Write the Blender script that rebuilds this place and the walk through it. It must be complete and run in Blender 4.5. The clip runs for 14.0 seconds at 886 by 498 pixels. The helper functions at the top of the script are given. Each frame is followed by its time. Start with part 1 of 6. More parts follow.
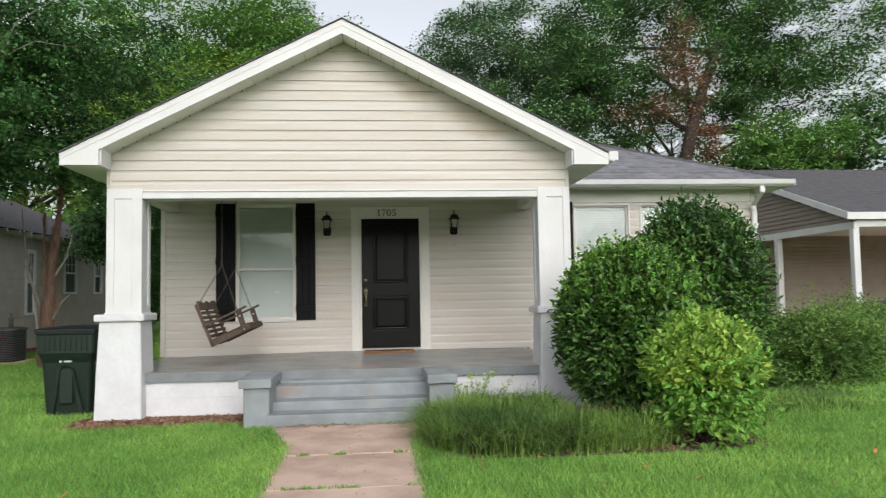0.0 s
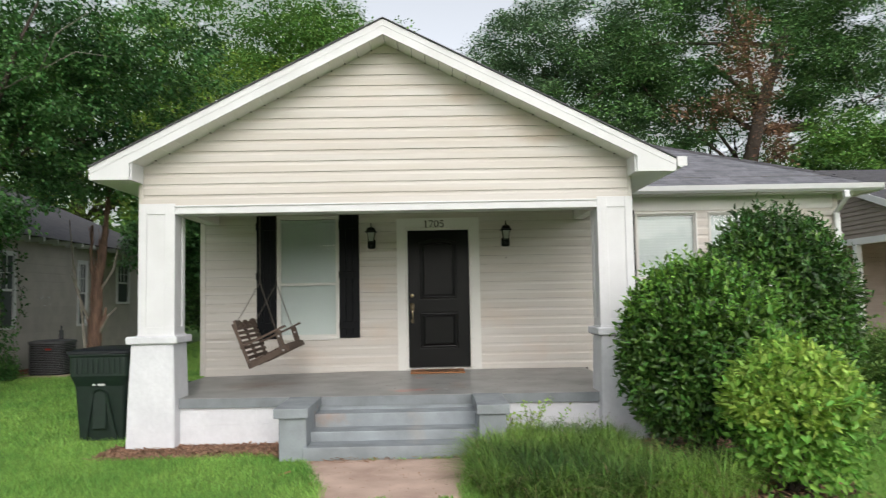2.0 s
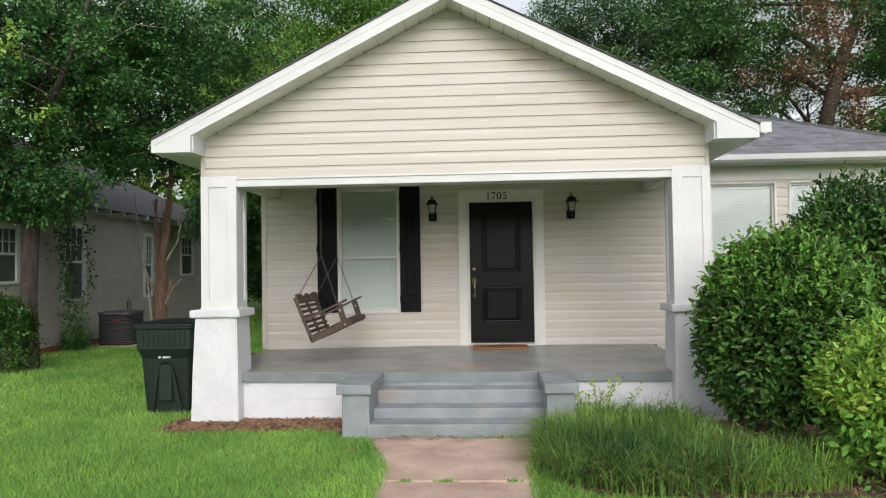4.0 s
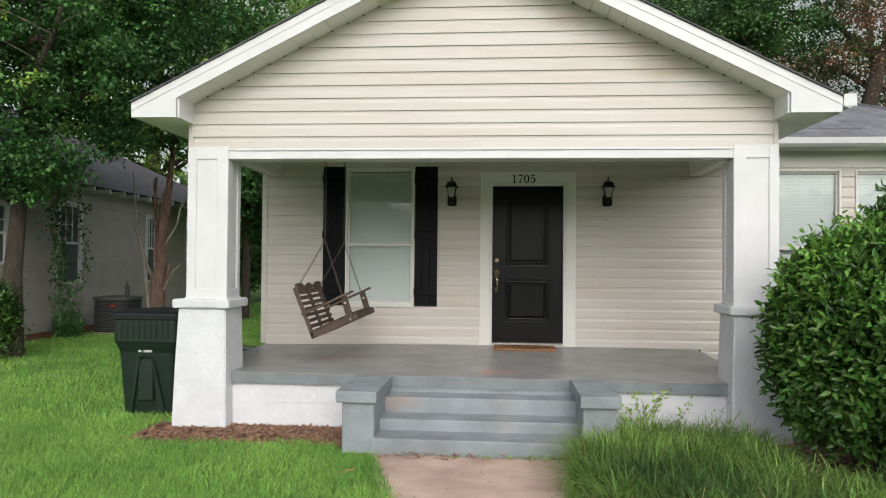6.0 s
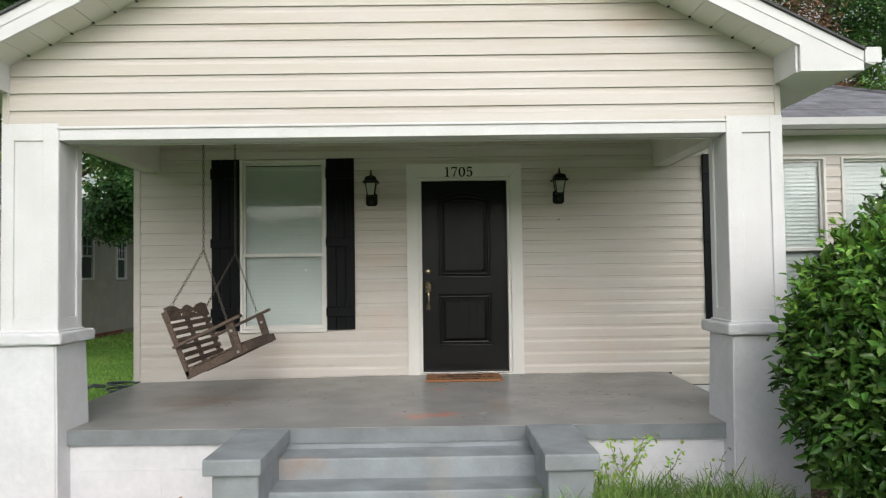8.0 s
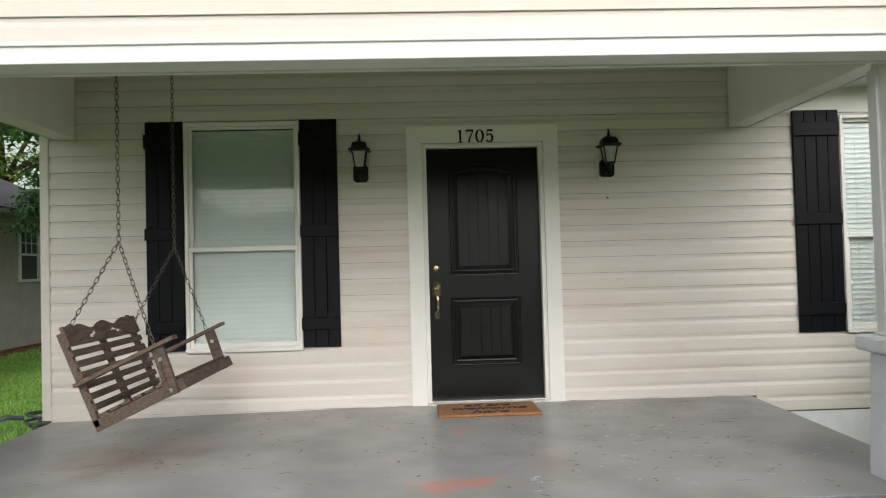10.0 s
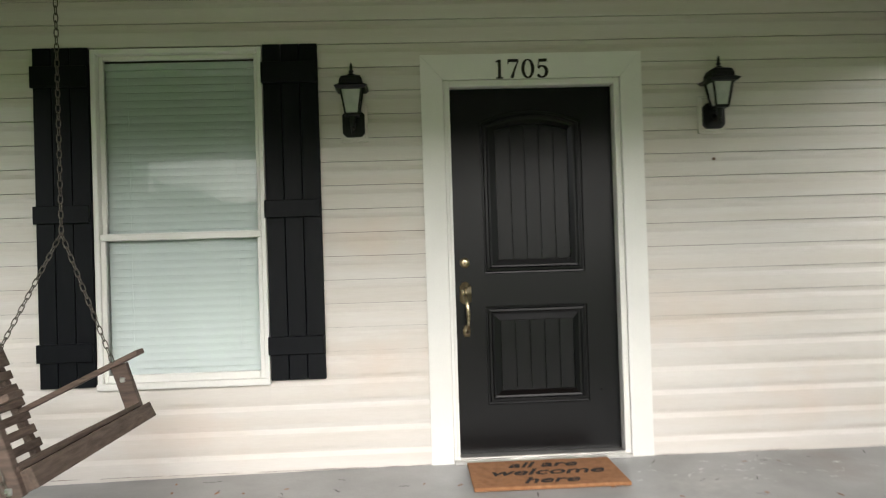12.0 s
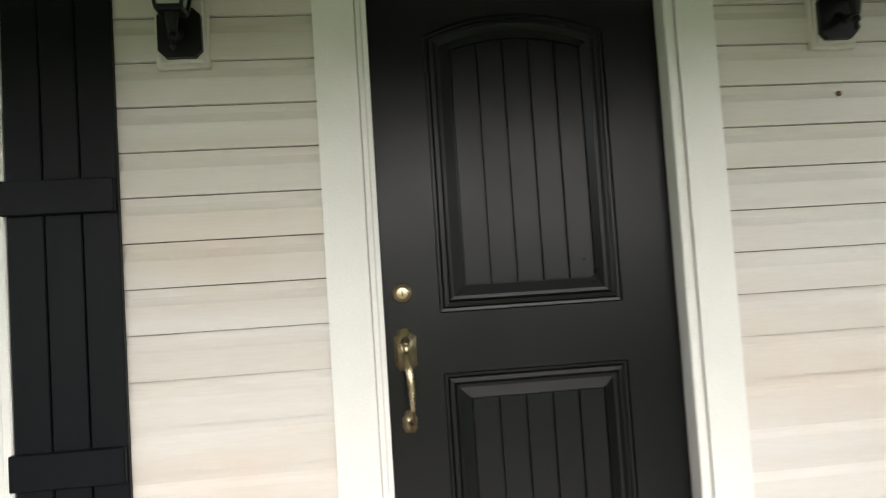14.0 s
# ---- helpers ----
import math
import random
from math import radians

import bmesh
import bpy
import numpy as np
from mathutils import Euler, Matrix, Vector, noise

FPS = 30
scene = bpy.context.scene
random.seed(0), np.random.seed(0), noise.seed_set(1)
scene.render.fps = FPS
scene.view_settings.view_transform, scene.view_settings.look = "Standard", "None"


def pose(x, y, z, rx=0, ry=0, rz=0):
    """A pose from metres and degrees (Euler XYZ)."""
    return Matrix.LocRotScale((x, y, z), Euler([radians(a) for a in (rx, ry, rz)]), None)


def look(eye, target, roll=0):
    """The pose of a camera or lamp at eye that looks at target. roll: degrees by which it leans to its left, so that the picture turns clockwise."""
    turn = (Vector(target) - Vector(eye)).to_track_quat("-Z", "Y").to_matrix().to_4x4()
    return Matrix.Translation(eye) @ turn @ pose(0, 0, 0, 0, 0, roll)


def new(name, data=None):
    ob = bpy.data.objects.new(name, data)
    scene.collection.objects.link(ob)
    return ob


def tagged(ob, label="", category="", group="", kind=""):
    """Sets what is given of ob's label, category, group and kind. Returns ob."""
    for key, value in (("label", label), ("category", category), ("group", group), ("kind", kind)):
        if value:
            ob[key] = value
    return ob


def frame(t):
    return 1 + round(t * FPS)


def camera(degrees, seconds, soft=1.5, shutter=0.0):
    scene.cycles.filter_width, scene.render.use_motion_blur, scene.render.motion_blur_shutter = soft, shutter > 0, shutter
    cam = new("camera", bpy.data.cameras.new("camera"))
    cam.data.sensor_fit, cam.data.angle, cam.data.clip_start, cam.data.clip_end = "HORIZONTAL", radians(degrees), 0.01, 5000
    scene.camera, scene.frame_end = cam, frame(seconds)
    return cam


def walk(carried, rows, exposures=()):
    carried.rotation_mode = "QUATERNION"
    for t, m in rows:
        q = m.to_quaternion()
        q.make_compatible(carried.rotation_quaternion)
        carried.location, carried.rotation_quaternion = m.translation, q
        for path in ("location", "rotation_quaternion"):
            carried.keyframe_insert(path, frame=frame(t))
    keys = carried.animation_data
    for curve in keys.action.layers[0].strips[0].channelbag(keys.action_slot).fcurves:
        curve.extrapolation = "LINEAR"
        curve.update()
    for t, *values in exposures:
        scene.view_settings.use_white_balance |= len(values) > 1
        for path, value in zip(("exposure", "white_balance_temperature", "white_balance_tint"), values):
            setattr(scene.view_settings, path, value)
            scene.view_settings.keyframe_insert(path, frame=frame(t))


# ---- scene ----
cam = camera(62.3, 14.0, soft=1.1, shutter=0.4)
PATH = [
    (0, (-0.216, -11.597, 0.864), (-0.036, -9.609, 0.986), -1.0),
    (0.5, (-0.118, -11.511, 0.852), (-0.041, -9.516, 0.968), -1.0),
    (1, (-0.087, -11.32, 0.84), (-0.026, -9.323, 0.919), 0.3),
    (1.5, (-0.086, -11.052, 0.956), (0.043, -9.06, 1.068), 0.3),
    (2, (-0.112, -10.913, 1.066), (-0.078, -8.918, 1.197), -1.1),
    (2.5, (-0.161, -10.76, 1.131), (-0.257, -8.768, 1.281), -0.6),
    (3, (-0.211, -10.72, 1.1), (-0.332, -8.728, 1.228), -0.1),
    (3.5, (-0.196, -10.703, 1.101), (-0.314, -8.708, 1.185), -0.9),
    (5.8, (-0.345, -9.738, 1.067), (-0.491, -7.743, 1.098), -0.0),
    (6, (-0.329, -9.553, 1.075), (-0.49, -7.56, 1.11), 0.5),
    (6.5, (-0.382, -9.129, 1.09), (-0.434, -7.13, 1.134), -0.1),
    (7, (-0.364, -8.719, 1.092), (-0.419, -6.722, 1.193), -1.3),
    (7.5, (-0.324, -8.282, 1.065), (-0.398, -6.286, 1.175), -0.8),
    (8, (-0.315, -7.835, 1.062), (-0.294, -5.836, 1.132), -0.8),
    (8.2, (-0.315, -7.654, 1.046), (-0.287, -5.655, 1.119), -0.6),
    (10.3, (-0.618, -5.651, 1.093), (-0.512, -3.655, 1.136), -2.1),
    (10.5, (-0.643, -5.475, 1.09), (-0.47, -3.483, 1.119), -2.6),
    (11, (-0.691, -4.969, 1.082), (-0.625, -2.971, 1.124), -2.1),
    (11.5, (-0.746, -4.495, 1.128), (-0.573, -2.503, 1.13), -2.8),
    (12, (-0.694, -4.038, 1.136), (-0.607, -2.04, 1.157), -1.8),
    (12.5, (-0.667, -3.528, 1.106), (-0.647, -1.53, 1.185), 0.4),
    (13, (-0.558, -3.027, 1.1), (-0.374, -1.036, 1.114), -1.5),
    (13.5, (-0.481, -2.522, 1.222), (-0.193, -0.543, 1.179), -3.0),
    (14, (-0.51, -2.149, 1.112), (-0.29, -0.164, 1.212), -3.7),
]
EXPOSURES = [(0, -2.16), (3.5, -2.16), (8, -2.15), (10.5, -1.74), (12, -1.40), (14, -1.20)]
walk(cam, [(t, look(eye, target, roll)) for t, eye, target, roll in PATH], EXPOSURES)

# ---- world, sun, exposure ----
scene.view_settings.exposure = -1.3
sky_world = bpy.data.worlds.new("sky")
scene.world = sky_world
sky_world.use_nodes = True
_n, _l = sky_world.node_tree.nodes, sky_world.node_tree.links
sky_tex = _n.new("ShaderNodeTexSky")
sky_tex.sky_type = "NISHITA"
sky_tex.sun_disc = False
sky_tex.sun_elevation = radians(33)
sky_tex.sun_rotation = radians(171)
sky_tex.dust_density = 3.0
sky_tex.air_density = 1.0
sky_tex.ozone_density = 1.0
_n["Background"].inputs["Strength"].default_value = 0.15
_h = _n.new("ShaderNodeHueSaturation")
_h.inputs["Saturation"].default_value, _h.inputs["Value"].default_value = 0.26, 6.7
_l.new(sky_tex.outputs[0], _h.inputs["Color"])
_l.new(_h.outputs[0], _n["Background"].inputs["Color"])

sun_data = bpy.data.lights.new("sun", "SUN")
sun_data.energy, sun_data.angle, sun_data.color = 0.74, radians(70), (1.0, 0.93, 0.86)
sun = new("sun", sun_data)
sun.matrix_world = look((2.6, -16, 10.4), (0, 0, 0))

# ---- materials ----
MATS = {}


def mat(name, col, col2=None, rough=0.6, scale=8.0, fine=120.0, bump=0.15, metal=0.0, vary=0.06, stretch=(1, 1, 1), spec=0.5, dist=0.004, island=False, trans=0.0):
    """Two-scale noise between two colours, fine bump, and a small random shift for each object."""
    if name in MATS:
        return MATS[name]
    m = bpy.data.materials.new(name)
    m.use_nodes = True
    nt = m.node_tree
    n, l = nt.nodes, nt.links
    b = n["Principled BSDF"]
    col2 = col2 or tuple(c * 0.82 for c in col)
    tc = n.new("ShaderNodeTexCoord")
    mp = n.new("ShaderNodeMapping")
    mp.inputs["Scale"].default_value = stretch
    l.new(tc.outputs["Object"], mp.inputs[0])
    n1 = n.new("ShaderNodeTexNoise")
    n1.inputs["Scale"].default_value, n1.inputs["Detail"].default_value = scale, 5
    n2 = n.new("ShaderNodeTexNoise")
    n2.inputs["Scale"].default_value, n2.inputs["Detail"].default_value = fine, 3
    l.new(mp.outputs[0], n1.inputs[0])
    l.new(mp.outputs[0], n2.inputs[0])
    ramp = n.new("ShaderNodeMapRange")
    ramp.inputs["From Min"].default_value, ramp.inputs["From Max"].default_value = 0.35, 0.68
    l.new(n1.outputs[0], ramp.inputs[0])
    mix = n.new("ShaderNodeMix")
    mix.data_type = "RGBA"
    mix.inputs["A"].default_value, mix.inputs["B"].default_value = (*col, 1), (*col2, 1)
    l.new(ramp.outputs[0], mix.inputs["Factor"])
    hsv = n.new("ShaderNodeHueSaturation")
    l.new(mix.outputs["Result"], hsv.inputs["Color"])
    if island:
        rnd = n.new("ShaderNodeNewGeometry").outputs["Random Per Island"]
    else:
        rnd = n.new("ShaderNodeObjectInfo").outputs["Random"]
    add = n.new("ShaderNodeMath")
    add.operation = "MULTIPLY_ADD"
    l.new(rnd, add.inputs[0])
    add.inputs[1].default_value, add.inputs[2].default_value = 2 * vary, 1 - vary
    fin = n.new("ShaderNodeMath")
    fin.operation = "MULTIPLY_ADD"
    l.new(n2.outputs[0], fin.inputs[0])
    fin.inputs[1].default_value = 0.16
    l.new(add.outputs[0], fin.inputs[2])
    sub = n.new("ShaderNodeMath")
    sub.operation = "SUBTRACT"
    l.new(fin.outputs[0], sub.inputs[0])
    sub.inputs[1].default_value = 0.08
    l.new(sub.outputs[0], hsv.inputs["Value"])
    l.new(hsv.outputs[0], b.inputs["Base Color"])
    rr = n.new("ShaderNodeMapRange")
    rr.inputs["To Min"].default_value, rr.inputs["To Max"].default_value = max(0.03, rough - 0.08), min(1, rough + 0.1)
    l.new(n1.outputs[0], rr.inputs[0])
    l.new(rr.outputs[0], b.inputs["Roughness"])
    b.inputs["Metallic"].default_value = metal
    b.inputs["Specular IOR Level"].default_value = spec
    if bump:
        bp = n.new("ShaderNodeBump")
        bp.inputs["Strength"].default_value, bp.inputs["Distance"].default_value = bump, dist
        l.new(n2.outputs[0], bp.inputs["Height"])
        l.new(bp.outputs[0], b.inputs["Normal"])
    if trans:
        t = n.new("ShaderNodeBsdfTranslucent")
        l.new(hsv.outputs[0], t.inputs[0])
        mx = n.new("ShaderNodeMixShader")
        mx.inputs[0].default_value = trans
        l.new(b.outputs[0], mx.inputs[1])
        l.new(t.outputs[0], mx.inputs[2])
        l.new(mx.outputs[0], n["Material Output"].inputs[0])
    MATS[name] = m
    return m


def stain(m, centre, radius, colour, strength=0.8, freq=6.0, squash=(1, 1, 1)):
    """Adds one blotch with a ragged edge to a material, at a place of the object."""
    nt = m.node_tree
    n, l = nt.nodes, nt.links
    b = n["Principled BSDF"]
    src = b.inputs["Base Color"].links[0].from_socket
    tc = n.new("ShaderNodeTexCoord")
    vs = n.new("ShaderNodeVectorMath")
    vs.operation = "SUBTRACT"
    l.new(tc.outputs["Object"], vs.inputs[0])
    vs.inputs[1].default_value = centre
    vm = n.new("ShaderNodeVectorMath")
    vm.operation = "MULTIPLY"
    l.new(vs.outputs[0], vm.inputs[0])
    vm.inputs[1].default_value = squash
    ln = n.new("ShaderNodeVectorMath")
    ln.operation = "LENGTH"
    l.new(vm.outputs[0], ln.inputs[0])
    ns = n.new("ShaderNodeTexNoise")
    ns.inputs["Scale"].default_value, ns.inputs["Detail"].default_value = freq, 6
    l.new(tc.outputs["Object"], ns.inputs[0])
    ma = n.new("ShaderNodeMath")
    ma.operation = "MULTIPLY_ADD"
    l.new(ns.outputs[0], ma.inputs[0])
    ma.inputs[1].default_value = radius * 2.2
    l.new(ln.outputs["Value"], ma.inputs[2])
    mr = n.new("ShaderNodeMapRange")
    mr.inputs["From Min"].default_value, mr.inputs["From Max"].default_value = radius * 1.0, radius * 2.1
    mr.inputs["To Min"].default_value, mr.inputs["To Max"].default_value = strength, 0
    l.new(ma.outputs[0], mr.inputs[0])
    mix = n.new("ShaderNodeMix")
    mix.data_type = "RGBA"
    l.new(src, mix.inputs["A"])
    mix.inputs["B"].default_value = (*colour, 1)
    l.new(mr.outputs[0], mix.inputs["Factor"])
    l.new(mix.outputs["Result"], b.inputs["Base Color"])


SIDING = mat("cream_vinyl_siding", (0.60, 0.566, 0.526), (0.555, 0.507, 0.452), rough=0.5, scale=2.6, fine=60, bump=0.08, vary=0.02, stretch=(0.22, 1, 4.5), dist=0.002)
WALLCORE = mat("sheathing", (0.10, 0.09, 0.08), rough=0.8)
TRIM = mat("white_painted_trim", (0.69, 0.69, 0.70), (0.64, 0.64, 0.645), rough=0.45, scale=3, fine=90, bump=0.1, vary=0.01)
CASING = mat("off_white_casing_paint", (0.73, 0.715, 0.675), (0.68, 0.665, 0.63), rough=0.4, scale=3, fine=150, bump=0.1, vary=0.01)
MASON = mat("white_painted_masonry", (0.70, 0.705, 0.73), (0.63, 0.635, 0.66), rough=0.6, scale=4, fine=22, bump=0.4, vary=0.02, dist=0.008)
SOFFIT = mat("white_vinyl_soffit", (0.78, 0.77, 0.74), (0.72, 0.71, 0.67), rough=0.5, scale=2, vary=0.02)
CEIL = mat("porch_ceiling_vinyl", (0.84, 0.83, 0.79), (0.80, 0.79, 0.75), rough=0.5, scale=2, vary=0.02)
PORCH = mat("grey_porch_paint", (0.315, 0.315, 0.31), (0.235, 0.235, 0.225), rough=0.38, scale=2.2, fine=60, bump=0.25, vary=0.02)
STEPM = mat("grey_step_paint", (0.31, 0.34, 0.36), (0.23, 0.25, 0.262), spec=0.25, rough=0.62, scale=3.5, fine=50, bump=0.4, vary=0.02, dist=0.006)
EDGEP = mat("slate_edge_paint", (0.22, 0.24, 0.255), (0.17, 0.185, 0.195), rough=0.55, scale=5, fine=60, bump=0.3, vary=0.02)
CONC = mat("old_brown_concrete", (0.62, 0.46, 0.375), (0.42, 0.295, 0.235), rough=0.85, scale=2.5, fine=70, bump=0.6, vary=0.05, dist=0.006)
DOORB = mat("black_door_paint", (0.003, 0.003, 0.0034), (0.0022, 0.0022, 0.0026), spec=0.22, rough=0.30, scale=4, fine=200, bump=0.05, vary=0.02)
SHUTB = mat("black_shutter_vinyl", (0.003, 0.0035, 0.005), (0.002, 0.0025, 0.004), spec=0.14, rough=0.45, scale=4, fine=200, bump=0.12, vary=0.05, stretch=(6, 6, 1))
BLACKM = mat("black_lantern_metal", (0.008, 0.008, 0.008), spec=0.3, rough=0.4, scale=20, metal=0.3, bump=0.1)
BRASS = mat("antique_brass", (0.47, 0.39, 0.25), (0.34, 0.27, 0.17), rough=0.28, metal=1.0, scale=30, bump=0.05)
SILVER = mat("aluminium_threshold", (0.55, 0.54, 0.52), rough=0.35, metal=0.9, scale=10)
BLIND = mat("white_blind_slat", (0.65, 0.68, 0.67), (0.60, 0.63, 0.62), rough=0.5, scale=3, vary=0.02)
OLDWOOD = mat("weathered_brown_wood", (0.115, 0.078, 0.058), (0.055, 0.037, 0.028), rough=0.75, scale=9, fine=60, bump=0.7, vary=0.15, stretch=(1, 1, 7), dist=0.004)
OLDWOODY = mat("weathered_brown_wood_long", (0.125, 0.086, 0.064), (0.06, 0.04, 0.03), rough=0.75, scale=9, fine=60, bump=0.7, vary=0.18, stretch=(7, 1, 7), dist=0.004)
CHAIN = mat("dull_steel_chain", (0.16, 0.145, 0.125), (0.09, 0.075, 0.06), rough=0.5, metal=0.8, scale=40)
COIR = mat("coir_mat", (0.36, 0.17, 0.075), (0.27, 0.12, 0.05), rough=0.95, scale=30, fine=300, bump=0.9, dist=0.006)
INK = mat("black_print", (0.02, 0.015, 0.012), rough=0.9, scale=60)
SHINGLE = mat("grey_blue_shingles", (0.19, 0.192, 0.215), (0.13, 0.132, 0.15), rough=0.9, scale=6, fine=250, bump=0.6, vary=0.16, island=True)
ROOFDK = mat("dark_shingles", (0.10, 0.098, 0.105), (0.07, 0.068, 0.075), rough=0.95, scale=6, fine=200, bump=0.5)
BINGREEN = mat("dark_green_bin_plastic", (0.007, 0.019, 0.013), (0.005, 0.014, 0.010), rough=0.5, scale=12, fine=200, bump=0.15)
BINLID = mat("black_bin_lid", (0.006, 0.008, 0.012), rough=0.45, scale=12)
RUBBER = mat("black_rubber", (0.015, 0.015, 0.015), rough=0.8, scale=30)
WHITEMARK = mat("white_marking", (0.6, 0.6, 0.6), rough=0.6)
TAUPE = mat("taupe_board_siding", (0.45, 0.41, 0.375), (0.39, 0.355, 0.325), rough=0.7, scale=3, fine=60, vary=0.04)
TAUPE2 = mat("tan_vinyl_siding", (0.31, 0.26, 0.225), (0.27, 0.225, 0.195), rough=0.6, scale=3, fine=60, vary=0.03)
BRICK = mat("red_brick", (0.27, 0.105, 0.065), (0.19, 0.08, 0.055), rough=0.9, scale=12, fine=120, bump=0.6, vary=0.22)
MORTAR = mat("mortar", (0.3, 0.27, 0.24), rough=0.95, scale=20)
ACM = mat("grey_condenser_metal", (0.10, 0.10, 0.108), (0.075, 0.075, 0.08), rough=0.5, metal=0.1, scale=15)
REDM = mat("red_badge", (0.45, 0.03, 0.02), rough=0.5)
BARK = mat("brown_bark", (0.095, 0.070, 0.055), (0.042, 0.032, 0.026), rough=0.95, scale=9, fine=50, bump=1.0, stretch=(2.5, 2.5, 0.5), dist=0.03, vary=0.08)
REDBARK = mat("shaggy_red_bark", (0.29, 0.17, 0.12), (0.11, 0.07, 0.05), rough=0.95, scale=11, fine=60, bump=1.0, stretch=(3.5, 3.5, 0.35), dist=0.03, vary=0.05)
GREYTWIG = mat("grey_dead_wood", (0.27, 0.24, 0.2), (0.17, 0.15, 0.13), rough=0.9, scale=14)
MULCH = mat("pine_mulch", (0.44, 0.25, 0.16), (0.20, 0.11, 0.07), rough=0.95, scale=30, fine=200, bump=1.0, island=True, vary=0.45, dist=0.01)
SOIL = mat("bare_soil", (0.12, 0.08, 0.055), (0.07, 0.05, 0.035), rough=1, scale=6, bump=0.8)
REDPETAL = mat("orange_red_petal", (0.75, 0.16, 0.06), (0.55, 0.22, 0.08), rough=0.8, scale=10, island=True, vary=0.3)
LITTER = mat("dry_leaf", (0.30, 0.15, 0.07), (0.2, 0.09, 0.04), rough=0.9, scale=10, island=True, vary=0.4)


def leafmat(name, col, col2, vary=0.35, rough=0.5, trans=0.22, hue=0.02, spec=0.25):
    m = mat(name, col, col2, rough=rough, spec=spec, scale=0.9, fine=9, bump=0, vary=vary, island=True, trans=trans)
    nt = m.node_tree
    n, l = nt.nodes, nt.links
    hsv = [q for q in n if q.type == "HUE_SAT"][0]
    geo = [q for q in n if q.type == "NEW_GEOMETRY"][0]
    mul = n.new("ShaderNodeMath")
    mul.operation = "MULTIPLY"
    mul.inputs[1].default_value = 7.31
    l.new(geo.outputs["Random Per Island"], mul.inputs[0])
    fr = n.new("ShaderNodeMath")
    fr.operation = "FRACT"
    l.new(mul.outputs[0], fr.inputs[0])
    mr = n.new("ShaderNodeMapRange")
    mr.inputs["To Min"].default_value, mr.inputs["To Max"].default_value = 0.5 - hue, 0.5 + hue
    l.new(fr.outputs[0], mr.inputs[0])
    l.new(mr.outputs[0], hsv.inputs["Hue"])
    return m


LEAF_OAK = leafmat("oak_leaves", (0.15, 0.30, 0.09), (0.028, 0.075, 0.026), vary=0.55, trans=0.12)
LEAF_GREYOAK = leafmat("grey_green_oak_leaves", (0.17, 0.29, 0.13), (0.045, 0.10, 0.05), vary=0.5)
LEAF_BRIGHTOAK = leafmat("bright_oak_leaves", (0.17, 0.33, 0.07), (0.10, 0.22, 0.05))
# yellow-green foliage, its colour brightened to stand in for sunlight through the leaves
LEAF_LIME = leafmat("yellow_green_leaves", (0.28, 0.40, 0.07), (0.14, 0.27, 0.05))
LEAF_DEAD = leafmat("dead_brown_leaves", (0.30, 0.18, 0.11), (0.17, 0.10, 0.06), trans=0.2)
LEAF_MID = leafmat("mid_green_leaves", (0.095, 0.225, 0.058), (0.025, 0.075, 0.024), vary=0.55, trans=0.12)
LEAF_BUSH = leafmat("dark_glossy_leaves", (0.092, 0.20, 0.035), (0.010, 0.036, 0.008), rough=0.3, trans=0.04, vary=0.7, spec=0.36)
LEAF_LIGHT = leafmat("bright_green_leaves", (0.42, 0.58, 0.12), (0.22, 0.42, 0.08), rough=0.4, trans=0.3)
LEAF_NEW = leafmat("new_shoot_leaves", (0.22, 0.42, 0.075), (0.10, 0.25, 0.05), rough=0.4, trans=0.3)
LEAF_SHRUB = leafmat("soft_green_leaves", (0.22, 0.36, 0.09), (0.07, 0.15, 0.035), rough=0.5, trans=0.3)
GRASSM = leafmat("lawn_grass", (0.34, 0.56, 0.135), (0.19, 0.385, 0.085), vary=0.5, rough=0.6, trans=0.35)
LIRIOPE = leafmat("border_grass", (0.26, 0.42, 0.095), (0.048, 0.11, 0.028), vary=0.75, rough=0.45, trans=0.25)
STRAW = mat("dry_straw", (0.42, 0.33, 0.18), (0.30, 0.22, 0.11), rough=0.8, scale=10, island=True, vary=0.3)
TURF = mat("turf", (0.14, 0.26, 0.045), (0.09, 0.18, 0.035), rough=1, scale=1.2, fine=60, bump=0.8, dist=0.02)

glass = bpy.data.materials.new("window_glass")
glass.use_nodes = True
gn, gl = glass.node_tree.nodes, glass.node_tree.links
gn.remove(gn["Principled BSDF"])
_tr, _gs, _mx, _fr = (gn.new(k) for k in ("ShaderNodeBsdfTransparent", "ShaderNodeBsdfGlossy", "ShaderNodeMixShader", "ShaderNodeFresnel"))
_tr.inputs[0].default_value = (0.97, 0.99, 0.985, 1)
_gs.inputs["Roughness"].default_value = 0.03
_fr.inputs[0].default_value = 1.33
gl.new(_fr.outputs[0], _mx.inputs[0])
gl.new(_tr.outputs[0], _mx.inputs[1])
gl.new(_gs.outputs[0], _mx.inputs[2])
gl.new(_mx.outputs[0], gn["Material Output"].inputs[0])
DARKGLASS = mat("dark_window_glass", (0.10, 0.11, 0.115), rough=0.06, scale=1, bump=0)
LAMPGLASS = mat("frosted_lamp_glass", (0.45, 0.46, 0.43), rough=0.35, scale=20)

# ---- building helpers ----
WORLD = {}


def thing(name, at, label, category, group="", kind=""):
    ob = new(name)
    ob.location = at
    ob.empty_display_size = 0.1
    WORLD[ob] = Matrix.Translation(at)
    return tagged(ob, label, category, group, kind)


def adopt(ob, parent):
    if parent is not None:
        ob.parent = parent
        ob.matrix_parent_inverse = WORLD[parent].inverted()
    WORLD[ob] = ob.matrix_basis.copy()


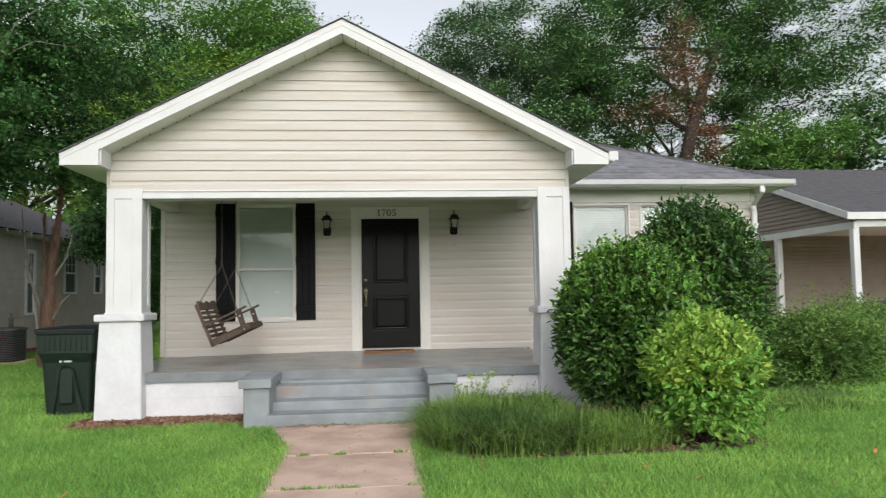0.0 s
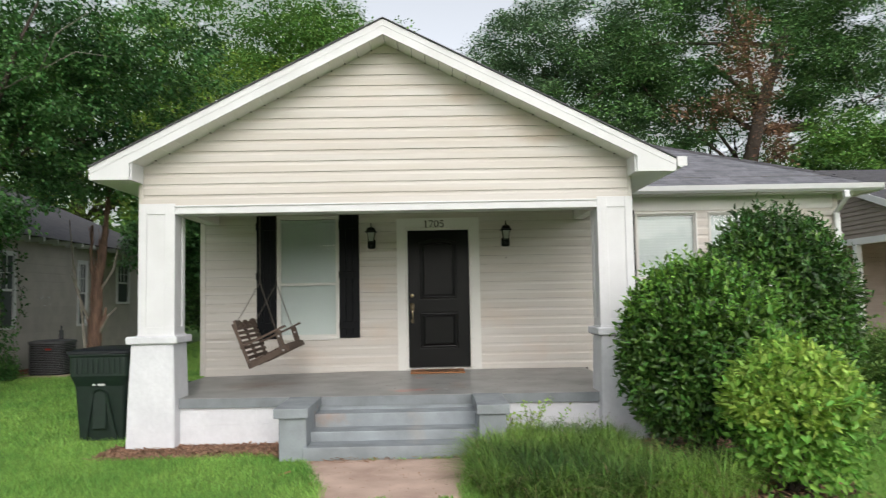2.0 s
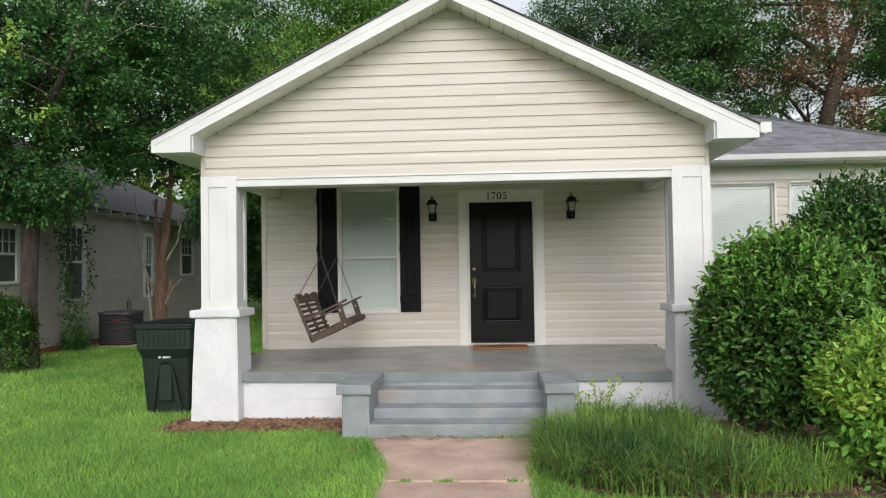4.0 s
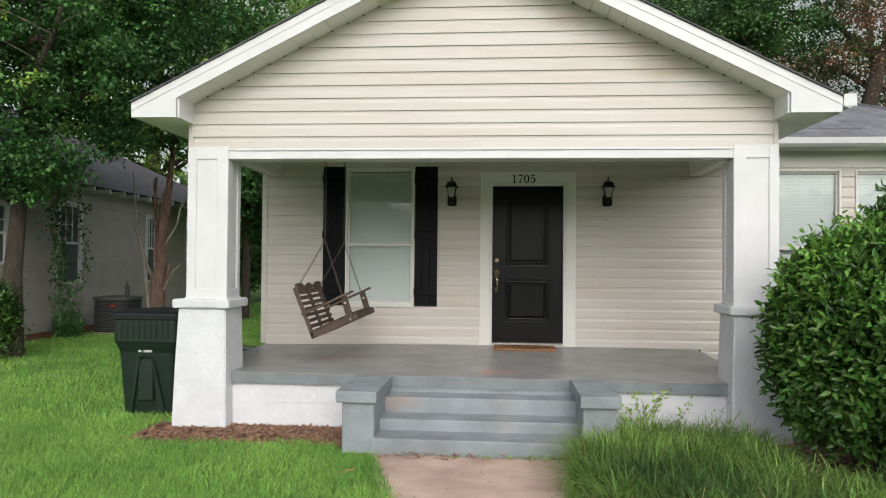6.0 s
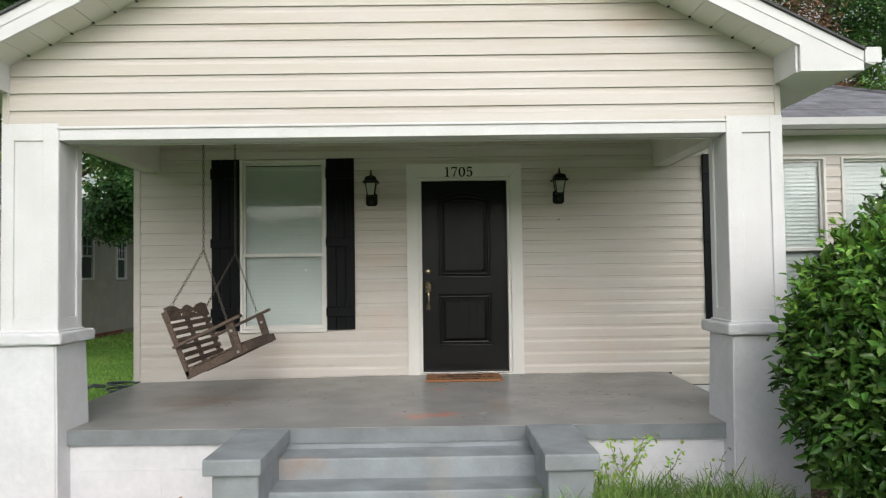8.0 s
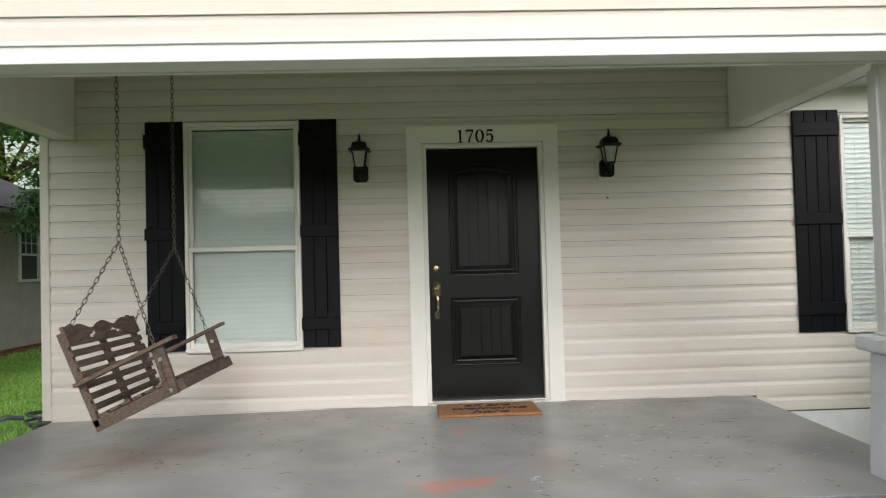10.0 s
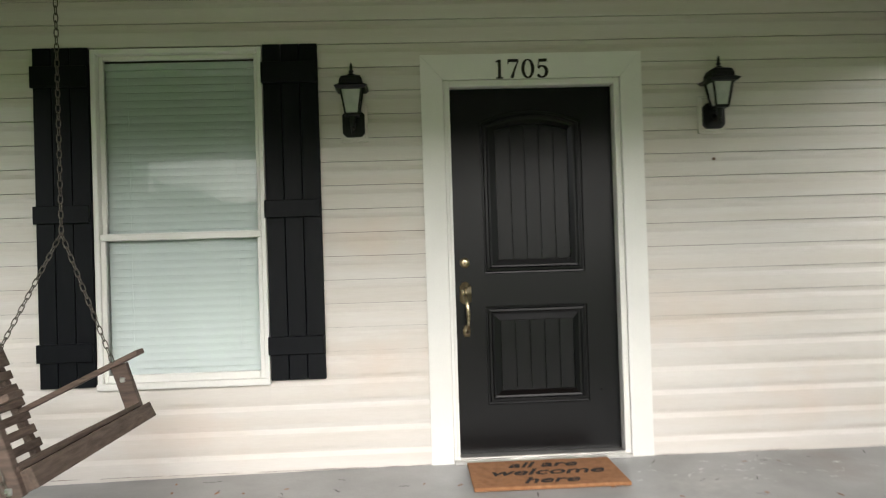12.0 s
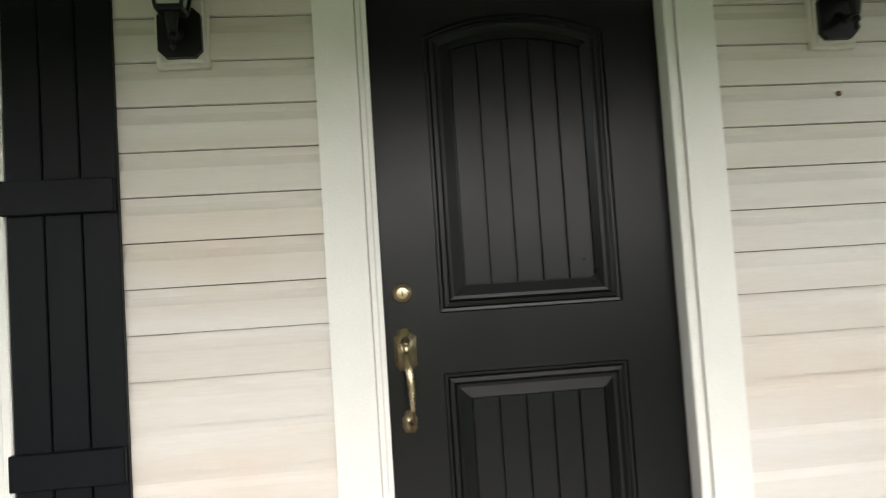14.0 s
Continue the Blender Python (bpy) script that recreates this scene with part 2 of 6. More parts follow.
def part(name, bm, material, parent=None, label="", kind="", smooth=False, m=None):
    me = bpy.data.meshes.new(name)
    bmesh.ops.recalc_face_normals(bm, faces=bm.faces)
    bm.to_mesh(me)
    bm.free()
    me.materials.append(material)
    if smooth:
        me.shade_smooth()
    return shared(name, me, parent, label, kind, m)


def shared(name, me, parent=None, label="", kind="", m=None):
    ob = new(name, me)
    if m is not None:
        ob.matrix_basis = m
    adopt(ob, parent)
    return tagged(ob, label, kind=kind)


def B(*boxes, bevel=0.0, seg=1):
    """A bmesh of boxes (x0, x1, y0, y1, z0, z1), with worn edges where bevel is given."""
    bm = bmesh.new()
    for x0, x1, y0, y1, z0, z1 in boxes:
        bmesh.ops.create_cube(bm, size=1, matrix=Matrix.Translation(((x0 + x1) / 2, (y0 + y1) / 2, (z0 + z1) / 2)) @ Matrix.Diagonal((abs(x1 - x0), abs(y1 - y0), abs(z1 - z0), 1)))
    if bevel:
        bmesh.ops.bevel(bm, geom=list(bm.edges), offset=bevel, segments=seg, affect="EDGES", profile=0.6)
    return bm


def poly(bm, pts):
    return bm.faces.new([bm.verts.new(p) for p in pts])


def prism(bm, pts, d):
    """Extrudes a polygon (3D points) along the vector d."""
    a = [bm.verts.new(p) for p in pts]
    b = [bm.verts.new(Vector(p) + Vector(d)) for p in pts]
    bm.faces.new(a)
    bm.faces.new(b[::-1])
    k = len(a)
    for i in range(k):
        bm.faces.new((a[i], b[i], b[(i + 1) % k], a[(i + 1) % k]))


def loft(bm, loops, close=True, caps=True):
    rings = [[bm.verts.new(p) for p in lp] for lp in loops]
    k = len(rings[0])
    for a, b in zip(rings, rings[1:]):
        for i in range(k if close else k - 1):
            bm.faces.new((a[i], a[(i + 1) % k], b[(i + 1) % k], b[i]))
    if caps:
        bm.faces.new(rings[0][::-1])
        bm.faces.new(rings[-1])
    return rings


def tube(bm, pts, radii, n=8, wob=0.0, rng=None):
    """A tapered tube along points."""
    pts = [Vector(p) for p in pts]
    loops = []
    for i, p in enumerate(pts):
        d = (pts[min(i + 1, len(pts) - 1)] - pts[max(i - 1, 0)]).normalized()
        a = d.orthogonal().normalized() if i == 0 else (a - d * a.dot(d)).normalized()
        b = d.cross(a)
        lp = []
        for k in range(n):
            w = 2 * math.pi * k / n
            r = radii[i] * (1 + (wob * rng.uniform(-1, 1) if rng else 0))
            lp.append(p + (a * math.cos(w) + b * math.sin(w)) * r)
        loops.append(lp)
    loft(bm, loops)


def lathe(bm, prof, n=16, at=(0, 0, 0)):
    """A turned shape from (radius, height)."""
    loft(bm, [[(at[0] + r * math.cos(2 * math.pi * k / n), at[1] + r * math.sin(2 * math.pi * k / n), at[2] + z) for k in range(n)] for r, z in prof])


def np_mesh(name, verts, faces, material, smooth=False):
    me = bpy.data.meshes.new(name)
    k = faces.shape[1]
    me.vertices.add(len(verts))
    me.vertices.foreach_set("co", verts.astype(np.float32).ravel())
    me.loops.add(faces.size)
    me.loops.foreach_set("vertex_index", faces.astype(np.int32).ravel())
    me.polygons.add(len(faces))
    me.polygons.foreach_set("loop_start", np.arange(0, faces.size, k, dtype=np.int32))
    me.update(calc_edges=True)
    me.materials.append(material)
    return me


def ground_z(x, y):
    def ss(v):
        v = min(1.0, max(0.0, v))
        return v * v * (3 - 2 * v)
    return -0.57 + 0.08 * ss((-x - 4.6) / 4.2) + 0.22 * ss((x - 5.5) / 4.5) + 0.02 * ss((y - 0.0) / 9.0) * ss((-x - 3.4) / 1.5)


def ground_np(x, y):
    def ss(v):
        v = np.clip(v, 0, 1)
        return v * v * (3 - 2 * v)
    return -0.57 + 0.08 * ss((-x - 4.6) / 4.2) + 0.22 * ss((x - 5.5) / 4.5) + 0.02 * ss((y - 0.0) / 9.0) * ss((-x - 3.4) / 1.5)


# ---- ground ----
xs = sorted(set([-250, -120, -60, -35, -22] + [round(-16 + i * 0.8, 2) for i in range(41)] + [22, 35, 60, 120, 250]))
ys = sorted(set([-200, -80, -40, -22] + [round(-14 + i * 0.8, 2) for i in range(41)] + [26, 40, 70, 150, 300]))
gv = np.array([(x, y, ground_z(x, y)) for y in ys for x in xs])
gf = np.array([(j * len(xs) + i, j * len(xs) + i + 1, (j + 1) * len(xs) + i + 1, (j + 1) * len(xs) + i) for j in range(len(ys) - 1) for i in range(len(xs) - 1)])
ground = new("ground", np_mesh("ground", gv, gf, TURF))
WORLD[ground] = Matrix()
tagged(ground, "green lawn ground sheet under the grass", "lawn", kind="structure")

# path of concrete slabs
path = new("path")
WORLD[path] = Matrix()
tagged(path, "old reddish brown concrete front walk with grassy edges", "path", kind="structure")
SLABS = ((-3.44, -4.90), (-4.92, -6.06), (-6.08, -7.24), (-7.26, -8.42), (-8.44, -9.6), (-9.62, -10.8), (-10.82, -12.0), (-12.02, -13.2))
for k, (y1, y0) in enumerate(SLABS):
    za = -0.543 - 0.004 * (k % 2)
    if k:
        part("slab", B((-1.12, 0.16, y0, y1, -0.64, za), bevel=0.012), CONC, path)
    else:
        bm = bmesh.new()
        prism(bm, [(-1.44, y1, -0.64), (0.32, y1, -0.64), (0.17, y0 + 0.4, -0.64), (0.16, y0, -0.64), (-1.12, y0, -0.64), (-1.14, y0 + 0.4, -0.64)], (0, 0, 0.097))
        bmesh.ops.bevel(bm, geom=list(bm.edges), offset=0.012, segments=1, affect="EDGES")
        bmesh.ops.recalc_face_normals(bm, faces=bm.faces)
        part("slab", bm, CONC, path)

# mulch beds
rng = np.random.default_rng(3)


def chips(name, x0, x1, y0, y1, n, material, label, cat, size=0.03, keep=None, lift=0.0):
    x, y = rng.uniform(x0, x1, n), rng.uniform(y0, y1, n)
    if keep is not None:
        ok = keep(x, y)
        x, y = x[ok], y[ok]
        n = len(x)
    a = rng.uniform(0, 2 * np.pi, n)
    L, W = size * rng.uniform(0.5, 2.2, n), size * rng.uniform(0.12, 0.35, n)
    z = ground_np(x, y) + rng.uniform(0.004, 0.028, n) + lift
    tilt = rng.uniform(-0.4, 0.4, n)
    dx, dy = np.cos(a), np.sin(a)
    c = np.stack([x, y, z], 1)
    u = np.stack([dx * L, dy * L, tilt * L], 1)
    v = np.stack([-dy * W, dx * W, rng.uniform(-0.5, 0.5, n) * W], 1)
    vs = np.stack([c - u - v, c + u - v, c + u + v, c - u + v], 1).reshape(-1, 3)
    fs = np.arange(4 * n).reshape(-1, 4)
    ob = new(name, np_mesh(name, vs, fs, material))
    WORLD[ob] = Matrix()
    return tagged(ob, label, cat, kind="stuff")


def bed(name, x0, x1, y0, y1, label, material=SOIL):
    bm = bmesh.new()
    r = random.Random(x0)
    pts = []
    for i in range(40):
        w = 2 * math.pi * i / 40
        c, s_ = math.cos(w), math.sin(w)
        k = 1 / (abs(c) ** 5 + abs(s_) ** 5) ** 0.2 * r.uniform(0.94, 1.03)
        x, y = (x0 + x1) / 2 + c * k * (x1 - x0) / 2, (y0 + y1) / 2 + s_ * k * (y1 - y0) / 2
        pts.append((x, y, ground_z(x, y) + 0.006))
    poly(bm, pts)
    ob = part(name, bm, material)
    return tagged(ob, label, "planting bed", kind="structure")


bed("mulch_bed", -3.75, -1.5, -3.15, -2.42, "strip of reddish pine mulch along the white porch base")
bed("planting_bed", 0.35, 3.45, -5.3, -2.4, "dark bare soil bed under the round shrubs and border grass")
chips("pine_mulch", -3.7, -1.62, -3.15, -2.45, 5000, MULCH, "reddish brown pine bark mulch by the porch base", "mulch", 0.03)
chips("bed_mulch", 0.4, 3.4, -5.2, -2.45, 5000, MULCH, "brown mulch and twigs under the shrubs", "mulch", 0.028)

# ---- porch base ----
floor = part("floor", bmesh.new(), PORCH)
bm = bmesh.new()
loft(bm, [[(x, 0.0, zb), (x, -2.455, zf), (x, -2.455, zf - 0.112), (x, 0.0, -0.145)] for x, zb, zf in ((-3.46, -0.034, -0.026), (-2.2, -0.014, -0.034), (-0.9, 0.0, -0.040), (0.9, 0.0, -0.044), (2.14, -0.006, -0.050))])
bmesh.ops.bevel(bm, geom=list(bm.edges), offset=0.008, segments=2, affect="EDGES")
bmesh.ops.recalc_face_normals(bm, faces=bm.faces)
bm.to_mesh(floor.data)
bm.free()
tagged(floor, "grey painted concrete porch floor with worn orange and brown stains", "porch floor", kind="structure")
bm = bmesh.new()
loft(bm, [[(x, -2.459, zf - 0.004), (x, -2.452, zf - 0.004), (x, -2.452, zf - 0.108), (x, -2.459, zf - 0.110)] for x, zf in ((-3.46, -0.026), (-2.2, -0.034), (-0.9, -0.040), (0.9, -0.044), (2.14, -0.050))])
part("slab_edge", bm, EDGEP, floor, "slate grey painted front edge")
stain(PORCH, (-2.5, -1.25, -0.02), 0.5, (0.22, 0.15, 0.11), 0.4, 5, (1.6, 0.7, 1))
stain(PORCH, (1.5, -0.25, 0.0), 0.4, (0.20, 0.15, 0.12), 0.35, 6, (2.0, 0.6, 1))
stain(PORCH, (0.2, -1.7, -0.03), 0.3, (0.42, 0.27, 0.2), 0.3, 9, (2.2, 0.6, 1))
stain(STEPM, (-1.25, -2.75, -0.2), 0.16, (0.36, 0.22, 0.14), 0.6, 9, (0.6, 1.6, 1))
stain(STEPM, (-0.3, -2.95, -0.3), 0.3, (0.42, 0.36, 0.3), 0.4, 8, (2.4, 0.6, 1))
stain(PORCH, (-0.36, -2.06, -0.04), 0.20, (0.68, 0.16, 0.07), 0.9, 7, (0.75, 1.3, 1))
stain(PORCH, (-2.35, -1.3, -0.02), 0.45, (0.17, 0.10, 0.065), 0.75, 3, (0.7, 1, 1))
for c_, r_ in (((-0.85, -0.01, 0.55), 0.30), ((0.95, -0.01, 0.75), 0.34), ((-0.9, -0.01, 1.25), 0.22), ((1.5, -0.01, 0.3), 0.3), ((-2.0, -0.01, 0.2), 0.3)):
    stain(SIDING, c_, r_, (0.60, 0.44, 0.33), 0.30, 5, (0.6, 1, 1.6))
stain(SIDING, (0.75, -2.54, 3.12), 0.34, (0.46, 0.36, 0.25), 0.42, 3, (0.55, 1, 1.3))
stain(SIDING, (0.25, -2.54, 3.42), 0.20, (0.42, 0.32, 0.22), 0.5, 4, (0.6, 1, 1.2))
stain(SIDING, (1.25, -2.54, 2.92), 0.20, (0.42, 0.32, 0.22), 0.45, 4, (0.6, 1, 1.2))
stain(SIDING, (-0.9, -2.54, 3.45), 0.25, (0.55, 0.47, 0.38), 0.2, 3, (0.55, 1, 1.3))
stain(PORCH, (-0.30, -0.9, 0), 0.07, (0.55, 0.16, 0.08), 0.5, 9, (1, 0.5, 1))
stain(PORCH, (0.75, -0.5, 0), 0.16, (0.45, 0.44, 0.42), 0.5, 16, (0.6, 1, 1))

base = new("foundation_wall")
WORLD[base] = Matrix()
tagged(base, "white painted block wall under the porch floor", "foundation", kind="structure")
part("mortar_core", B((-3.44, -1.6, -2.415, -2.2, -0.7, -0.118), (0.6, 2.1, -2.415, -2.2, -0.7, -0.118), (-3.42, -3.2, -2.2, 0, -0.7, -0.118), (1.9, 2.1, -2.2, 0, -0.7, -0.118)), MASON, base)
for x0, x1 in ((-2.93, -1.69), (0.65, 1.73)):
    for r_, (z0, z1) in enumerate(((-0.33, -0.138), (-0.66, -0.3315))):
        x = x0
        k = 0
        while x < x1 - 0.02:
            w = 0.2 if (k == 0 and r_) else 0.40
            xe = min(x + w, x1)
            part("block", B((x, xe - 0.0006, -2.428, -2.405, z0, z1), bevel=0.0007), MASON, base)
            x = xe
            k += 1

steps = thing("porch_steps", (-0.53, -2.9, -0.57), "worn grey painted concrete steps with low side walls", "steps", kind="structure")
NOSES = ((-2.74, -0.19), (-3.04, -0.33), (-3.36, -0.43))
for y, z in NOSES:
    part("step", B((-1.44, 0.38, y, -2.44, -0.66, z), bevel=0.014, seg=2), STEPM, steps)
part("riser", B((-1.44, 0.38, -2.448, -2.25, -0.66, -0.116)), STEPM, steps)
for x0, x1, c0, c1 in ((-1.69, -1.41, -1.74, -1.385), (0.355, 0.635, 0.33, 0.668)):
    part("side_wall", B((x0, x1, -3.325, -2.44, -0.66, -0.136), bevel=0.008), STEPM, steps)
    part("cap", B((c0, c1, -3.365, -2.458, -0.136, -0.035), bevel=0.012, seg=2), STEPM, steps)

# ---- columns ----


def column(x, side):
    """side is -1 for the left-hand column and 1 for the right-hand one: the pedestal is flush with the shaft towards the steps."""
    c = thing("porch_column", (x, -2.36, -0.55), "square white porch column with panelled wooden shaft on a painted masonry pedestal", "column", "porch columns")
    bm = bmesh.new()

    def ring(inner, outer, y0, y1, z):
        xa, xb = sorted((x - side * inner, x + side * outer))
        return [(xa, y0, z), (xb, y0, z), (xb, y1, z), (xa, y1, z)]
    loft(bm, [ring(0.232, 0.315, -2.62, -2.10, -0.70), ring(0.222, 0.295, -2.605, -2.115, 0.0), ring(0.205, 0.268, -2.59, -2.13, 0.602)])
    bmesh.ops.bevel(bm, geom=list(bm.edges), offset=0.012, segments=2, affect="EDGES")
    part("pedestal", bm, MASON, c)
    xa, xb = sorted((x - side * 0.255, x + side * 0.32))
    bm = B((xa, xb, -2.625, -2.085, 0.602, 0.688), bevel=0.022, seg=3)
    bmesh.ops.subdivide_edges(bm, edges=[e for e in bm.edges if e.calc_length() > 0.2], cuts=7)
    wear = random.Random(side)
    for v in bm.verts:
        v.co += Vector((wear.uniform(-1, 1), wear.uniform(-1, 1), wear.uniform(-1, 1))) * 0.0025
    part("pedestal_cap", bm, MASON, c)
    h, y0, y1 = 0.205, -2.56, -2.205
    part("shaft", B((x - h + 0.016, x + h - 0.016, y0 + 0.016, y1 - 0.016, 0.688, 2.19)), TRIM, c)
    for a, b in ((-h, -0.115), (0.09, h)):
        xa, xb = (x + a, x + b) if side < 0 else (x - b, x - a)
        part("stile", B((xa, xb, y0, y0 + 0.016, 0.688, 2.19), bevel=0.003), TRIM, c)
    part("rail", B((x - h + 0.03, x + h - 0.03, y0 + 0.002, y0 + 0.014, 0.688, 0.79), bevel=0.003), TRIM, c)
    part("rail", B((x - h + 0.03, x + h - 0.03, y0 + 0.002, y0 + 0.014, 2.067, 2.19), bevel=0.003), TRIM, c)
    for sd_ in (-1, 1):
        xo = x + sd_ * h
        xi = xo - sd_ * 0.016
        lo, hi = min(xo, xi), max(xo, xi)
        for ya, yb in ((y0 + 0.016, y0 + 0.13), (y1 - 0.075, y1)):
            part("stile", B((lo, hi, ya, yb, 0.688, 2.06), bevel=0.003), TRIM, c)
        part("rail", B((lo + 0.002, hi - 0.002, y0 + 0.1, y1 - 0.05, 0.688, 0.79), bevel=0.003), TRIM, c)
    part("foot_moulding", B((x - h - 0.012, x + h + 0.012, y0 - 0.012, y1 + 0.012, 0.688, 0.705), bevel=0.004), TRIM, c)
    return c


column(-3.222, -1)
column(2.016, 1)

# ---- siding ----
PROFILE = ((0.0, -0.017), (0.60, -0.0135), (0.72, -0.007), (0.80, -0.0035), (0.984, -0.0025))


def profile_at(f):
    for (a, ya), (b, yb) in zip(PROFILE, PROFILE[1:]):
        if f <= b:
            return ya + (yb - ya) * (f - a) / (b - a)
    return PROFILE[-1][1]


def siding_piece(parent, material, y, z0, h, zlo, zhi, xf0, xf1, name="siding_board", flip=None):
    """One lap of siding between heights zlo and zhi; its ends may follow a rake. flip maps (x, y, z) elsewhere."""
    zhi = min(zhi, z0 + 0.984 * h)
    if zhi - zlo < 0.004:
        return
    fs = [(zlo - z0) / h] + [f for f, _ in PROFILE if zlo + 1e-5 < z0 + f * h and z0 + f * h < zhi - 1e-5] + [(zhi - z0) / h]
    rows = [(z0 + f * h, y + profile_at(f)) for f in fs]
    rows = [(rows[0][0], y)] + rows
    if xf1(zlo) - xf0(zlo) < 0.02:
        return
    bm = bmesh.new()
    prev = None
    for z, yy in rows:
        xa, xb = xf0(z), xf1(z)
        if xb < xa:
            xa = xb = (xa + xb) / 2
        p, q = (xa, yy, z), (xb, yy, z)
        if flip:
            p, q = flip(p), flip(q)
        cur = (bm.verts.new(p), bm.verts.new(q))
        if prev:
            bm.faces.new((prev[0], prev[1], cur[1], cur[0]))
        prev = cur
    part(name, bm, material, parent)


def siding(parent, material, y, za, h, count, x0, x1, openings=(), ztop=None, flip=None):
    edges = sorted({x0, x1, *[e for o in openings for e in (o[0], o[1]) if x0 < e < x1]})
    for k in range(count):
        z0 = za + k * h
        z1 = min(z0 + h, ztop or 1e9)
        if z1 - z0 < 0.01:
            continue
        runs = []
        for a, b in zip(edges, edges[1:]):
            mid = (a + b) / 2
            spans = [(z0, z1)]
            for ox0, ox1, oz0, oz1 in openings:
                if ox0 < mid < ox1:
                    nxt = []
                    for s0, s1 in spans:
                        if oz1 <= s0 or oz0 >= s1:
                            nxt.append((s0, s1))
                        else:
                            if oz0 > s0 + 0.004:
                                nxt.append((s0, oz0))
                            if oz1 < s1 - 0.004:
                                nxt.append((oz1, s1))
                    spans = nxt
            for s in spans:
                if runs and runs[-1][1] == a and runs[-1][2] == s:
                    runs[-1][1] = b
                else:
                    runs.append([a, b, s])
        for a, b, (s0, s1) in runs:
            siding_piece(parent, material, y, z0, h, s0, s1, lambda z, a=a: a, lambda z, b=b: b, flip=flip)


DOOR = (-0.615, 0.615, -0.2, 2.246)
WIN1 = (-2.39, -1.475, 0.475, 2.31)
WIN2 = (2.96, 3.895, 0.48, 2.275)
WIN3 = (4.065, 4.97, 0.48, 2.275)
HOLES = (DOOR, WIN1, WIN2, WIN3)

wall = part("wall_front", B((-3.50, -2.385, 0.002, 0.12, -0.02, 2.8), (-2.385, -1.48, 0.002, 0.12, -0.02, 0.48), (-2.385, -1.48, 0.002, 0.12, 2.305, 2.8),
                            (-1.48, -0.5, 0.002, 0.12, -0.02, 2.8), (-0.5, 0.5, 0.002, 0.12, 2.115, 2.8), (0.5, 2.97, 0.002, 0.12, -0.16, 2.8),
                            (2.97, 3.885, 0.002, 0.12, -0.16, 0.49), (2.97, 3.885, 0.002, 0.12, 2.265, 2.8), (3.885, 4.075, 0.002, 0.12, -0.16, 2.8),
                            (4.075, 4.96, 0.002, 0.12, -0.16, 0.49), (4.075, 4.96, 0.002, 0.12, 2.265, 2.8), (4.96, 6.02, 0.002, 0.12, -0.16, 2.8)), WALLCORE)
tagged(wall, "cream vinyl lap siding wall at the back of the porch", "wall", kind="structure")
siding(wall, SIDING, 0.0, -0.007, 0.1293, 22, -3.45, 2.19, HOLES, ztop=2.72)
siding(wall, SIDING, 0.0, -0.007 - 0.1293, 0.1293, 19, 2.19, 5.96, HOLES, ztop=2.30)
part("starter_strip", B((-3.45, -0.615, -0.0165, 0.0, -0.045, -0.0075), (0.615, 2.13, -0.0165, 0.0, -0.03, -0.0075)), SIDING, wall)
part("attic_floor", B((-3.4, 6.0, 0.13, 11.2, 2.62, 2.66)), WALLCORE, wall)
part("frieze_board", B((2.19, 5.98, -0.02, 0.0, 2.30, 2.52), bevel=0.003), CASING, wall)
part("corner_board", B((-3.52, -3.45, -0.024, 0.12, -0.02, 2.72), bevel=0.004), SIDING, wall)
part("corner_board", B((5.96, 6.04, -0.024, 0.12, -0.16, 2.50), bevel=0.004), SIDING, wall)

sides = part("wall_side", B((-3.50, -3.38, 0.12, 11.2, -0.6, 2.6), (5.9, 6.02, 0.12, 11.2, -0.6, 2.6), (-3.50, 6.02, 11.2, 11.3, -0.6, 2.6)), SIDING)
tagged(sides, "cream siding side and back walls of the house", "wall", kind="structure")
fnd = part("foundation_right", B((2.14, 6.0, 0.0, 0.12, -0.7, -0.15), bevel=0.004), MASON)
tagged(fnd, "white painted masonry footing below the siding", "foundation", kind="structure")

# front gable
APX, RISE = -0.602, 0.505


def rake(z, z_top):
    return (z_top - z) / RISE


gable = part("wall_gable", bmesh.new(), WALLCORE)
bm = bmesh.new()
prism(bm, [(-3.40, -2.528, 2.10), (2.19, -2.528, 2.10), (2.19, -2.528, 2.66), (APX, -2.528, 4.07), (-3.40, -2.528, 2.66)], (0, 0.15, 0))
bm.to_mesh(gable.data)
bm.free()
tagged(gable, "cream lap siding gable above the porch opening", "wall", kind="structure")
GH = 0.1246
z = 2.164
k = 0
while z < 4.0:
    siding_piece(gable, SIDING, -2.53, z, GH, z, z + GH,
                 lambda q: max(-3.40, APX - rake(q, 4.045)), lambda q: min(2.19, APX + rake(q, 4.045)))
    z += GH
for x0, x1 in ((-3.43, -3.385), (2.175, 2.22)):
    part("corner_board", B((x0, x1, -2.552, -2.40, 2.19, 2.62), bevel=0.003), SIDING, gable)

# beams
beam = part("beam", B((-3.02, 1.815, -2.552, -2.37, 2.068, 2.16), bevel=0.003), TRIM)
tagged(beam, "white boxed beam across the porch opening", "beam", kind="structure")
part("drip_lip", B((-3.03, 1.825, -2.566, -2.53, 2.148, 2.166), bevel=0.003), TRIM, beam)
part("inner_boxing", B((-3.24, 2.035, -2.55 + 0.16, -2.36, 2.06, 2.72)), TRIM, beam)
for nm, x0, x1 in (("side_beam_a", -3.40, -3.24), ("side_beam_b", 2.035, 2.19)):
    sb = part("side_beam", B((x0, x1, -2.372, -0.017, 2.195, 2.72), bevel=0.004), CASING)
    tagged(sb, "white boxed side beam under the porch ceiling", "beam", kind="structure")

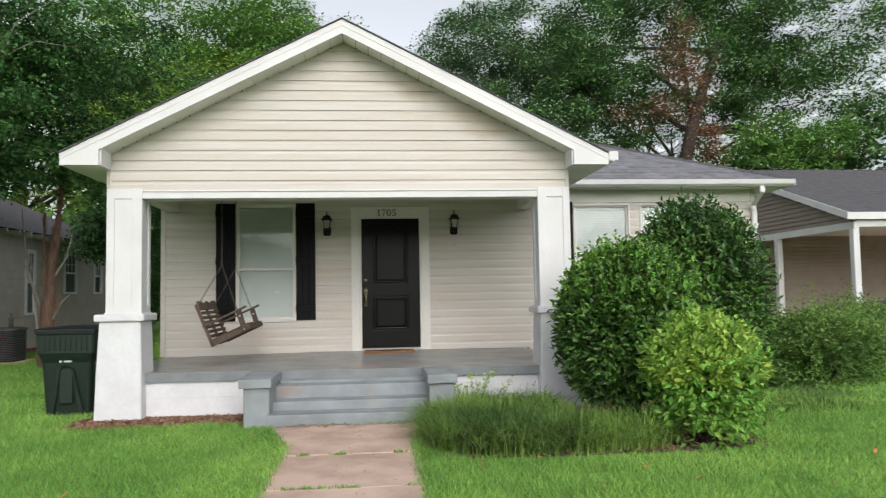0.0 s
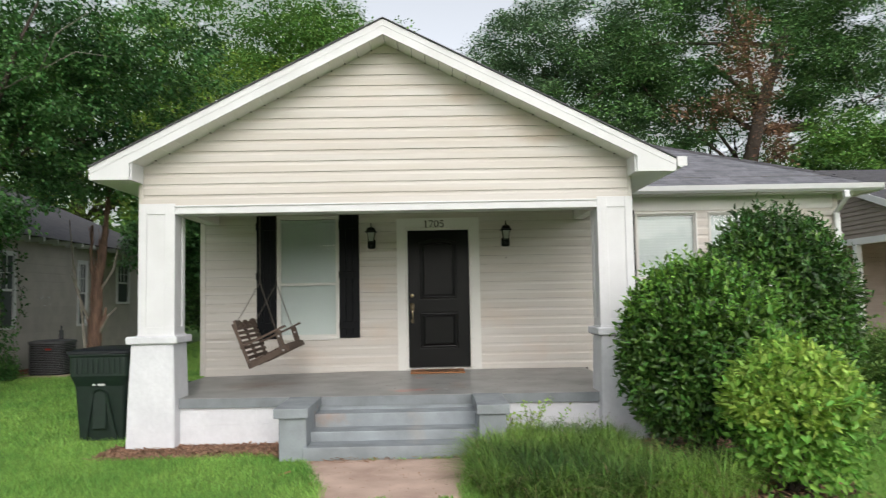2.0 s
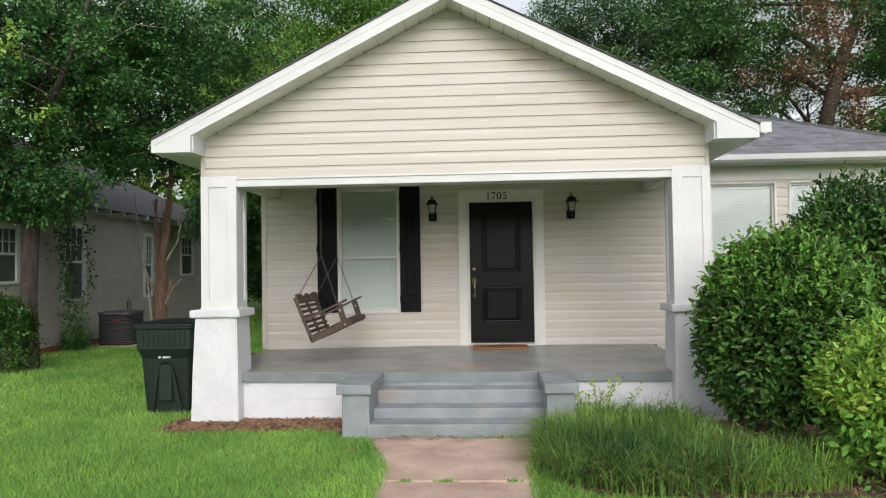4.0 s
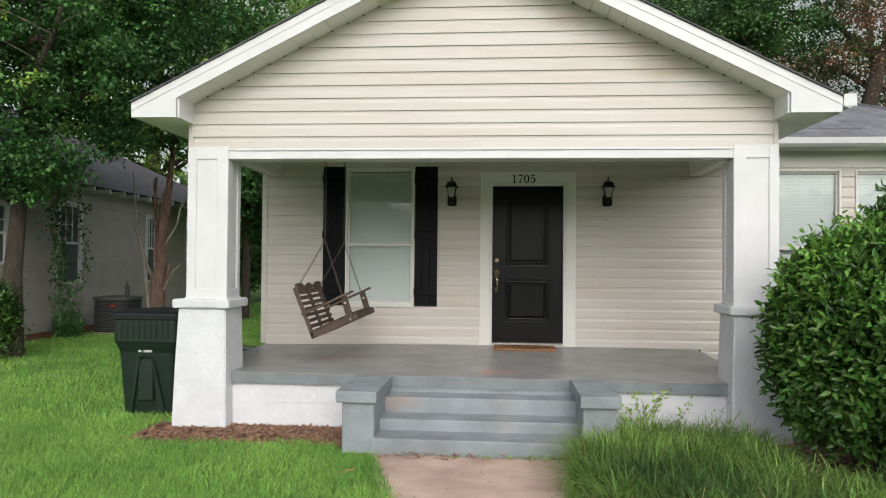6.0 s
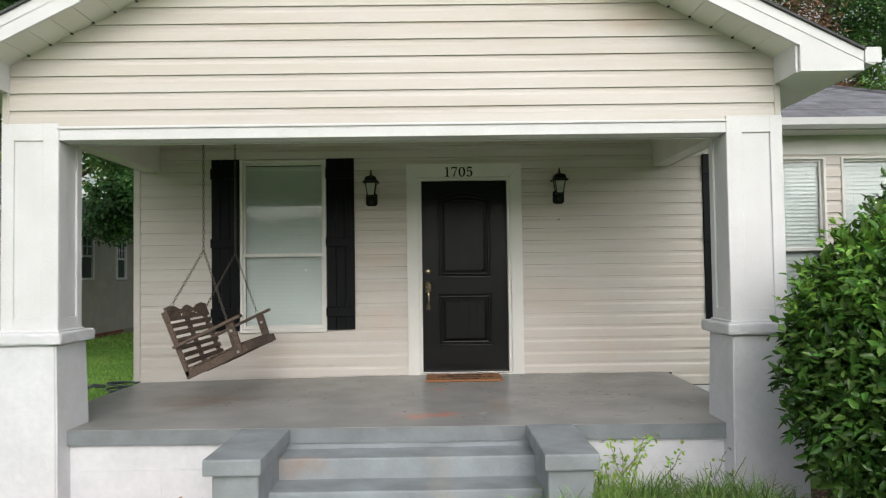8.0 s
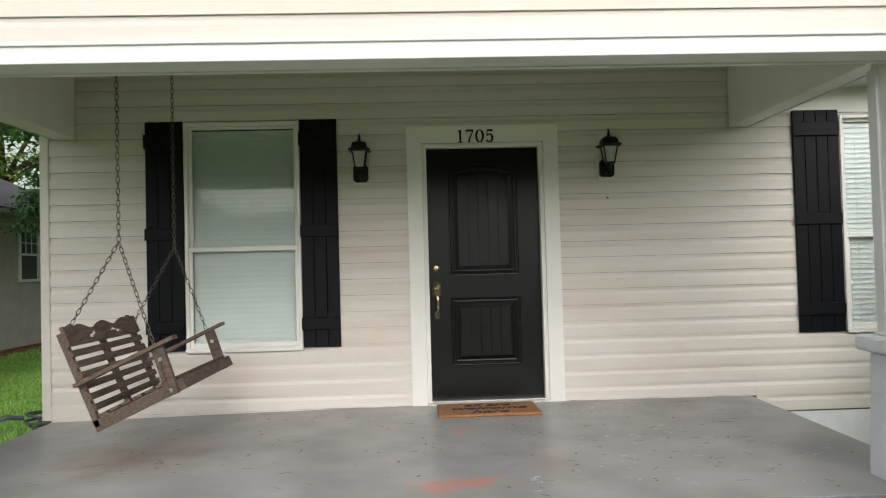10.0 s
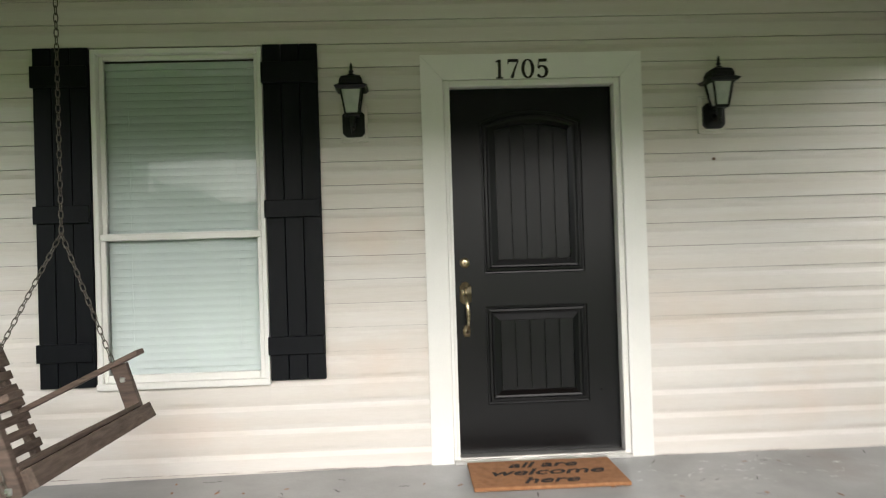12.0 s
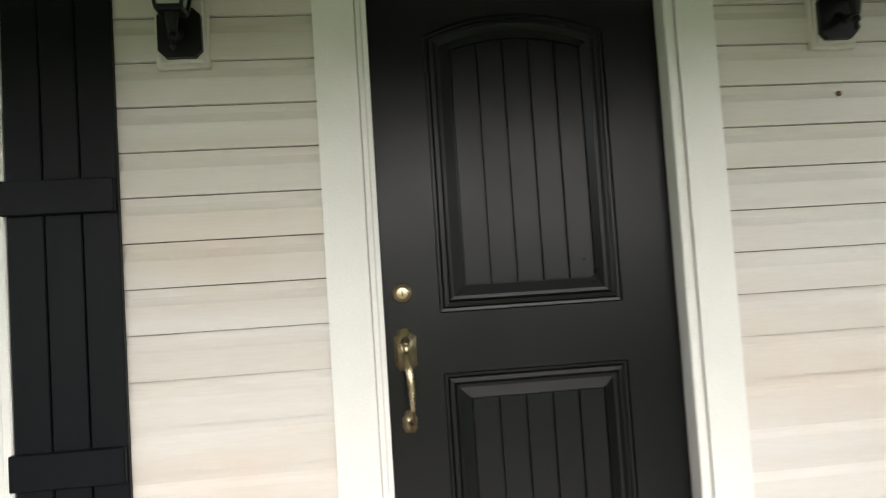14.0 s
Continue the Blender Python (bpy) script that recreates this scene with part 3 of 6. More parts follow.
# porch ceiling: one mesh of grooved strips
boxes = []
x = -3.24
while x < 2.03:
    boxes.append((x, min(x + 0.151, 2.034), -2.36, -0.016, 2.716, 2.74))
    x += 0.155
boxes.append((-3.4, 2.19, -2.5, 0.0, 2.741, 2.76))
ceiling = part("ceiling", B(*boxes), CEIL)
tagged(ceiling, "off-white grooved vinyl porch ceiling", "ceiling", kind="structure")
bm = bmesh.new()
x = -3.24 + 0.155
k = 0
while x < 2.0:
    bmesh.ops.create_cube(bm, size=1, matrix=Matrix.Translation((x, -0.024, 2.711)) @ Matrix.Diagonal((0.018, 0.014, 0.009, 1)))
    x += 0.155
    k += 1
vents = part("ceiling_channel_gaps", bm, INK)
tagged(vents, "dark gaps where the ceiling strips meet the wall", "ceiling trim", kind="structure")

# ---- roofs ----
groof = thing("roof_gable", (APX, -2.9, 2.56), "porch gable roof with dark shingles and white trim", "roof", kind="structure")
for sx in (-1, 1):
    ex = APX + sx * 3.235
    bm = bmesh.new()
    prism(bm, [(ex, -2.925, 2.555), (APX, -2.925, 4.187), (APX, -2.925, 4.200), (ex - sx * -0.01, -2.925, 2.566)], (0, 6.2, 0))
    part("roof_slope", bm, ROOFDK, groof)
    # rake board in two steps, with the boxed return
    bm = bmesh.new()
    xr = APX + sx * 2.80
    prism(bm, [(ex, -2.90, 2.552), (APX, -2.90, 4.184), (APX, -2.90, 4.01), (xr, -2.90, 2.598), (xr, -2.90, 2.418), (ex, -2.90, 2.418)], (0, 0.03, 0))
    part("rake_board", bm, TRIM, groof)
    bm = bmesh.new()
    prism(bm, [(ex, -2.905, 2.552), (APX, -2.905, 4.184), (APX, -2.905, 4.105), (ex, -2.905, 2.478)], (0, 0.005, 0))
    bmesh.ops.bevel(bm, geom=list(bm.edges), offset=0.002, segments=1, affect="EDGES")
    part("rake_trim", bm, TRIM, groof)
    # soffit panels under the rake
    x = 0.0
    while x < 2.79:
        xe = min(x + 0.155, 2.79)
        bm = bmesh.new()
        xa, xb = APX + sx * (x + 0.003), APX + sx * (xe - 0.003)
        za, zb = 4.022 - RISE * x, 4.022 - RISE * xe
        prism(bm, [(xa, -2.872, za), (xb, -2.872, zb), (xb, -2.872, zb + 0.012), (xa, -2.872, za + 0.012)], (0, 0.34, 0))
        part("soffit_panel", bm, SOFFIT, groof)
        bm = bmesh.new()
        bmesh.ops.create_cube(bm, size=1, matrix=Matrix.Translation((APX + sx * xe, -2.556, zb - 0.005)) @ Matrix.Diagonal((0.014, 0.02, 0.010, 1)))
        part("panel_gap", bm, INK, groof)
        x = xe
    # boxed return: cheek, bottom, side soffit and side fascia
    lo, hi = sorted((xr, xr - sx * 0.02))
    part("return_cheek", B((lo, hi, -2.87, -2.53, 2.418, 2.70), bevel=0.002), TRIM, groof)
    lo, hi = sorted((ex - sx * 0.01, xr))
    part("return_bottom", B((lo, hi, -2.868, -2.53, 2.418, 2.43)), SOFFIT, groof)
    lo, hi = sorted((ex - sx * 0.01, APX + sx * 2.79))
    part("side_soffit", B((lo, hi, -2.53, -0.5 if sx > 0 else 3.0, 2.42, 2.432)), SOFFIT, groof)
    lo, hi = sorted((ex, ex - sx * 0.02))
    part("side_fascia", B((lo, hi, -2.868, -0.52 if sx > 0 else 3.0, 2.418, 2.552)), TRIM, groof)
part("beam_side_siding", B((2.19, 2.2, -2.4, 0, 2.19, 2.44), (-3.41, -3.40, -2.4, 0, 2.19, 2.44)), SIDING, groof)

gutter = thing("gutter", (2.7, -2.8, 2.45), "short white gutter along the porch roof edge", "gutter")
bm = bmesh.new()
prism(bm, [(2.64, -2.90, 2.47), (2.70, -2.90, 2.455), (2.745, -2.90, 2.50), (2.755, -2.90, 2.575), (2.745, -2.90, 2.575), (2.735, -2.90, 2.51), (2.70, -2.90, 2.47), (2.655, -2.90, 2.48), (2.65, -2.90, 2.575), (2.64, -2.90, 2.575)], (0, 2.35, 0))
part("trough", bm, TRIM, gutter)
part("end_cap", B((2.64, 2.755, -2.905, -2.899, 2.47, 2.578), bevel=0.002), TRIM, gutter)

# main hip roof
EL, ER, EF, EB, EZ, PITCH = -3.93, 6.44, -0.42, 11.7, 2.60, 0.44
HALF = (ER - EL) / 2
RZ = EZ + HALF * PITCH
XR_ = (EL + ER) / 2
mroof = part("roof_main", bmesh.new(), SHINGLE)
bm = bmesh.new()
c = [Vector(p) for p in ((EL, EF, EZ), (ER, EF, EZ), (ER, EB, EZ), (EL, EB, EZ))]
ra, rb = Vector((XR_, EF + HALF, RZ)), Vector((XR_, EB - HALF, RZ))
NOTCH = 0.03 - EF
zn = EZ + NOTCH * PITCH
hl, nr, nf = Vector((EL + NOTCH, 0.03, zn)), Vector((2.25, 0.03, zn)), Vector((2.25, EF, EZ))
for f in ((nf, c[1], ra, hl, nr), (c[1], c[2], rb, ra), (c[2], c[3], rb), (c[3], Vector((EL, 0.03, EZ)), hl, ra, rb), (Vector((EL, 0.03, EZ)), hl, nr, Vector((2.25, 0.03, EZ)))):
    poly(bm, f)
bm.to_mesh(mroof.data)
bm.free()
tagged(mroof, "grey blue asphalt shingle hip roof of the house", "roof", kind="structure")
# shingle tabs on the front slope
vs, fs = [], []
rr = random.Random(5)
sl = math.sqrt(1 + PITCH ** 2)
k = 0
d = 0.0
while d < HALF - 0.2:
    x0, x1 = (EL + d if EF + d > 0.03 else 2.26), ER - d
    x = x0 - rr.uniform(0, 0.3)
    while x < x1:
        w = rr.choice((0.16, 0.24, 0.30, 0.34))
        a, b = max(x, x0 + 0.01), min(x + w - 0.006, x1 - 0.01)
        x += w
        if b - a < 0.03:
            continue
        t1, t2 = 0.010 + rr.uniform(0, 0.005), 0.003
        e = 0.135 / sl
        y0, y1 = EF + d, EF + d + e + 0.01
        za, zb = EZ + d * PITCH, EZ + (d + e + 0.01) * PITCH
        i = len(vs)
        vs += [(a, y0, za + t1), (b, y0, za + t1), (b, y1, zb + t2), (a, y1, zb + t2), (a, y0, za), (b, y0, za)]
        fs += [(i, i + 1, i + 2, i + 3), (i + 4, i + 5, i + 1, i)]
    d += 0.135 / sl
    k += 1
sh = shared("shingles", np_mesh("shingles", np.array(vs), np.array(fs), SHINGLE), mroof, kind="stuff")
bm = bmesh.new()
for i in range(26):
    f0, f1 = i / 26, (i + 0.93) / 26
    p, q = c[1].lerp(ra, f0), c[1].lerp(ra, f1)
    up = Vector((0, 0, 0.035))
    for sgn, nn in ((1, Vector((-0.12, 0, -0.02))), (1, Vector((0, 0.12, -0.02)))):
        poly(bm, (p + up, q + up, q + nn + up, p + nn + up))
part("hip_cap", bm, ROOFDK, mroof)

eave = part("trim_eave", B((2.2, ER, EF + 0.02, EF + 0.045, 2.49, 2.585), (2.2, ER, EF + 0.045, -0.02, 2.505, 2.515), (6.04, ER, -0.02, 8, 2.505, 2.515), (ER - 0.02, ER, EF + 0.04, 11, 2.49, 2.585), (EL, EL + 0.02, EF, 11, 2.49, 2.585), (EL, -3.5, EF, 11, 2.505, 2.515)), CASING)
tagged(eave, "white fascia and soffit boards under the main eave", "eave trim", kind="structure")
gut2 = thing("gutter", (4.5, -0.5, 2.5), "long white aluminium gutter along the main eave", "gutter")
bm = bmesh.new()
yy = EF + 0.02
prism(bm, [(2.76, yy, 2.505), (2.76, yy - 0.05, 2.495), (2.76, yy - 0.105, 2.53), (2.76, yy - 0.115, 2.565), (2.76, yy - 0.125, 2.60), (2.76, yy - 0.112, 2.60), (2.76, yy - 0.10, 2.54), (2.76, yy - 0.05, 2.51), (2.76, yy - 0.01, 2.515), (2.76, yy - 0.01, 2.60), (2.76, yy, 2.60)], (ER + 0.02 - 2.76, 0, 0))
part("trough", bm, TRIM, gut2)
part("end_cap", B((ER + 0.018, ER + 0.024, yy - 0.127, yy, 2.50, 2.602), bevel=0.002), TRIM, gut2)
dsp = thing("downspout", (6.0, -0.1, -0.5), "white corrugated aluminium downspout at the house corner", "downspout")
bm = bmesh.new()
def rect(p, w, d):
    return [(p[0] - w, p[1] - d, p[2]), (p[0] + w, p[1] - d, p[2]), (p[0] + w, p[1] + d, p[2]), (p[0] - w, p[1] + d, p[2])]
loft(bm, [rect((5.93, yy - 0.06, 2.50), 0.04, 0.03), rect((5.93, yy - 0.06, 2.40), 0.04, 0.03), rect((5.96, -0.10, 2.22), 0.04, 0.03), rect((5.99, -0.07, 2.12), 0.04, 0.03), rect((5.99, -0.07, -0.40), 0.04, 0.03)])
bmesh.ops.bevel(bm, geom=list(bm.edges), offset=0.008, segments=1, affect="EDGES")
part("pipe", bm, TRIM, dsp)
for z in (1.9, 0.6):
    part("strap", B((5.94, 6.04, -0.105, -0.03, z, z + 0.03)), TRIM, dsp)

# ---- windows ----


def window(name, o, label, slats=True):
    x0, x1, z0, z1 = o
    w = new(name)
    WORLD[w] = Matrix()
    tagged(w, label, "window", kind="structure")
    fw, sw = 0.028, 0.024
    part("window_frame", B((x0, x0 + fw, -0.034, 0.10, z0 + 0.03, z1), (x1 - fw, x1, -0.034, 0.10, z0 + 0.03, z1), (x0 + fw, x1 - fw, -0.034, 0.10, z1 - fw, z1), bevel=0.004), CASING, w)
    part("window_sill", B((x0 - 0.003, x1 + 0.003, -0.045, 0.10, z0, z0 + 0.035), bevel=0.006, seg=2), CASING, w)
    a, b = x0 + fw, x1 - fw
    zm = z0 + 0.035 + (z1 - z0 - 0.07) * 0.44
    for nm, s0, s1, yb in (("sash_lower", z0 + 0.035, zm + 0.02, -0.016), ("sash_upper", zm - 0.012, z1 - fw, 0.012)):
        part(nm, B((a, a + sw, yb, yb + 0.026, s0, s1), (b - sw, b, yb, yb + 0.026, s0, s1), (a + sw, b - sw, yb, yb + 0.026, s0, s0 + 0.04), (a + sw, b - sw, yb, yb + 0.026, s1 - 0.024, s1), bevel=0.003), CASING, w)
        g = part("pane", B((a + sw - 0.002, b - sw + 0.002, yb + 0.012, yb + 0.016, s0 + 0.035, s1 - 0.02)), glass, w)
        g.visible_shadow = False
    part("meeting_rail", B((a, b, -0.024, 0.04, zm - 0.012, zm + 0.026), bevel=0.004), CASING, w)
    bl = thing("window_blind", ((a + b) / 2, 0.1, z1), "closed white horizontal slat blind behind the window glass", "blind", "window blinds")
    part("head_rail", B((a + 0.012, b - 0.012, 0.048, 0.085, z1 - 0.098, z1 - 0.058), bevel=0.003), BLIND, bl)
    bm = bmesh.new()
    L = (b - a) / 2 - 0.016
    prism(bm, [(-L, 0.006, 0.0225), (-L, 0.0005, 0.001), (-L, -0.007, -0.021), (-L, -0.0055, -0.0215), (-L, 0.002, 0.0), (-L, 0.0075, 0.022)], (2 * L, 0, 0))
    me = bpy.data.meshes.new("slat")
    bmesh.ops.recalc_face_normals(bm, faces=bm.faces)
    bm.to_mesh(me)
    bm.free()
    me.materials.append(BLIND)
    z = z1 - 0.118
    while z > z0 + 0.06:
        shared("slat", me, bl, m=Matrix.Translation(((a + b) / 2, 0.058, z)))
        z -= 0.042
    for xx in (a + 0.14, b - 0.14):
        part("cord", B((xx - 0.001, xx + 0.001, 0.0485, 0.0495, z0 + 0.05, z1 - 0.09)), BLIND, bl)
    back = part("room_lining", B((x0 - 0.02, x1 + 0.02, 0.24, 0.26, z0 - 0.05, z1 + 0.05), (x0 - 0.02, x0, 0.12, 0.24, z0, z1), (x1, x1 + 0.02, 0.12, 0.24, z0, z1)), WALLCORE, w)
    return w


window("window_1", WIN1, "white double-hung porch window with closed white blind")
window("window_2", WIN2, "white double-hung window with closed blind beside a black shutter")
window("window_3", WIN3, "white double-hung window with closed blind behind the tall shrub")


def shutter(x0, x1, z0=0.495, z1=2.318, proud=0.006, boards=3):
    s = thing("window_shutter", ((x0 + x1) / 2, -0.03, z0), "black board and batten window shutter with three battens", "shutter", "window shutters")
    w = (x1 - x0) / boards
    for i in range(boards):
        part("board", B((x0 + i * w + 0.0015, x0 + (i + 1) * w - 0.0015, -0.040, -0.016, z0, z1), bevel=0.003), SHUTB, s)
    for za, zb in ((z0 + 0.14, z0 + 0.238), (z0 + 0.88, z0 + 0.975), (z1 - 0.215, z1 - 0.10)):
        part("batten", B((x0 - proud, x1 - 0.006, -0.062, -0.040, za, zb), bevel=0.003), SHUTB, s)
    part("backing", B((x0 + 0.01, x1 - 0.01, -0.018, -0.014, z0 + 0.01, z1 - 0.01)), SHUTB, s)
    return s


shutter(-2.69, -2.395)
shutter(-1.47, -1.172)
shutter(2.56, 2.945, boards=4)

# ---- door ----
door = new("door_1")
WORLD[door] = Matrix()
tagged(door, "closed black two-panel plank door in a wide off-white casing", "door", kind="structure")
FY = 0.05
bm = bmesh.new()
DX, DZ0, DZ1 = 0.4545, 0.035, 2.068


def panel_loop(x0, x1, z0, z1, arch, i, y):
    pts = [(x0 + i, y, z0 + i), (x1 - i, y, z0 + i)]
    n = 14
    for k in range(n + 1):
        f = k / n
        x = x1 - i - (x1 - x0 - 2 * i) * f
        u = (x - (x0 + x1) / 2) / ((x1 - x0) / 2)
        pts.append((x, y, z1 - i + arch * (1 - u * u)))
    return pts


PANELS = ((-0.288, 0.281, 1.03, 1.880, 0.064), (-0.288, 0.284, 0.300, 0.850, 0.0))
STEPS = ((0.0, 0.0), (0.004, 0.008), (0.012, 0.009), (0.018, 0.003), (0.030, 0.002), (0.038, 0.010), (0.048, 0.012), (0.078, 0.001))
outer = [bm.verts.new(p) for p in ((-DX, FY, DZ0), (DX, FY, DZ0), (DX, FY, DZ1), (-DX, FY, DZ1))]
edges = [bm.edges.new((outer[i], outer[(i + 1) % 4])) for i in range(4)]
for x0, x1, z0, z1, arch in PANELS:
    prev = None
    for i, dep in STEPS:
        ring = [bm.verts.new(p) for p in panel_loop(x0, x1, z0, z1, arch, i, FY + dep)]
        if prev is None:
            edges += [bm.edges.new((ring[j], ring[(j + 1) % len(ring)])) for j in range(len(ring))]
        else:
            for j in range(len(ring)):
                bm.faces.new((prev[j], prev[(j + 1) % len(ring)], ring[(j + 1) % len(ring)], ring[j]))
        prev = ring
    # the field behind the planks
    back = [bm.verts.new((v.co.x, FY + 0.014, v.co.z)) for v in prev]
    for j in range(len(prev)):
        bm.faces.new((prev[j], prev[(j + 1) % len(prev)], back[(j + 1) % len(prev)], back[j]))
    bm.faces.new(back)
bmesh.ops.triangle_fill(bm, edges=edges, use_beauty=True)
rear = [bm.verts.new((v.co.x, FY + 0.044, v.co.z)) for v in outer]
for i in range(4):
    bm.faces.new((outer[i], outer[(i + 1) % 4], rear[(i + 1) % 4], rear[i]))
bm.faces.new(rear)
part("door_slab", bm, DOORB, door)
for x0, x1, z0, z1, arch in PANELS:
    i = 0.080
    a, b = x0 + i, x1 - i
    w = (b - a) / 5
    for k in range(5):
        xa, xb = a + k * w + 0.004, a + (k + 1) * w - 0.004
        top = []
        for q in range(5):
            x = xb + (xa - xb) * q / 4
            u = (x - (x0 + x1) / 2) / ((x1 - x0) / 2)
            top.append((x, FY + 0.0015, z1 - i - 0.002 + arch * (1 - u * u)))
        bm = bmesh.new()
        prism(bm, [(xa, FY + 0.0015, z0 + i + 0.002), (xb, FY + 0.0015, z0 + i + 0.002)] + top, (0, 0.006, 0))
        part("plank", bm, DOORB, door)
part("door_jamb", B((-0.492, -0.4575, -0.012, 0.10, 0.0, 2.105), (0.4575, 0.492, -0.012, 0.10, 0.0, 2.105), (-0.4575, 0.4575, -0.012, 0.10, 2.071, 2.105), bevel=0.003), CASING, door)
part("door_stop", B((-0.474, -0.4575, -0.018, -0.013, 0.0, 2.088), (0.4575, 0.474, -0.018, -0.013, 0.0, 2.088), (-0.4575, 0.4575, -0.018, -0.013, 2.072, 2.088), bevel=0.002), CASING, door)
bm = B(bevel=0)
prism(bm, [(-0.615, -0.026, 0), (-0.493, -0.026, 0), (-0.493, -0.026, 2.107), (-0.615, -0.026, 2.246)], (0, 0.026, 0))
prism(bm, [(0.615, -0.026, 0), (0.615, -0.026, 2.246), (0.493, -0.026, 2.107), (0.493, -0.026, 0)], (0, 0.026, 0))
prism(bm, [(-0.614, -0.026, 2.246), (-0.4915, -0.026, 2.107), (0.4915, -0.026, 2.107), (0.614, -0.026, 2.246)], (0, 0.026, 0))
part("door_casing", bm, CASING, door)
part("threshold", B((-0.492, 0.492, -0.05, 0.10, 0.0, 0.02), (-0.457, 0.457, -0.02, 0.09, 0.02, 0.033), bevel=0.003), SILVER, door)
part("room_backing", B((-0.5, 0.5, 0.13, 0.15, 0.0, 2.15)), WALLCORE, door)

handle = part("door_handle", bmesh.new(), BRASS, door, "antique brass thumb-latch handle set")
bm = bmesh.new()
HX = -0.398


def plate(z0, z1, w, y=FY - 0.005, d=0.006):
    n = 10
    pts = []
    for k in range(n + 1):
        f = k / n * math.pi
        pts.append((HX + math.cos(f) * w * 0.72, y, z1 - 0.018 + math.sin(f) * 0.018))
    pts += [(HX - w, y, z1 - 0.024), (HX - w, y, z0 + 0.016), (HX - w * 0.8, y, z0 + 0.010), (HX - w * 0.6, y, z0), (HX + w * 0.6, y, z0), (HX + w * 0.8, y, z0 + 0.010), (HX + w, y, z0 + 0.016), (HX + w, y, z1 - 0.024)]
    prism(bm, pts, (0, d, 0))


plate(0.868, 0.992, 0.033)
plate(0.684, 0.752, 0.022)
tube(bm, [(HX, FY - 0.005, 0.915), (HX, FY - 0.040, 0.905), (HX + 0.004, FY - 0.060, 0.87), (HX + 0.008, FY - 0.062, 0.82), (HX + 0.008, FY - 0.055, 0.76), (HX + 0.005, FY - 0.035, 0.725), (HX + 0.004, FY - 0.006, 0.712)], [0.013, 0.013, 0.012, 0.0115, 0.0085, 0.008, 0.011], n=12)
tube(bm, [(HX, FY - 0.005, 0.955), (HX, FY - 0.018, 0.955), (HX, FY - 0.030, 0.940), (HX, FY - 0.045, 0.925)], [0.012, 0.014, 0.011, 0.008], n=10)
bmesh.ops.recalc_face_normals(bm, faces=bm.faces)
bm.to_mesh(handle.data)
bm.free()
handle.data.shade_smooth()
part("thumb_latch", B((HX - 0.009, HX + 0.009, FY - 0.062, FY - 0.030, 0.948, 0.955), bevel=0.003), BRASS, handle)
bolt = part("deadbolt", bmesh.new(), BRASS, door, "round antique brass deadbolt")
bm = bmesh.new()
loft(bm, [[(HX + r * math.cos(w), FY - y, 1.098 + r * math.sin(w)) for w in [2 * math.pi * k / 24 for k in range(24)]] for r, y in ((0.029, 0.0), (0.029, 0.006), (0.026, 0.012), (0.020, 0.013), (0.019, 0.018), (0.015, 0.019))])
bmesh.ops.recalc_face_normals(bm, faces=bm.faces)
bm.to_mesh(bolt.data)
bm.free()
bolt.data.shade_smooth()
part("keyway", B((HX - 0.002, HX + 0.002, FY - 0.0205, FY - 0.0185, 1.088, 1.108)), INK, bolt)


def text_mesh(name, body, size, depth, m, material, parent=None, bold=0.0, shear=0.0, width=1.0):
    cu = bpy.data.curves.new(name, "FONT")
    cu.body, cu.size, cu.extrude, cu.offset, cu.shear = body, size, depth, bold, shear
    cu.align_x = "CENTER"
    tmp = bpy.data.objects.new("tmp", cu)
    scene.collection.objects.link(tmp)
    bpy.context.view_layer.update()
    me = bpy.data.meshes.new_from_object(tmp.evaluated_get(bpy.context.evaluated_depsgraph_get()))
    bpy.data.objects.remove(tmp)
    me.materials.clear()
    me.materials.append(material)
    me.transform(Matrix.Diagonal((width, 1, 1, 1)))
    return shared(name, me, parent, m=m)


# house number with small serifs
num = thing("house_number", (-0.057, -0.03, 2.10), "black house number 1705 on the casing above the door", "house number")
def stroke(bm, pts, close=False):
    """A flat stroke from (x, z, half width) whose width changes along its run."""
    k = len(pts)
    rows = []
    for i, (x, z, w) in enumerate(pts):
        w *= 1.25
        p, q = pts[(i - 1) % k if close else max(i - 1, 0)], pts[(i + 1) % k if close else min(i + 1, k - 1)]
        d = Vector((q[0] - p[0], q[1] - p[1])).normalized()
        rows.append([(x - d.y * w, -0.031, z + d.x * w), (x + d.y * w, -0.031, z - d.x * w), (x + d.y * w, -0.027, z - d.x * w), (x - d.y * w, -0.027, z + d.x * w)])
    if close:
        rings = loft(bm, rows, caps=False)
        a, b = rings[-1], rings[0]
        for i in range(4):
            bm.faces.new((a[i], a[(i + 1) % 4], b[(i + 1) % 4], b[i]))
    else:
        loft(bm, rows)


NZ, NH = 2.108, 0.103


def arc(cx, cz, rx, rz, a0, a1, n, thick, thin):
    out = []
    for i in range(n + 1):
        w = radians(a0 + (a1 - a0) * i / n)
        out.append((cx + rx * math.cos(w), cz + rz * math.sin(w), thin + (thick - thin) * abs(math.cos(w))))
    return out


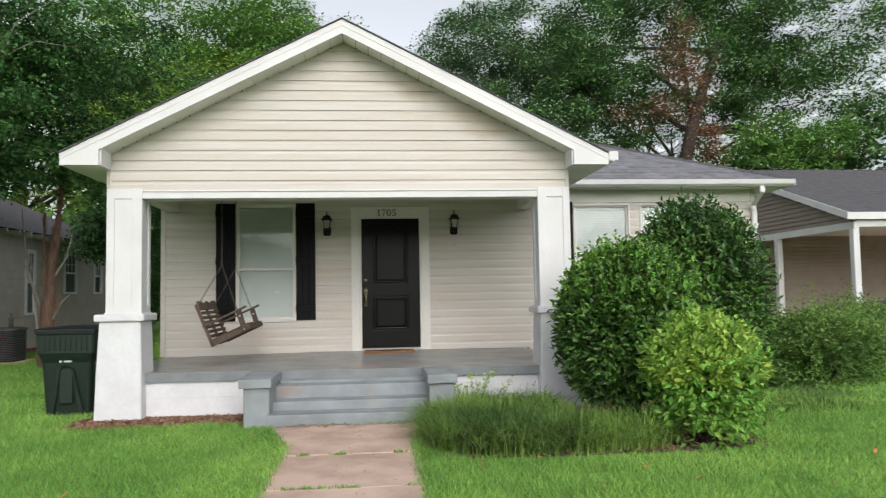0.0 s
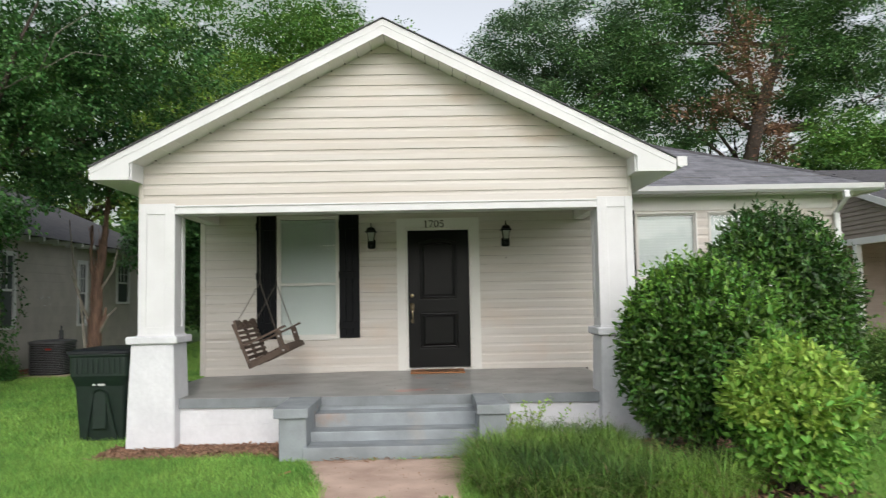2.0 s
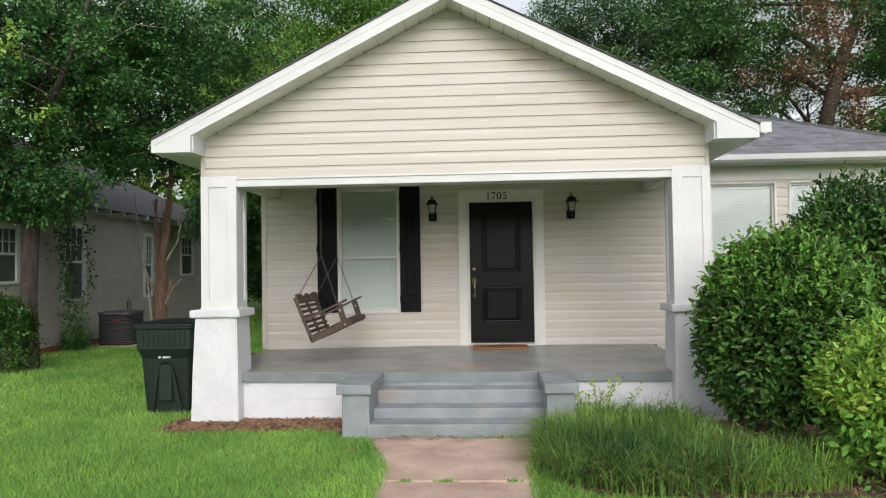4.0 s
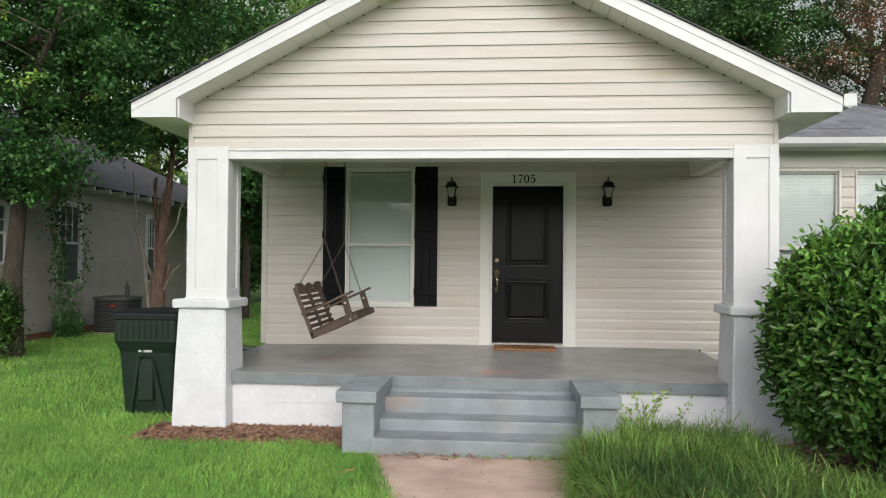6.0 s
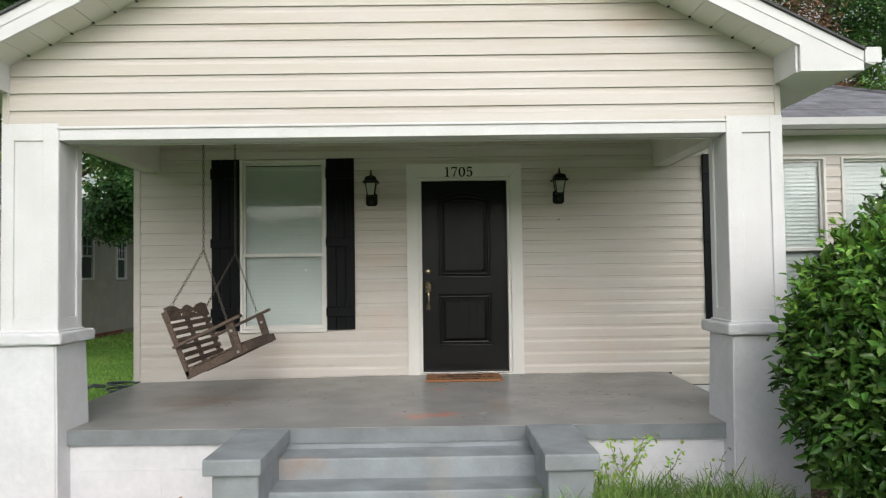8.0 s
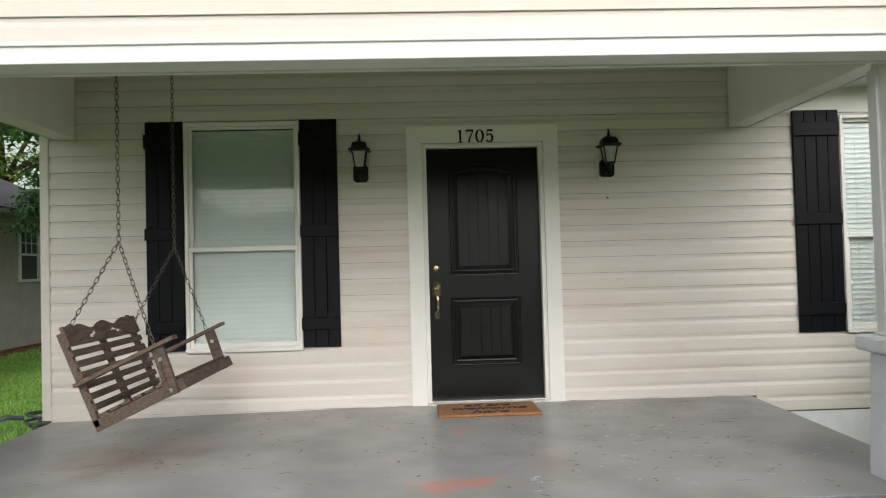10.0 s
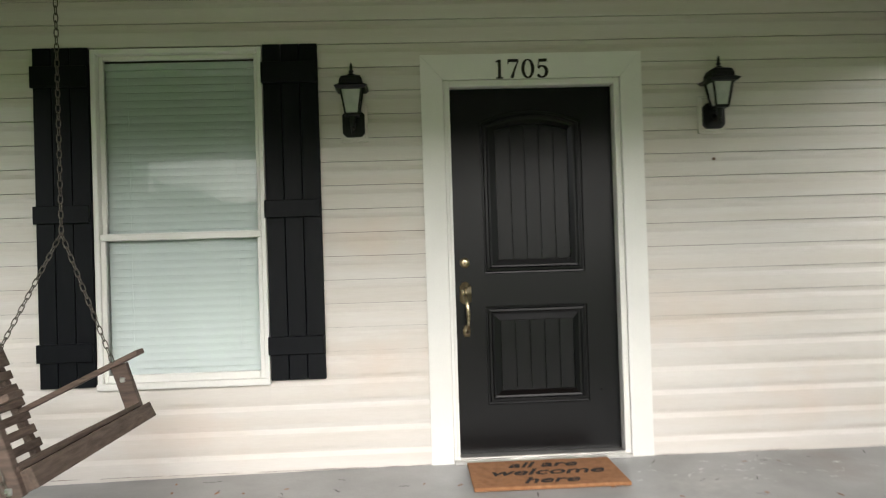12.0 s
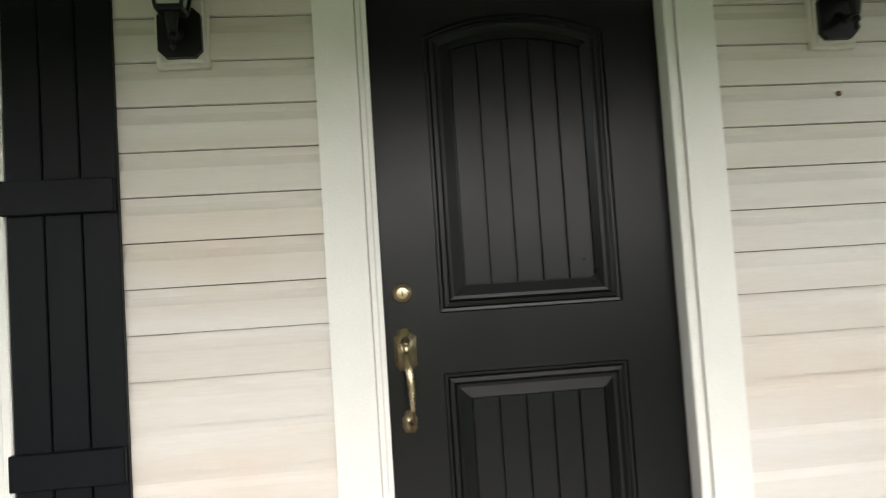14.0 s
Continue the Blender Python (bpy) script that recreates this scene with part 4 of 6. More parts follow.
for ch, cx in zip("1705", (-0.177, -0.101, -0.020, 0.060)):
    bm = bmesh.new()
    if ch == "1":
        stroke(bm, [(cx, NZ + 0.003, 0.0065), (cx, NZ + NH, 0.0065)])
        stroke(bm, [(cx - 0.021, NZ + 0.0025, 0.0025), (cx + 0.021, NZ + 0.0025, 0.0025)])
        stroke(bm, [(cx - 0.022, NZ + NH - 0.014, 0.0022), (cx - 0.003, NZ + NH - 0.004, 0.0045)])
    elif ch == "7":
        stroke(bm, [(cx - 0.030, NZ + NH - 0.006, 0.006), (cx + 0.030, NZ + NH - 0.006, 0.006)])
        stroke(bm, [(cx - 0.0285, NZ + NH - 0.026, 0.0018), (cx - 0.0285, NZ + NH - 0.012, 0.003)])
        stroke(bm, [(cx + 0.028, NZ + NH - 0.010, 0.003), (cx + 0.006, NZ + 0.045, 0.0045), (cx - 0.008, NZ + 0.001, 0.0075)])
    elif ch == "0":
        stroke(bm, arc(cx, NZ + NH / 2, 0.027, NH / 2 - 0.002, 0, 346, 25, 0.0075, 0.0025), close=True)
    else:
        stroke(bm, [(cx - 0.022, NZ + 0.056, 0.0025), (cx - 0.018, NZ + NH - 0.008, 0.0025)])
        stroke(bm, [(cx - 0.019, NZ + NH - 0.0065, 0.0065), (cx + 0.027, NZ + NH - 0.0065, 0.0065)])
        stroke(bm, arc(cx - 0.002, NZ + 0.034, 0.026, 0.031, 140, -150, 22, 0.0075, 0.0028))
    part("digit", bm, INK, num)

# ---- lanterns ----


def lantern(x):
    L = thing("wall_lantern", (x, -0.02, 1.86), "black metal carriage lantern with frosted glass on a square mounting block", "wall lamp", "porch lanterns")
    part("mounting_block", B((x - 0.075, x + 0.075, -0.026, 0.0, 1.778, 1.985), (x - 0.063, x + 0.063, -0.036, -0.026, 1.79, 1.973), bevel=0.004), SIDING, L)
    bm = bmesh.new()
    prism(bm, [(x - 0.04, -0.036, 1.80), (x + 0.04, -0.036, 1.80), (x + 0.06, -0.036, 1.82), (x + 0.06, -0.036, 1.92), (x + 0.04, -0.036, 1.94), (x - 0.04, -0.036, 1.94), (x - 0.06, -0.036, 1.92), (x - 0.06, -0.036, 1.82)], (0, -0.022, 0))
    part("back_plate", bm, BLACKM, L)
    yc = -0.135
    bm = bmesh.new()
    tube(bm, [(x, -0.055, 1.87), (x, -0.09, 1.845), (x, yc, 1.85), (x, yc, 1.905)], [0.014, 0.013, 0.014, 0.022], n=8)
    lathe(bm, [(0.002, -0.045), (0.009, -0.035), (0.006, -0.02), (0.014, -0.012), (0.012, 0.0)], 10, (x, yc, 1.84))
    part("arm", bm, BLACKM, L)
    zb, zt, rb_, rt = 1.905, 2.045, 0.034, 0.056
    part("base_ring", B((x - 0.038, x + 0.038, yc - 0.038, yc + 0.038, 1.895, 1.91), bevel=0.004), BLACKM, L)
    for sx, sy in ((-1, -1), (1, -1), (1, 1), (-1, 1)):
        bm = bmesh.new()
        tube(bm, [(x + sx * rb_, yc + sy * rb_, zb), (x + sx * rt, yc + sy * rt, zt)], [0.0065, 0.0065], n=4)
        part("bar", bm, BLACKM, L)
    bm = bmesh.new()
    q = 0.005
    loft(bm, [[(x - r, yc - r, z), (x + r, yc - r, z), (x + r, yc + r, z), (x - r, yc + r, z)] for r, z in ((rb_ - q, zb + 0.002), (rt - q, zt - 0.002))])
    part("lamp_glass", bm, LAMPGLASS, L)
    bm = bmesh.new()
    loft(bm, [[(x - r, yc - r, z), (x + r, yc - r, z), (x + r, yc + r, z), (x - r, yc + r, z)] for r, z in ((0.074, 2.032), (0.086, 2.046), (0.062, 2.060), (0.060, 2.080), (0.050, 2.102), (0.022, 2.112))])
    part("hood", bm, BLACKM, L)
    bm = bmesh.new()
    lathe(bm, [(0.022, 0.0), (0.020, 0.008), (0.008, 0.014), (0.014, 0.024), (0.007, 0.034), (0.009, 0.048), (0.002, 0.070)], 10, (x, yc, 2.112))
    part("finial", bm, BLACKM, L)
    return L


lantern(-0.984)
lantern(1.005)

nail = thing("wall_plug", (1.012, -0.02, 1.636), "small brown screw plug in the siding", "screw")
bm = bmesh.new()
loft(bm, [[(1.012 + r * math.cos(w), y, 1.636 + r * math.sin(w)) for w in [2 * math.pi * k / 10 for k in range(10)]] for r, y in ((0.009, -0.012), (0.009, -0.018), (0.006, -0.021))])
part("head", bm, REDBARK, nail)

# ---- doormat ----
dm = thing("doormat", (-0.04, -0.26, 0.0), "brown coir doormat with black script before the door", "doormat")
part("mat_pad", B((-0.425, 0.345, -0.50, -0.055, -0.006, 0.014), bevel=0.004), COIR, dm)
for body, y, s_ in (("all are", -0.19, 0.13), ("welcome", -0.32, 0.14), ("here", -0.455, 0.13)):
    text_mesh("lettering", body, s_, 0.001, pose(-0.04, y, 0.015), INK, dm, bold=0.002, shear=0.35, width=1.15)

# ---- porch swing ----
swing = thing("porch_swing", (-2.3, -1.14, 0.25), "weathered brown slatted wooden porch swing hanging tilted on chains", "porch swing")
Q0, Q1 = Vector((-2.39, 0, 0.25)), Vector((-1.905, 0, 0.475))
sd = (Q1 - Q0).normalized()
sn = Vector((-sd.z, 0, sd.x))
bd = Vector((-0.235, 0, 0.585)).normalized()
bn = Vector((bd.z, 0, -bd.x))
YN, YF = -1.66, -0.62


def stick(name, p, d, n, L, w, t, y0, y1, parent=swing, material=OLDWOODY, bev=0.003, label=""):
    """A board: from p along d for L, t thick along n, across from y0 to y1."""
    bm = bmesh.new()
    a, b, e, f = p, p + d * L, p + d * L + n * t, p + n * t
    prism(bm, [(v.x, y0, v.z) for v in (a, b, e, f)], (0, y1 - y0, 0))
    if bev:
        bmesh.ops.bevel(bm, geom=list(bm.edges), offset=bev, segments=1, affect="EDGES")
    return part(name, bm, material, parent, label)


# seat rails and slats
for y in (YN, -1.16, YF - 0.035):
    stick("seat_rail", Q0 - sn * 0.03 - sd * 0.02, sd, sn, 0.54, 0, 0.07, y, y + 0.035)
for i in range(7):
    stick("seat_slat", Q0 + sn * 0.042 + sd * (0.03 + i * 0.071), sd, sn, 0.055, 0, 0.018, YN - 0.01, YF + 0.01)
stick("front_rail", Q0 - sn * 0.03 + sd * 0.522, sd, sn, 0.022, 0, 0.07, YN - 0.01, YF + 0.01)
# back posts, slats and scalloped crest
for y in (YN, -1.17, YF - 0.04):
    stick("back_post", Q0 + bd * -0.005 - bn * 0.02, bd, bn, 0.575, 0, 0.035, y, y + 0.04)
for i in range(6):
    stick("back_slat", Q0 + bn * 0.016 + bd * (0.085 + i * 0.066), bd, bn, 0.040, 0, 0.016, YN - 0.005, YF + 0.005)
bm = bmesh.new()
N = 40
low, high = [], []
for i in range(N + 1):
    f = i / N
    y = YN - 0.01 + (YF - YN + 0.02) * f
    g = abs(f - 0.5) * 2
    h = 0.585 + 0.018 * math.cos(g * math.pi * 3.2) + (0.030 if g > 0.75 else 0)
    lo = Q0 + bd * 0.478 + bn * 0.016
    hi = Q0 + bd * h + bn * 0.016
    low.append((lo.x, y, lo.z))
    high.append((hi.x, y, hi.z))
for i in range(N):
    f = (i + 0.5) / N
    g = abs(f - 0.5) * 2
    quads = [(low[i], low[i + 1], high[i + 1], high[i])]
    if 0.16 < g < 0.48:
        u = (g - 0.16) / 0.32
        c0 = 0.528 + 0.012 * math.sin(u * math.pi * 2)
        hh = 0.014 * math.sin(u * math.pi) + 0.002
        p0, p1 = Vector(low[i]), Vector(low[i + 1])
        m0 = [(p0 + bd * (c0 - 0.478 - hh)), (p1 + bd * (c0 - 0.478 - hh))]
        m1 = [(p0 + bd * (c0 - 0.478 + hh)), (p1 + bd * (c0 - 0.478 + hh))]
        quads = [(p0, p1, m0[1], m0[0]), (m1[0], m1[1], high[i + 1], high[i])]
    for q in quads:
        prism(bm, q, bn * 0.02)
part("crest_rail", bm, OLDWOODY, swing, "scalloped crest rail with two cut-outs")
# arms and their front posts
A0, A1 = Vector((-2.50, 0, 0.475)), Vector((-1.945, 0, 0.735))
ad = (A1 - A0).normalized()
an = Vector((-ad.z, 0, ad.x))
for y0, y1 in ((-1.715, -1.625), (-0.655, -0.565)):
    stick("arm", A0, ad, an, (A1 - A0).length, 0, 0.024, y0, y1, material=OLDWOOD)
    top = A0 + ad * 0.50
    bot = Q0 + sd * 0.46 - sn * 0.03
    d = (top - bot).normalized()
    n = Vector((d.z, 0, -d.x))
    p = stick("arm_post", bot - n * 0.035, d, n, (top - bot).length, 0, 0.07, (y0 + y1) / 2 - 0.018, (y0 + y1) / 2 + 0.018, material=OLDWOOD)
    for q in (bot + d * 0.03, top - d * 0.07):
        part("bolt_head", B((q.x - 0.012, q.x + 0.012, (y0 + y1) / 2 - 0.026, (y0 + y1) / 2 - 0.018, q.z - 0.012, q.z + 0.012), bevel=0.004), SILVER, p)

# chain link
bm = bmesh.new()
n1, n2 = 12, 5
rings = []
for i in range(n1):
    w = 2 * math.pi * i / n1
    cx, cz = 0.0095 * math.cos(w), 0.0115 * math.sin(w) + (0.009 if math.sin(w) > 0.01 else (-0.009 if math.sin(w) < -0.01 else 0))
    out = Vector((math.cos(w), 0, math.sin(w)))
    rings.append([Vector((cx, 0, cz)) + (out * math.cos(2 * math.pi * j / n2) + Vector((0, 1, 0)) * math.sin(2 * math.pi * j / n2)) * 0.0028 for j in range(n2)])
loft(bm, rings + [rings[0]], caps=False)
bmesh.ops.remove_doubles(bm, verts=bm.verts, dist=0.0001)
link_me = bpy.data.meshes.new("link")
bmesh.ops.recalc_face_normals(bm, faces=bm.faces)
bm.to_mesh(link_me)
bm.free()
link_me.materials.append(CHAIN)
link_me.shade_smooth()


def chain(p, q):
    p, q = Vector(p), Vector(q)
    d = q - p
    n = max(2, round(d.length / 0.034))
    rot = d.to_track_quat("Z", "Y").to_matrix().to_4x4()
    first = shared("chain", link_me, swing, m=Matrix.Translation(p.lerp(q, 0.5 / n)) @ rot)
    for i in range(1, n):
        shared("link", link_me, first, m=Matrix.Translation(p.lerp(q, (i + 0.5) / n)) @ rot @ pose(0, 0, 0, 0, 0, 90 * (i % 2)))


for y, ya, yb in ((-1.64, -1.66, -1.70), (-0.66, -0.64, -0.60)):
    knot = (-2.268, y, 1.295)
    chain((-2.268, y, 2.70), knot)
    bt = Q0 + bd * 0.52
    chain(knot, (bt.x, ya, bt.z + 0.01))
    fb = (Q0 + sd * 0.46) if y < -1 else (A0 + ad * 0.50 + an * 0.02)
    chain(knot, (fb.x, yb if y < -1 else y, fb.z))
    bm = bmesh.new()
    lathe(bm, [(0.02, -0.02), (0.02, -0.012), (0.008, -0.01), (0.006, 0.0)], 10, (-2.268, y, 2.734))
    part("ceiling_hook", bm, CHAIN, swing)

# ---- plants ----


def unit(v):
    return v / np.linalg.norm(v, axis=1, keepdims=True)


def leaf_quads(c, d, up, L, W, fold=0.25):
    """Folded diamond leaves: base c, along d, facing up."""
    s_ = unit(np.cross(d, up))
    n = unit(np.cross(s_, d))
    L, W = L[:, None], W[:, None]
    mid = c + d * L * 0.45
    vs = np.stack([c, mid + s_ * W + n * W * fold, c + d * L, mid - s_ * W + n * W * fold], 1).reshape(-1, 3)
    return vs, np.arange(len(vs)).reshape(-1, 4)


def oval_leaves(c, d, up, L, W, fold=0.35, curl=0.16):
    """Pointed oval leaves, folded along the midrib and bent down towards the tip."""
    s_ = unit(np.cross(d, up))
    n = unit(np.cross(s_, d))
    L, W = L[:, None], W[:, None]
    a, b = c + d * L * 0.34, c + d * L * 0.70 - n * L * curl * 0.4
    tip = c + d * L - n * L * curl
    vs = np.stack([c, a + s_ * W + n * W * fold, b + s_ * W * 0.72 + n * W * fold * 0.7, tip, b - s_ * W * 0.72 + n * W * fold * 0.7, a - s_ * W + n * W * fold], 1)
    m_ = len(c)
    i = np.arange(m_)[:, None] * 6
    fs = np.concatenate([i + np.array([[0, 1, 2, 3]]), i + np.array([[0, 3, 4, 5]])])
    return vs.reshape(-1, 3), fs


def crown_leaves(r, blobs, clumps, per, size, spread, shell=0.55, droop=0.25):
    """Leaves in uneven clumps over a few lobes; returns leaf arrays and the clump centres."""
    blobs = np.array(blobs, float)
    vol = blobs[:, 3] * blobs[:, 4] * blobs[:, 5]
    pick = r.choice(len(blobs), clumps, p=vol / vol.sum())
    b = blobs[pick]
    u = unit(r.normal(size=(clumps, 3)))
    rad = r.uniform(shell ** 2, 1, clumps) ** 0.5 * r.uniform(0.85, 1.12, clumps)
    cc = b[:, :3] + u * rad[:, None] * b[:, 3:]
    sz = r.uniform(0.5, 1.5, clumps) * spread
    cnt = np.maximum(3, (per * (sz / spread) ** 1.5)).astype(int)
    idx = np.repeat(np.arange(clumps), cnt)
    n = len(idx)
    off = unit(r.normal(size=(n, 3))) * (1.6 * r.random(n) ** 0.6)[:, None] * np.array([1.05, 1.05, 0.5]) * sz[idx][:, None]
    c = cc[idx] + off
    d = unit(r.normal(size=(n, 3)) * np.array([0.8, 0.8, 0.4]) + unit(off + 1e-6) * 0.6 + np.array([0, 0, -droop]))
    up = unit(r.normal(size=(n, 3)) * 0.4 + np.array([0, -0.25, 1.0]))
    s_ = size * r.uniform(0.6, 1.35, n)
    s_ *= 1.12
    return leaf_quads(c, d, up, s_, s_ * r.uniform(0.24, 0.38, n)), cc


def tree(name, at, trunk_r, trunk_pts, blobs, clumps, per, size, spread, leaf, bark, label, seed, limbs=14, group="", category="tree", extra=None, droop=0.25, shell=0.55):
    r = np.random.default_rng(seed)
    pr = random.Random(seed)
    x, y = at
    g = ground_z(x, y)
    T = thing(name, (x, y, g), label, category, group)
    o = np.array([x, y, g])
    bl = [(x + a, y + b_, g + c_, d, e, f) for a, b_, c_, d, e, f in blobs]
    (vs, fs), cc = crown_leaves(r, bl, clumps, per, size, spread, shell, droop)
    shared("crown", np_mesh("crown", vs, fs, leaf), T)
    pts = [Vector((x + a, y + b_, g + c_)) for a, b_, c_ in trunk_pts]
    n = len(pts)
    bm = bmesh.new()
    tube(bm, [pts[0] - Vector((0, 0, 0.3))] + pts, [trunk_r * 1.35] + [trunk_r * (1.12 - 0.75 * i / (n - 1)) for i in range(n)], n=12, wob=0.07, rng=pr)
    part("trunk", bm, bark, T, smooth=True)
    order = r.permutation(len(cc))[:limbs]
    for k in order:
        tip = Vector(cc[k])
        f = pr.uniform(0.45, 0.95)
        i = min(n - 2, int(f * (n - 1)))
        st = pts[i].lerp(pts[i + 1], f * (n - 1) - i)
        if tip.z < st.z:
            tip.z = st.z + 0.2
        mid = st.lerp(tip, 0.5) + Vector((pr.uniform(-1, 1), pr.uniform(-1, 1), pr.uniform(-0.2, 0.8))) * (tip - st).length * 0.12
        rr_ = trunk_r * pr.uniform(0.16, 0.34)
        bm = bmesh.new()
        tube(bm, [st, mid, tip], [rr_, rr_ * 0.6, rr_ * 0.15], n=6)
        for q in range(3):
            a = mid.lerp(tip, pr.uniform(0, 0.8))
            e = a + Vector((pr.uniform(-1, 1), pr.uniform(-1, 1), pr.uniform(-0.3, 1))) * (tip - st).length * 0.25
            tube(bm, [a, e], [rr_ * 0.3, rr_ * 0.06], n=4)
        part("limb", bm, bark, T, smooth=True)
    if extra:
        for nm, blob2, cl, pe, sz, sp, lf, lab in extra:
            (vs, fs), _ = crown_leaves(r, [(x + a, y + b_, g + c_, d, e, f) for a, b_, c_, d, e, f in blob2], cl, pe, sz, sp, 0.1, droop)
            shared(nm, np_mesh(nm, vs, fs, lf), T, lab, kind="stuff" if nm == "new_growth" else "")
    return T


# big oaks behind the house
tree("oak_tree", (14.0, 23.0), 0.46, [(0, 0, 0), (-0.1, 0, 3), (0.0, -1.5, 6), (0.5, -2.5, 9.5), (1.8, -2.6, 13)],
     [(0.5, 1, 12.5, 7, 6, 4.5), (7, 0, 9.8, 4.5, 5, 4.0), (-4.5, 0, 9.5, 4.5, 5, 4.5), (4, 1, 6.5, 6, 4, 2.0), (2, 0, 16, 6, 5, 3.2), (8, 0, 14, 5, 4, 3)], 880, 270, 0.125, 0.62,
     LEAF_OAK, BARK, "large dark oak with leaning trunk and dead brown leaf patches", 11, limbs=15,
     extra=[("dead_leaves", [(-1.4, -5.5, 10.6, 1.3, 1.0, 2.6), (-2.6, -5.0, 8.8, 2.0, 1.0, 0.6), (-0.4, -5.5, 7.4, 0.9, 1.0, 1.4), (5.5, -5.2, 7.2, 0.3, 0.5, 0.8)], 72, 55, 0.12, 0.38, LEAF_DEAD, "patches of dead brown leaves"),
            ("bright_leaves", [(3.5, -5.0, 7.5, 3.0, 1.0, 1.8), (0, -5, 5.4, 2.6, 1, 1.2)], 100, 130, 0.13, 0.4, LEAF_BRIGHTOAK, "brighter green leaves")])
tree("oak_tree", (5.5, 25.0), 0.5, [(0, 0, 0), (0.3, 0, 4), (0, 0, 8), (0.3, 0, 13)],
     [(0, 0, 11, 5.5, 5, 4.6), (-3.2, 0, 8.6, 3.4, 4, 3.2), (4, 0, 8, 4, 4, 4), (1.5, 0, 14, 4.6, 4, 3)], 560, 260, 0.12, 0.58,
     LEAF_GREYOAK, BARK, "tall grey-green oak behind the roof ridge", 12, limbs=12)
# extra clumps on the near side paint sun patches in a brighter leaf colour
tree("oak_tree", (-6.5, 27.0), 0.5, [(0, 0, 0), (0.3, 0, 4), (0, 0, 8), (-0.3, 0, 13)],
     [(0, 0, 11.5, 6, 5, 4.6), (4.4, 0, 9.0, 2.6, 4, 3.6), (-5, 0, 9, 5, 4, 4.5), (-4, 0, 15.5, 7, 4, 2.5), (0.5, 0, 14.8, 4.5, 4, 2.5)], 760, 200, 0.14, 0.60,
     LEAF_BRIGHTOAK, BARK, "broad green tree behind the gable with light gaps", 13, limbs=12,
     extra=[("lit_leaves", [(-3, -4.8, 10, 4.5, 1.2, 2.6), (2, -4.6, 11, 3, 1, 2)], 150, 130, 0.13, 0.5, LEAF_LIME, "leaves with sunlight put into their yellow-green colour")])
tree("water_oak", (-14.5, 19.0), 0.4, [(0, 0, 0), (0.2, 0, 3), (0, 0, 7), (0.3, 0, 10)],
     [(0, 0, 8.5, 5, 4, 4), (4.6, -1, 7, 3.5, 3, 3), (-4, 0, 7, 4, 4, 4), (3, -1, 10.5, 4, 3, 2.6)], 700, 110, 0.12, 0.42,
     LEAF_LIME, BARK, "yellow-green broadleaf tree behind the neighbouring roof", 14, limbs=20)
# the extra clumps imitate sunlit foliage by a lighter leaf colour
tree("water_oak", (-6.2, 15.5), 0.22, [(0, 0, 0), (0.2, 0, 2), (0, 0, 4), (0.3, 0, 6)],
     [(0, 0, 5.2, 2.6, 2.2, 2.0), (-1.8, -1, 3.9, 1.8, 1.6, 1.2), (1.6, 0, 3.4, 1.6, 1.6, 1.9)], 520, 55, 0.15, 0.26,
     LEAF_MID, BARK, "leafy green tree between the two houses", 15, limbs=18,
     extra=[("lit_leaves", [(-1.2, -1.9, 4.6, 1.8, 0.5, 0.9), (1.0, -1.8, 5.2, 1.6, 0.5, 1.0)], 40, 60, 0.12, 0.26, LEAF_LIME, "leaves with sunlight put into their yellow-green colour")])
# the last two crown lobes are unseen, added only to shade the left lawn
tree("yard_tree", (-8.05, 1.5), 0.15, [(0, 0, 0), (-0.02, 0, 1.3), (0.0, 0.1, 2.6), (0.1, 0.1, 4.5), (0.3, 0.2, 6.0)],
     [(-0.6, 0.3, 3.0, 1.3, 1.2, 0.7), (0.7, -0.2, 3.3, 1.2, 1.0, 0.65), (0.7, 0.4, 4.9, 2.6, 2.2, 1.4), (-1.5, 0, 4.2, 2.0, 2.0, 1.4), (0.2, -0.3, 2.9, 1.3, 1.0, 0.5), (2.2, 1.0, 5.9, 2.6, 2.0, 1.2), (-1, 1, 6.4, 3.0, 2.4, 1.3), (-4.0, -2.5, 6.6, 3.0, 3.0, 1.4), (-4.6, -6.5, 6.8, 3.2, 3.2, 1.4)], 2300, 85, 0.070, 0.19,
     LEAF_MID, BARK, "dark-trunked yard tree with drooping leafy branches by the grey house, plus unseen lobes added as lawn shade", 16, limbs=16, droop=0.5, shell=0.2,
     extra=[("new_growth", [(0.75, -1.0, 4.25, 0.35, 0.3, 0.4), (0.2, -1.2, 5.4, 0.6, 0.3, 0.4)], 10, 24, 0.10, 0.13, LEAF_LIGHT, "bright young leaves on the outer twigs")])
yt = [ob for ob in WORLD if ob.name == "yard_tree"][0]
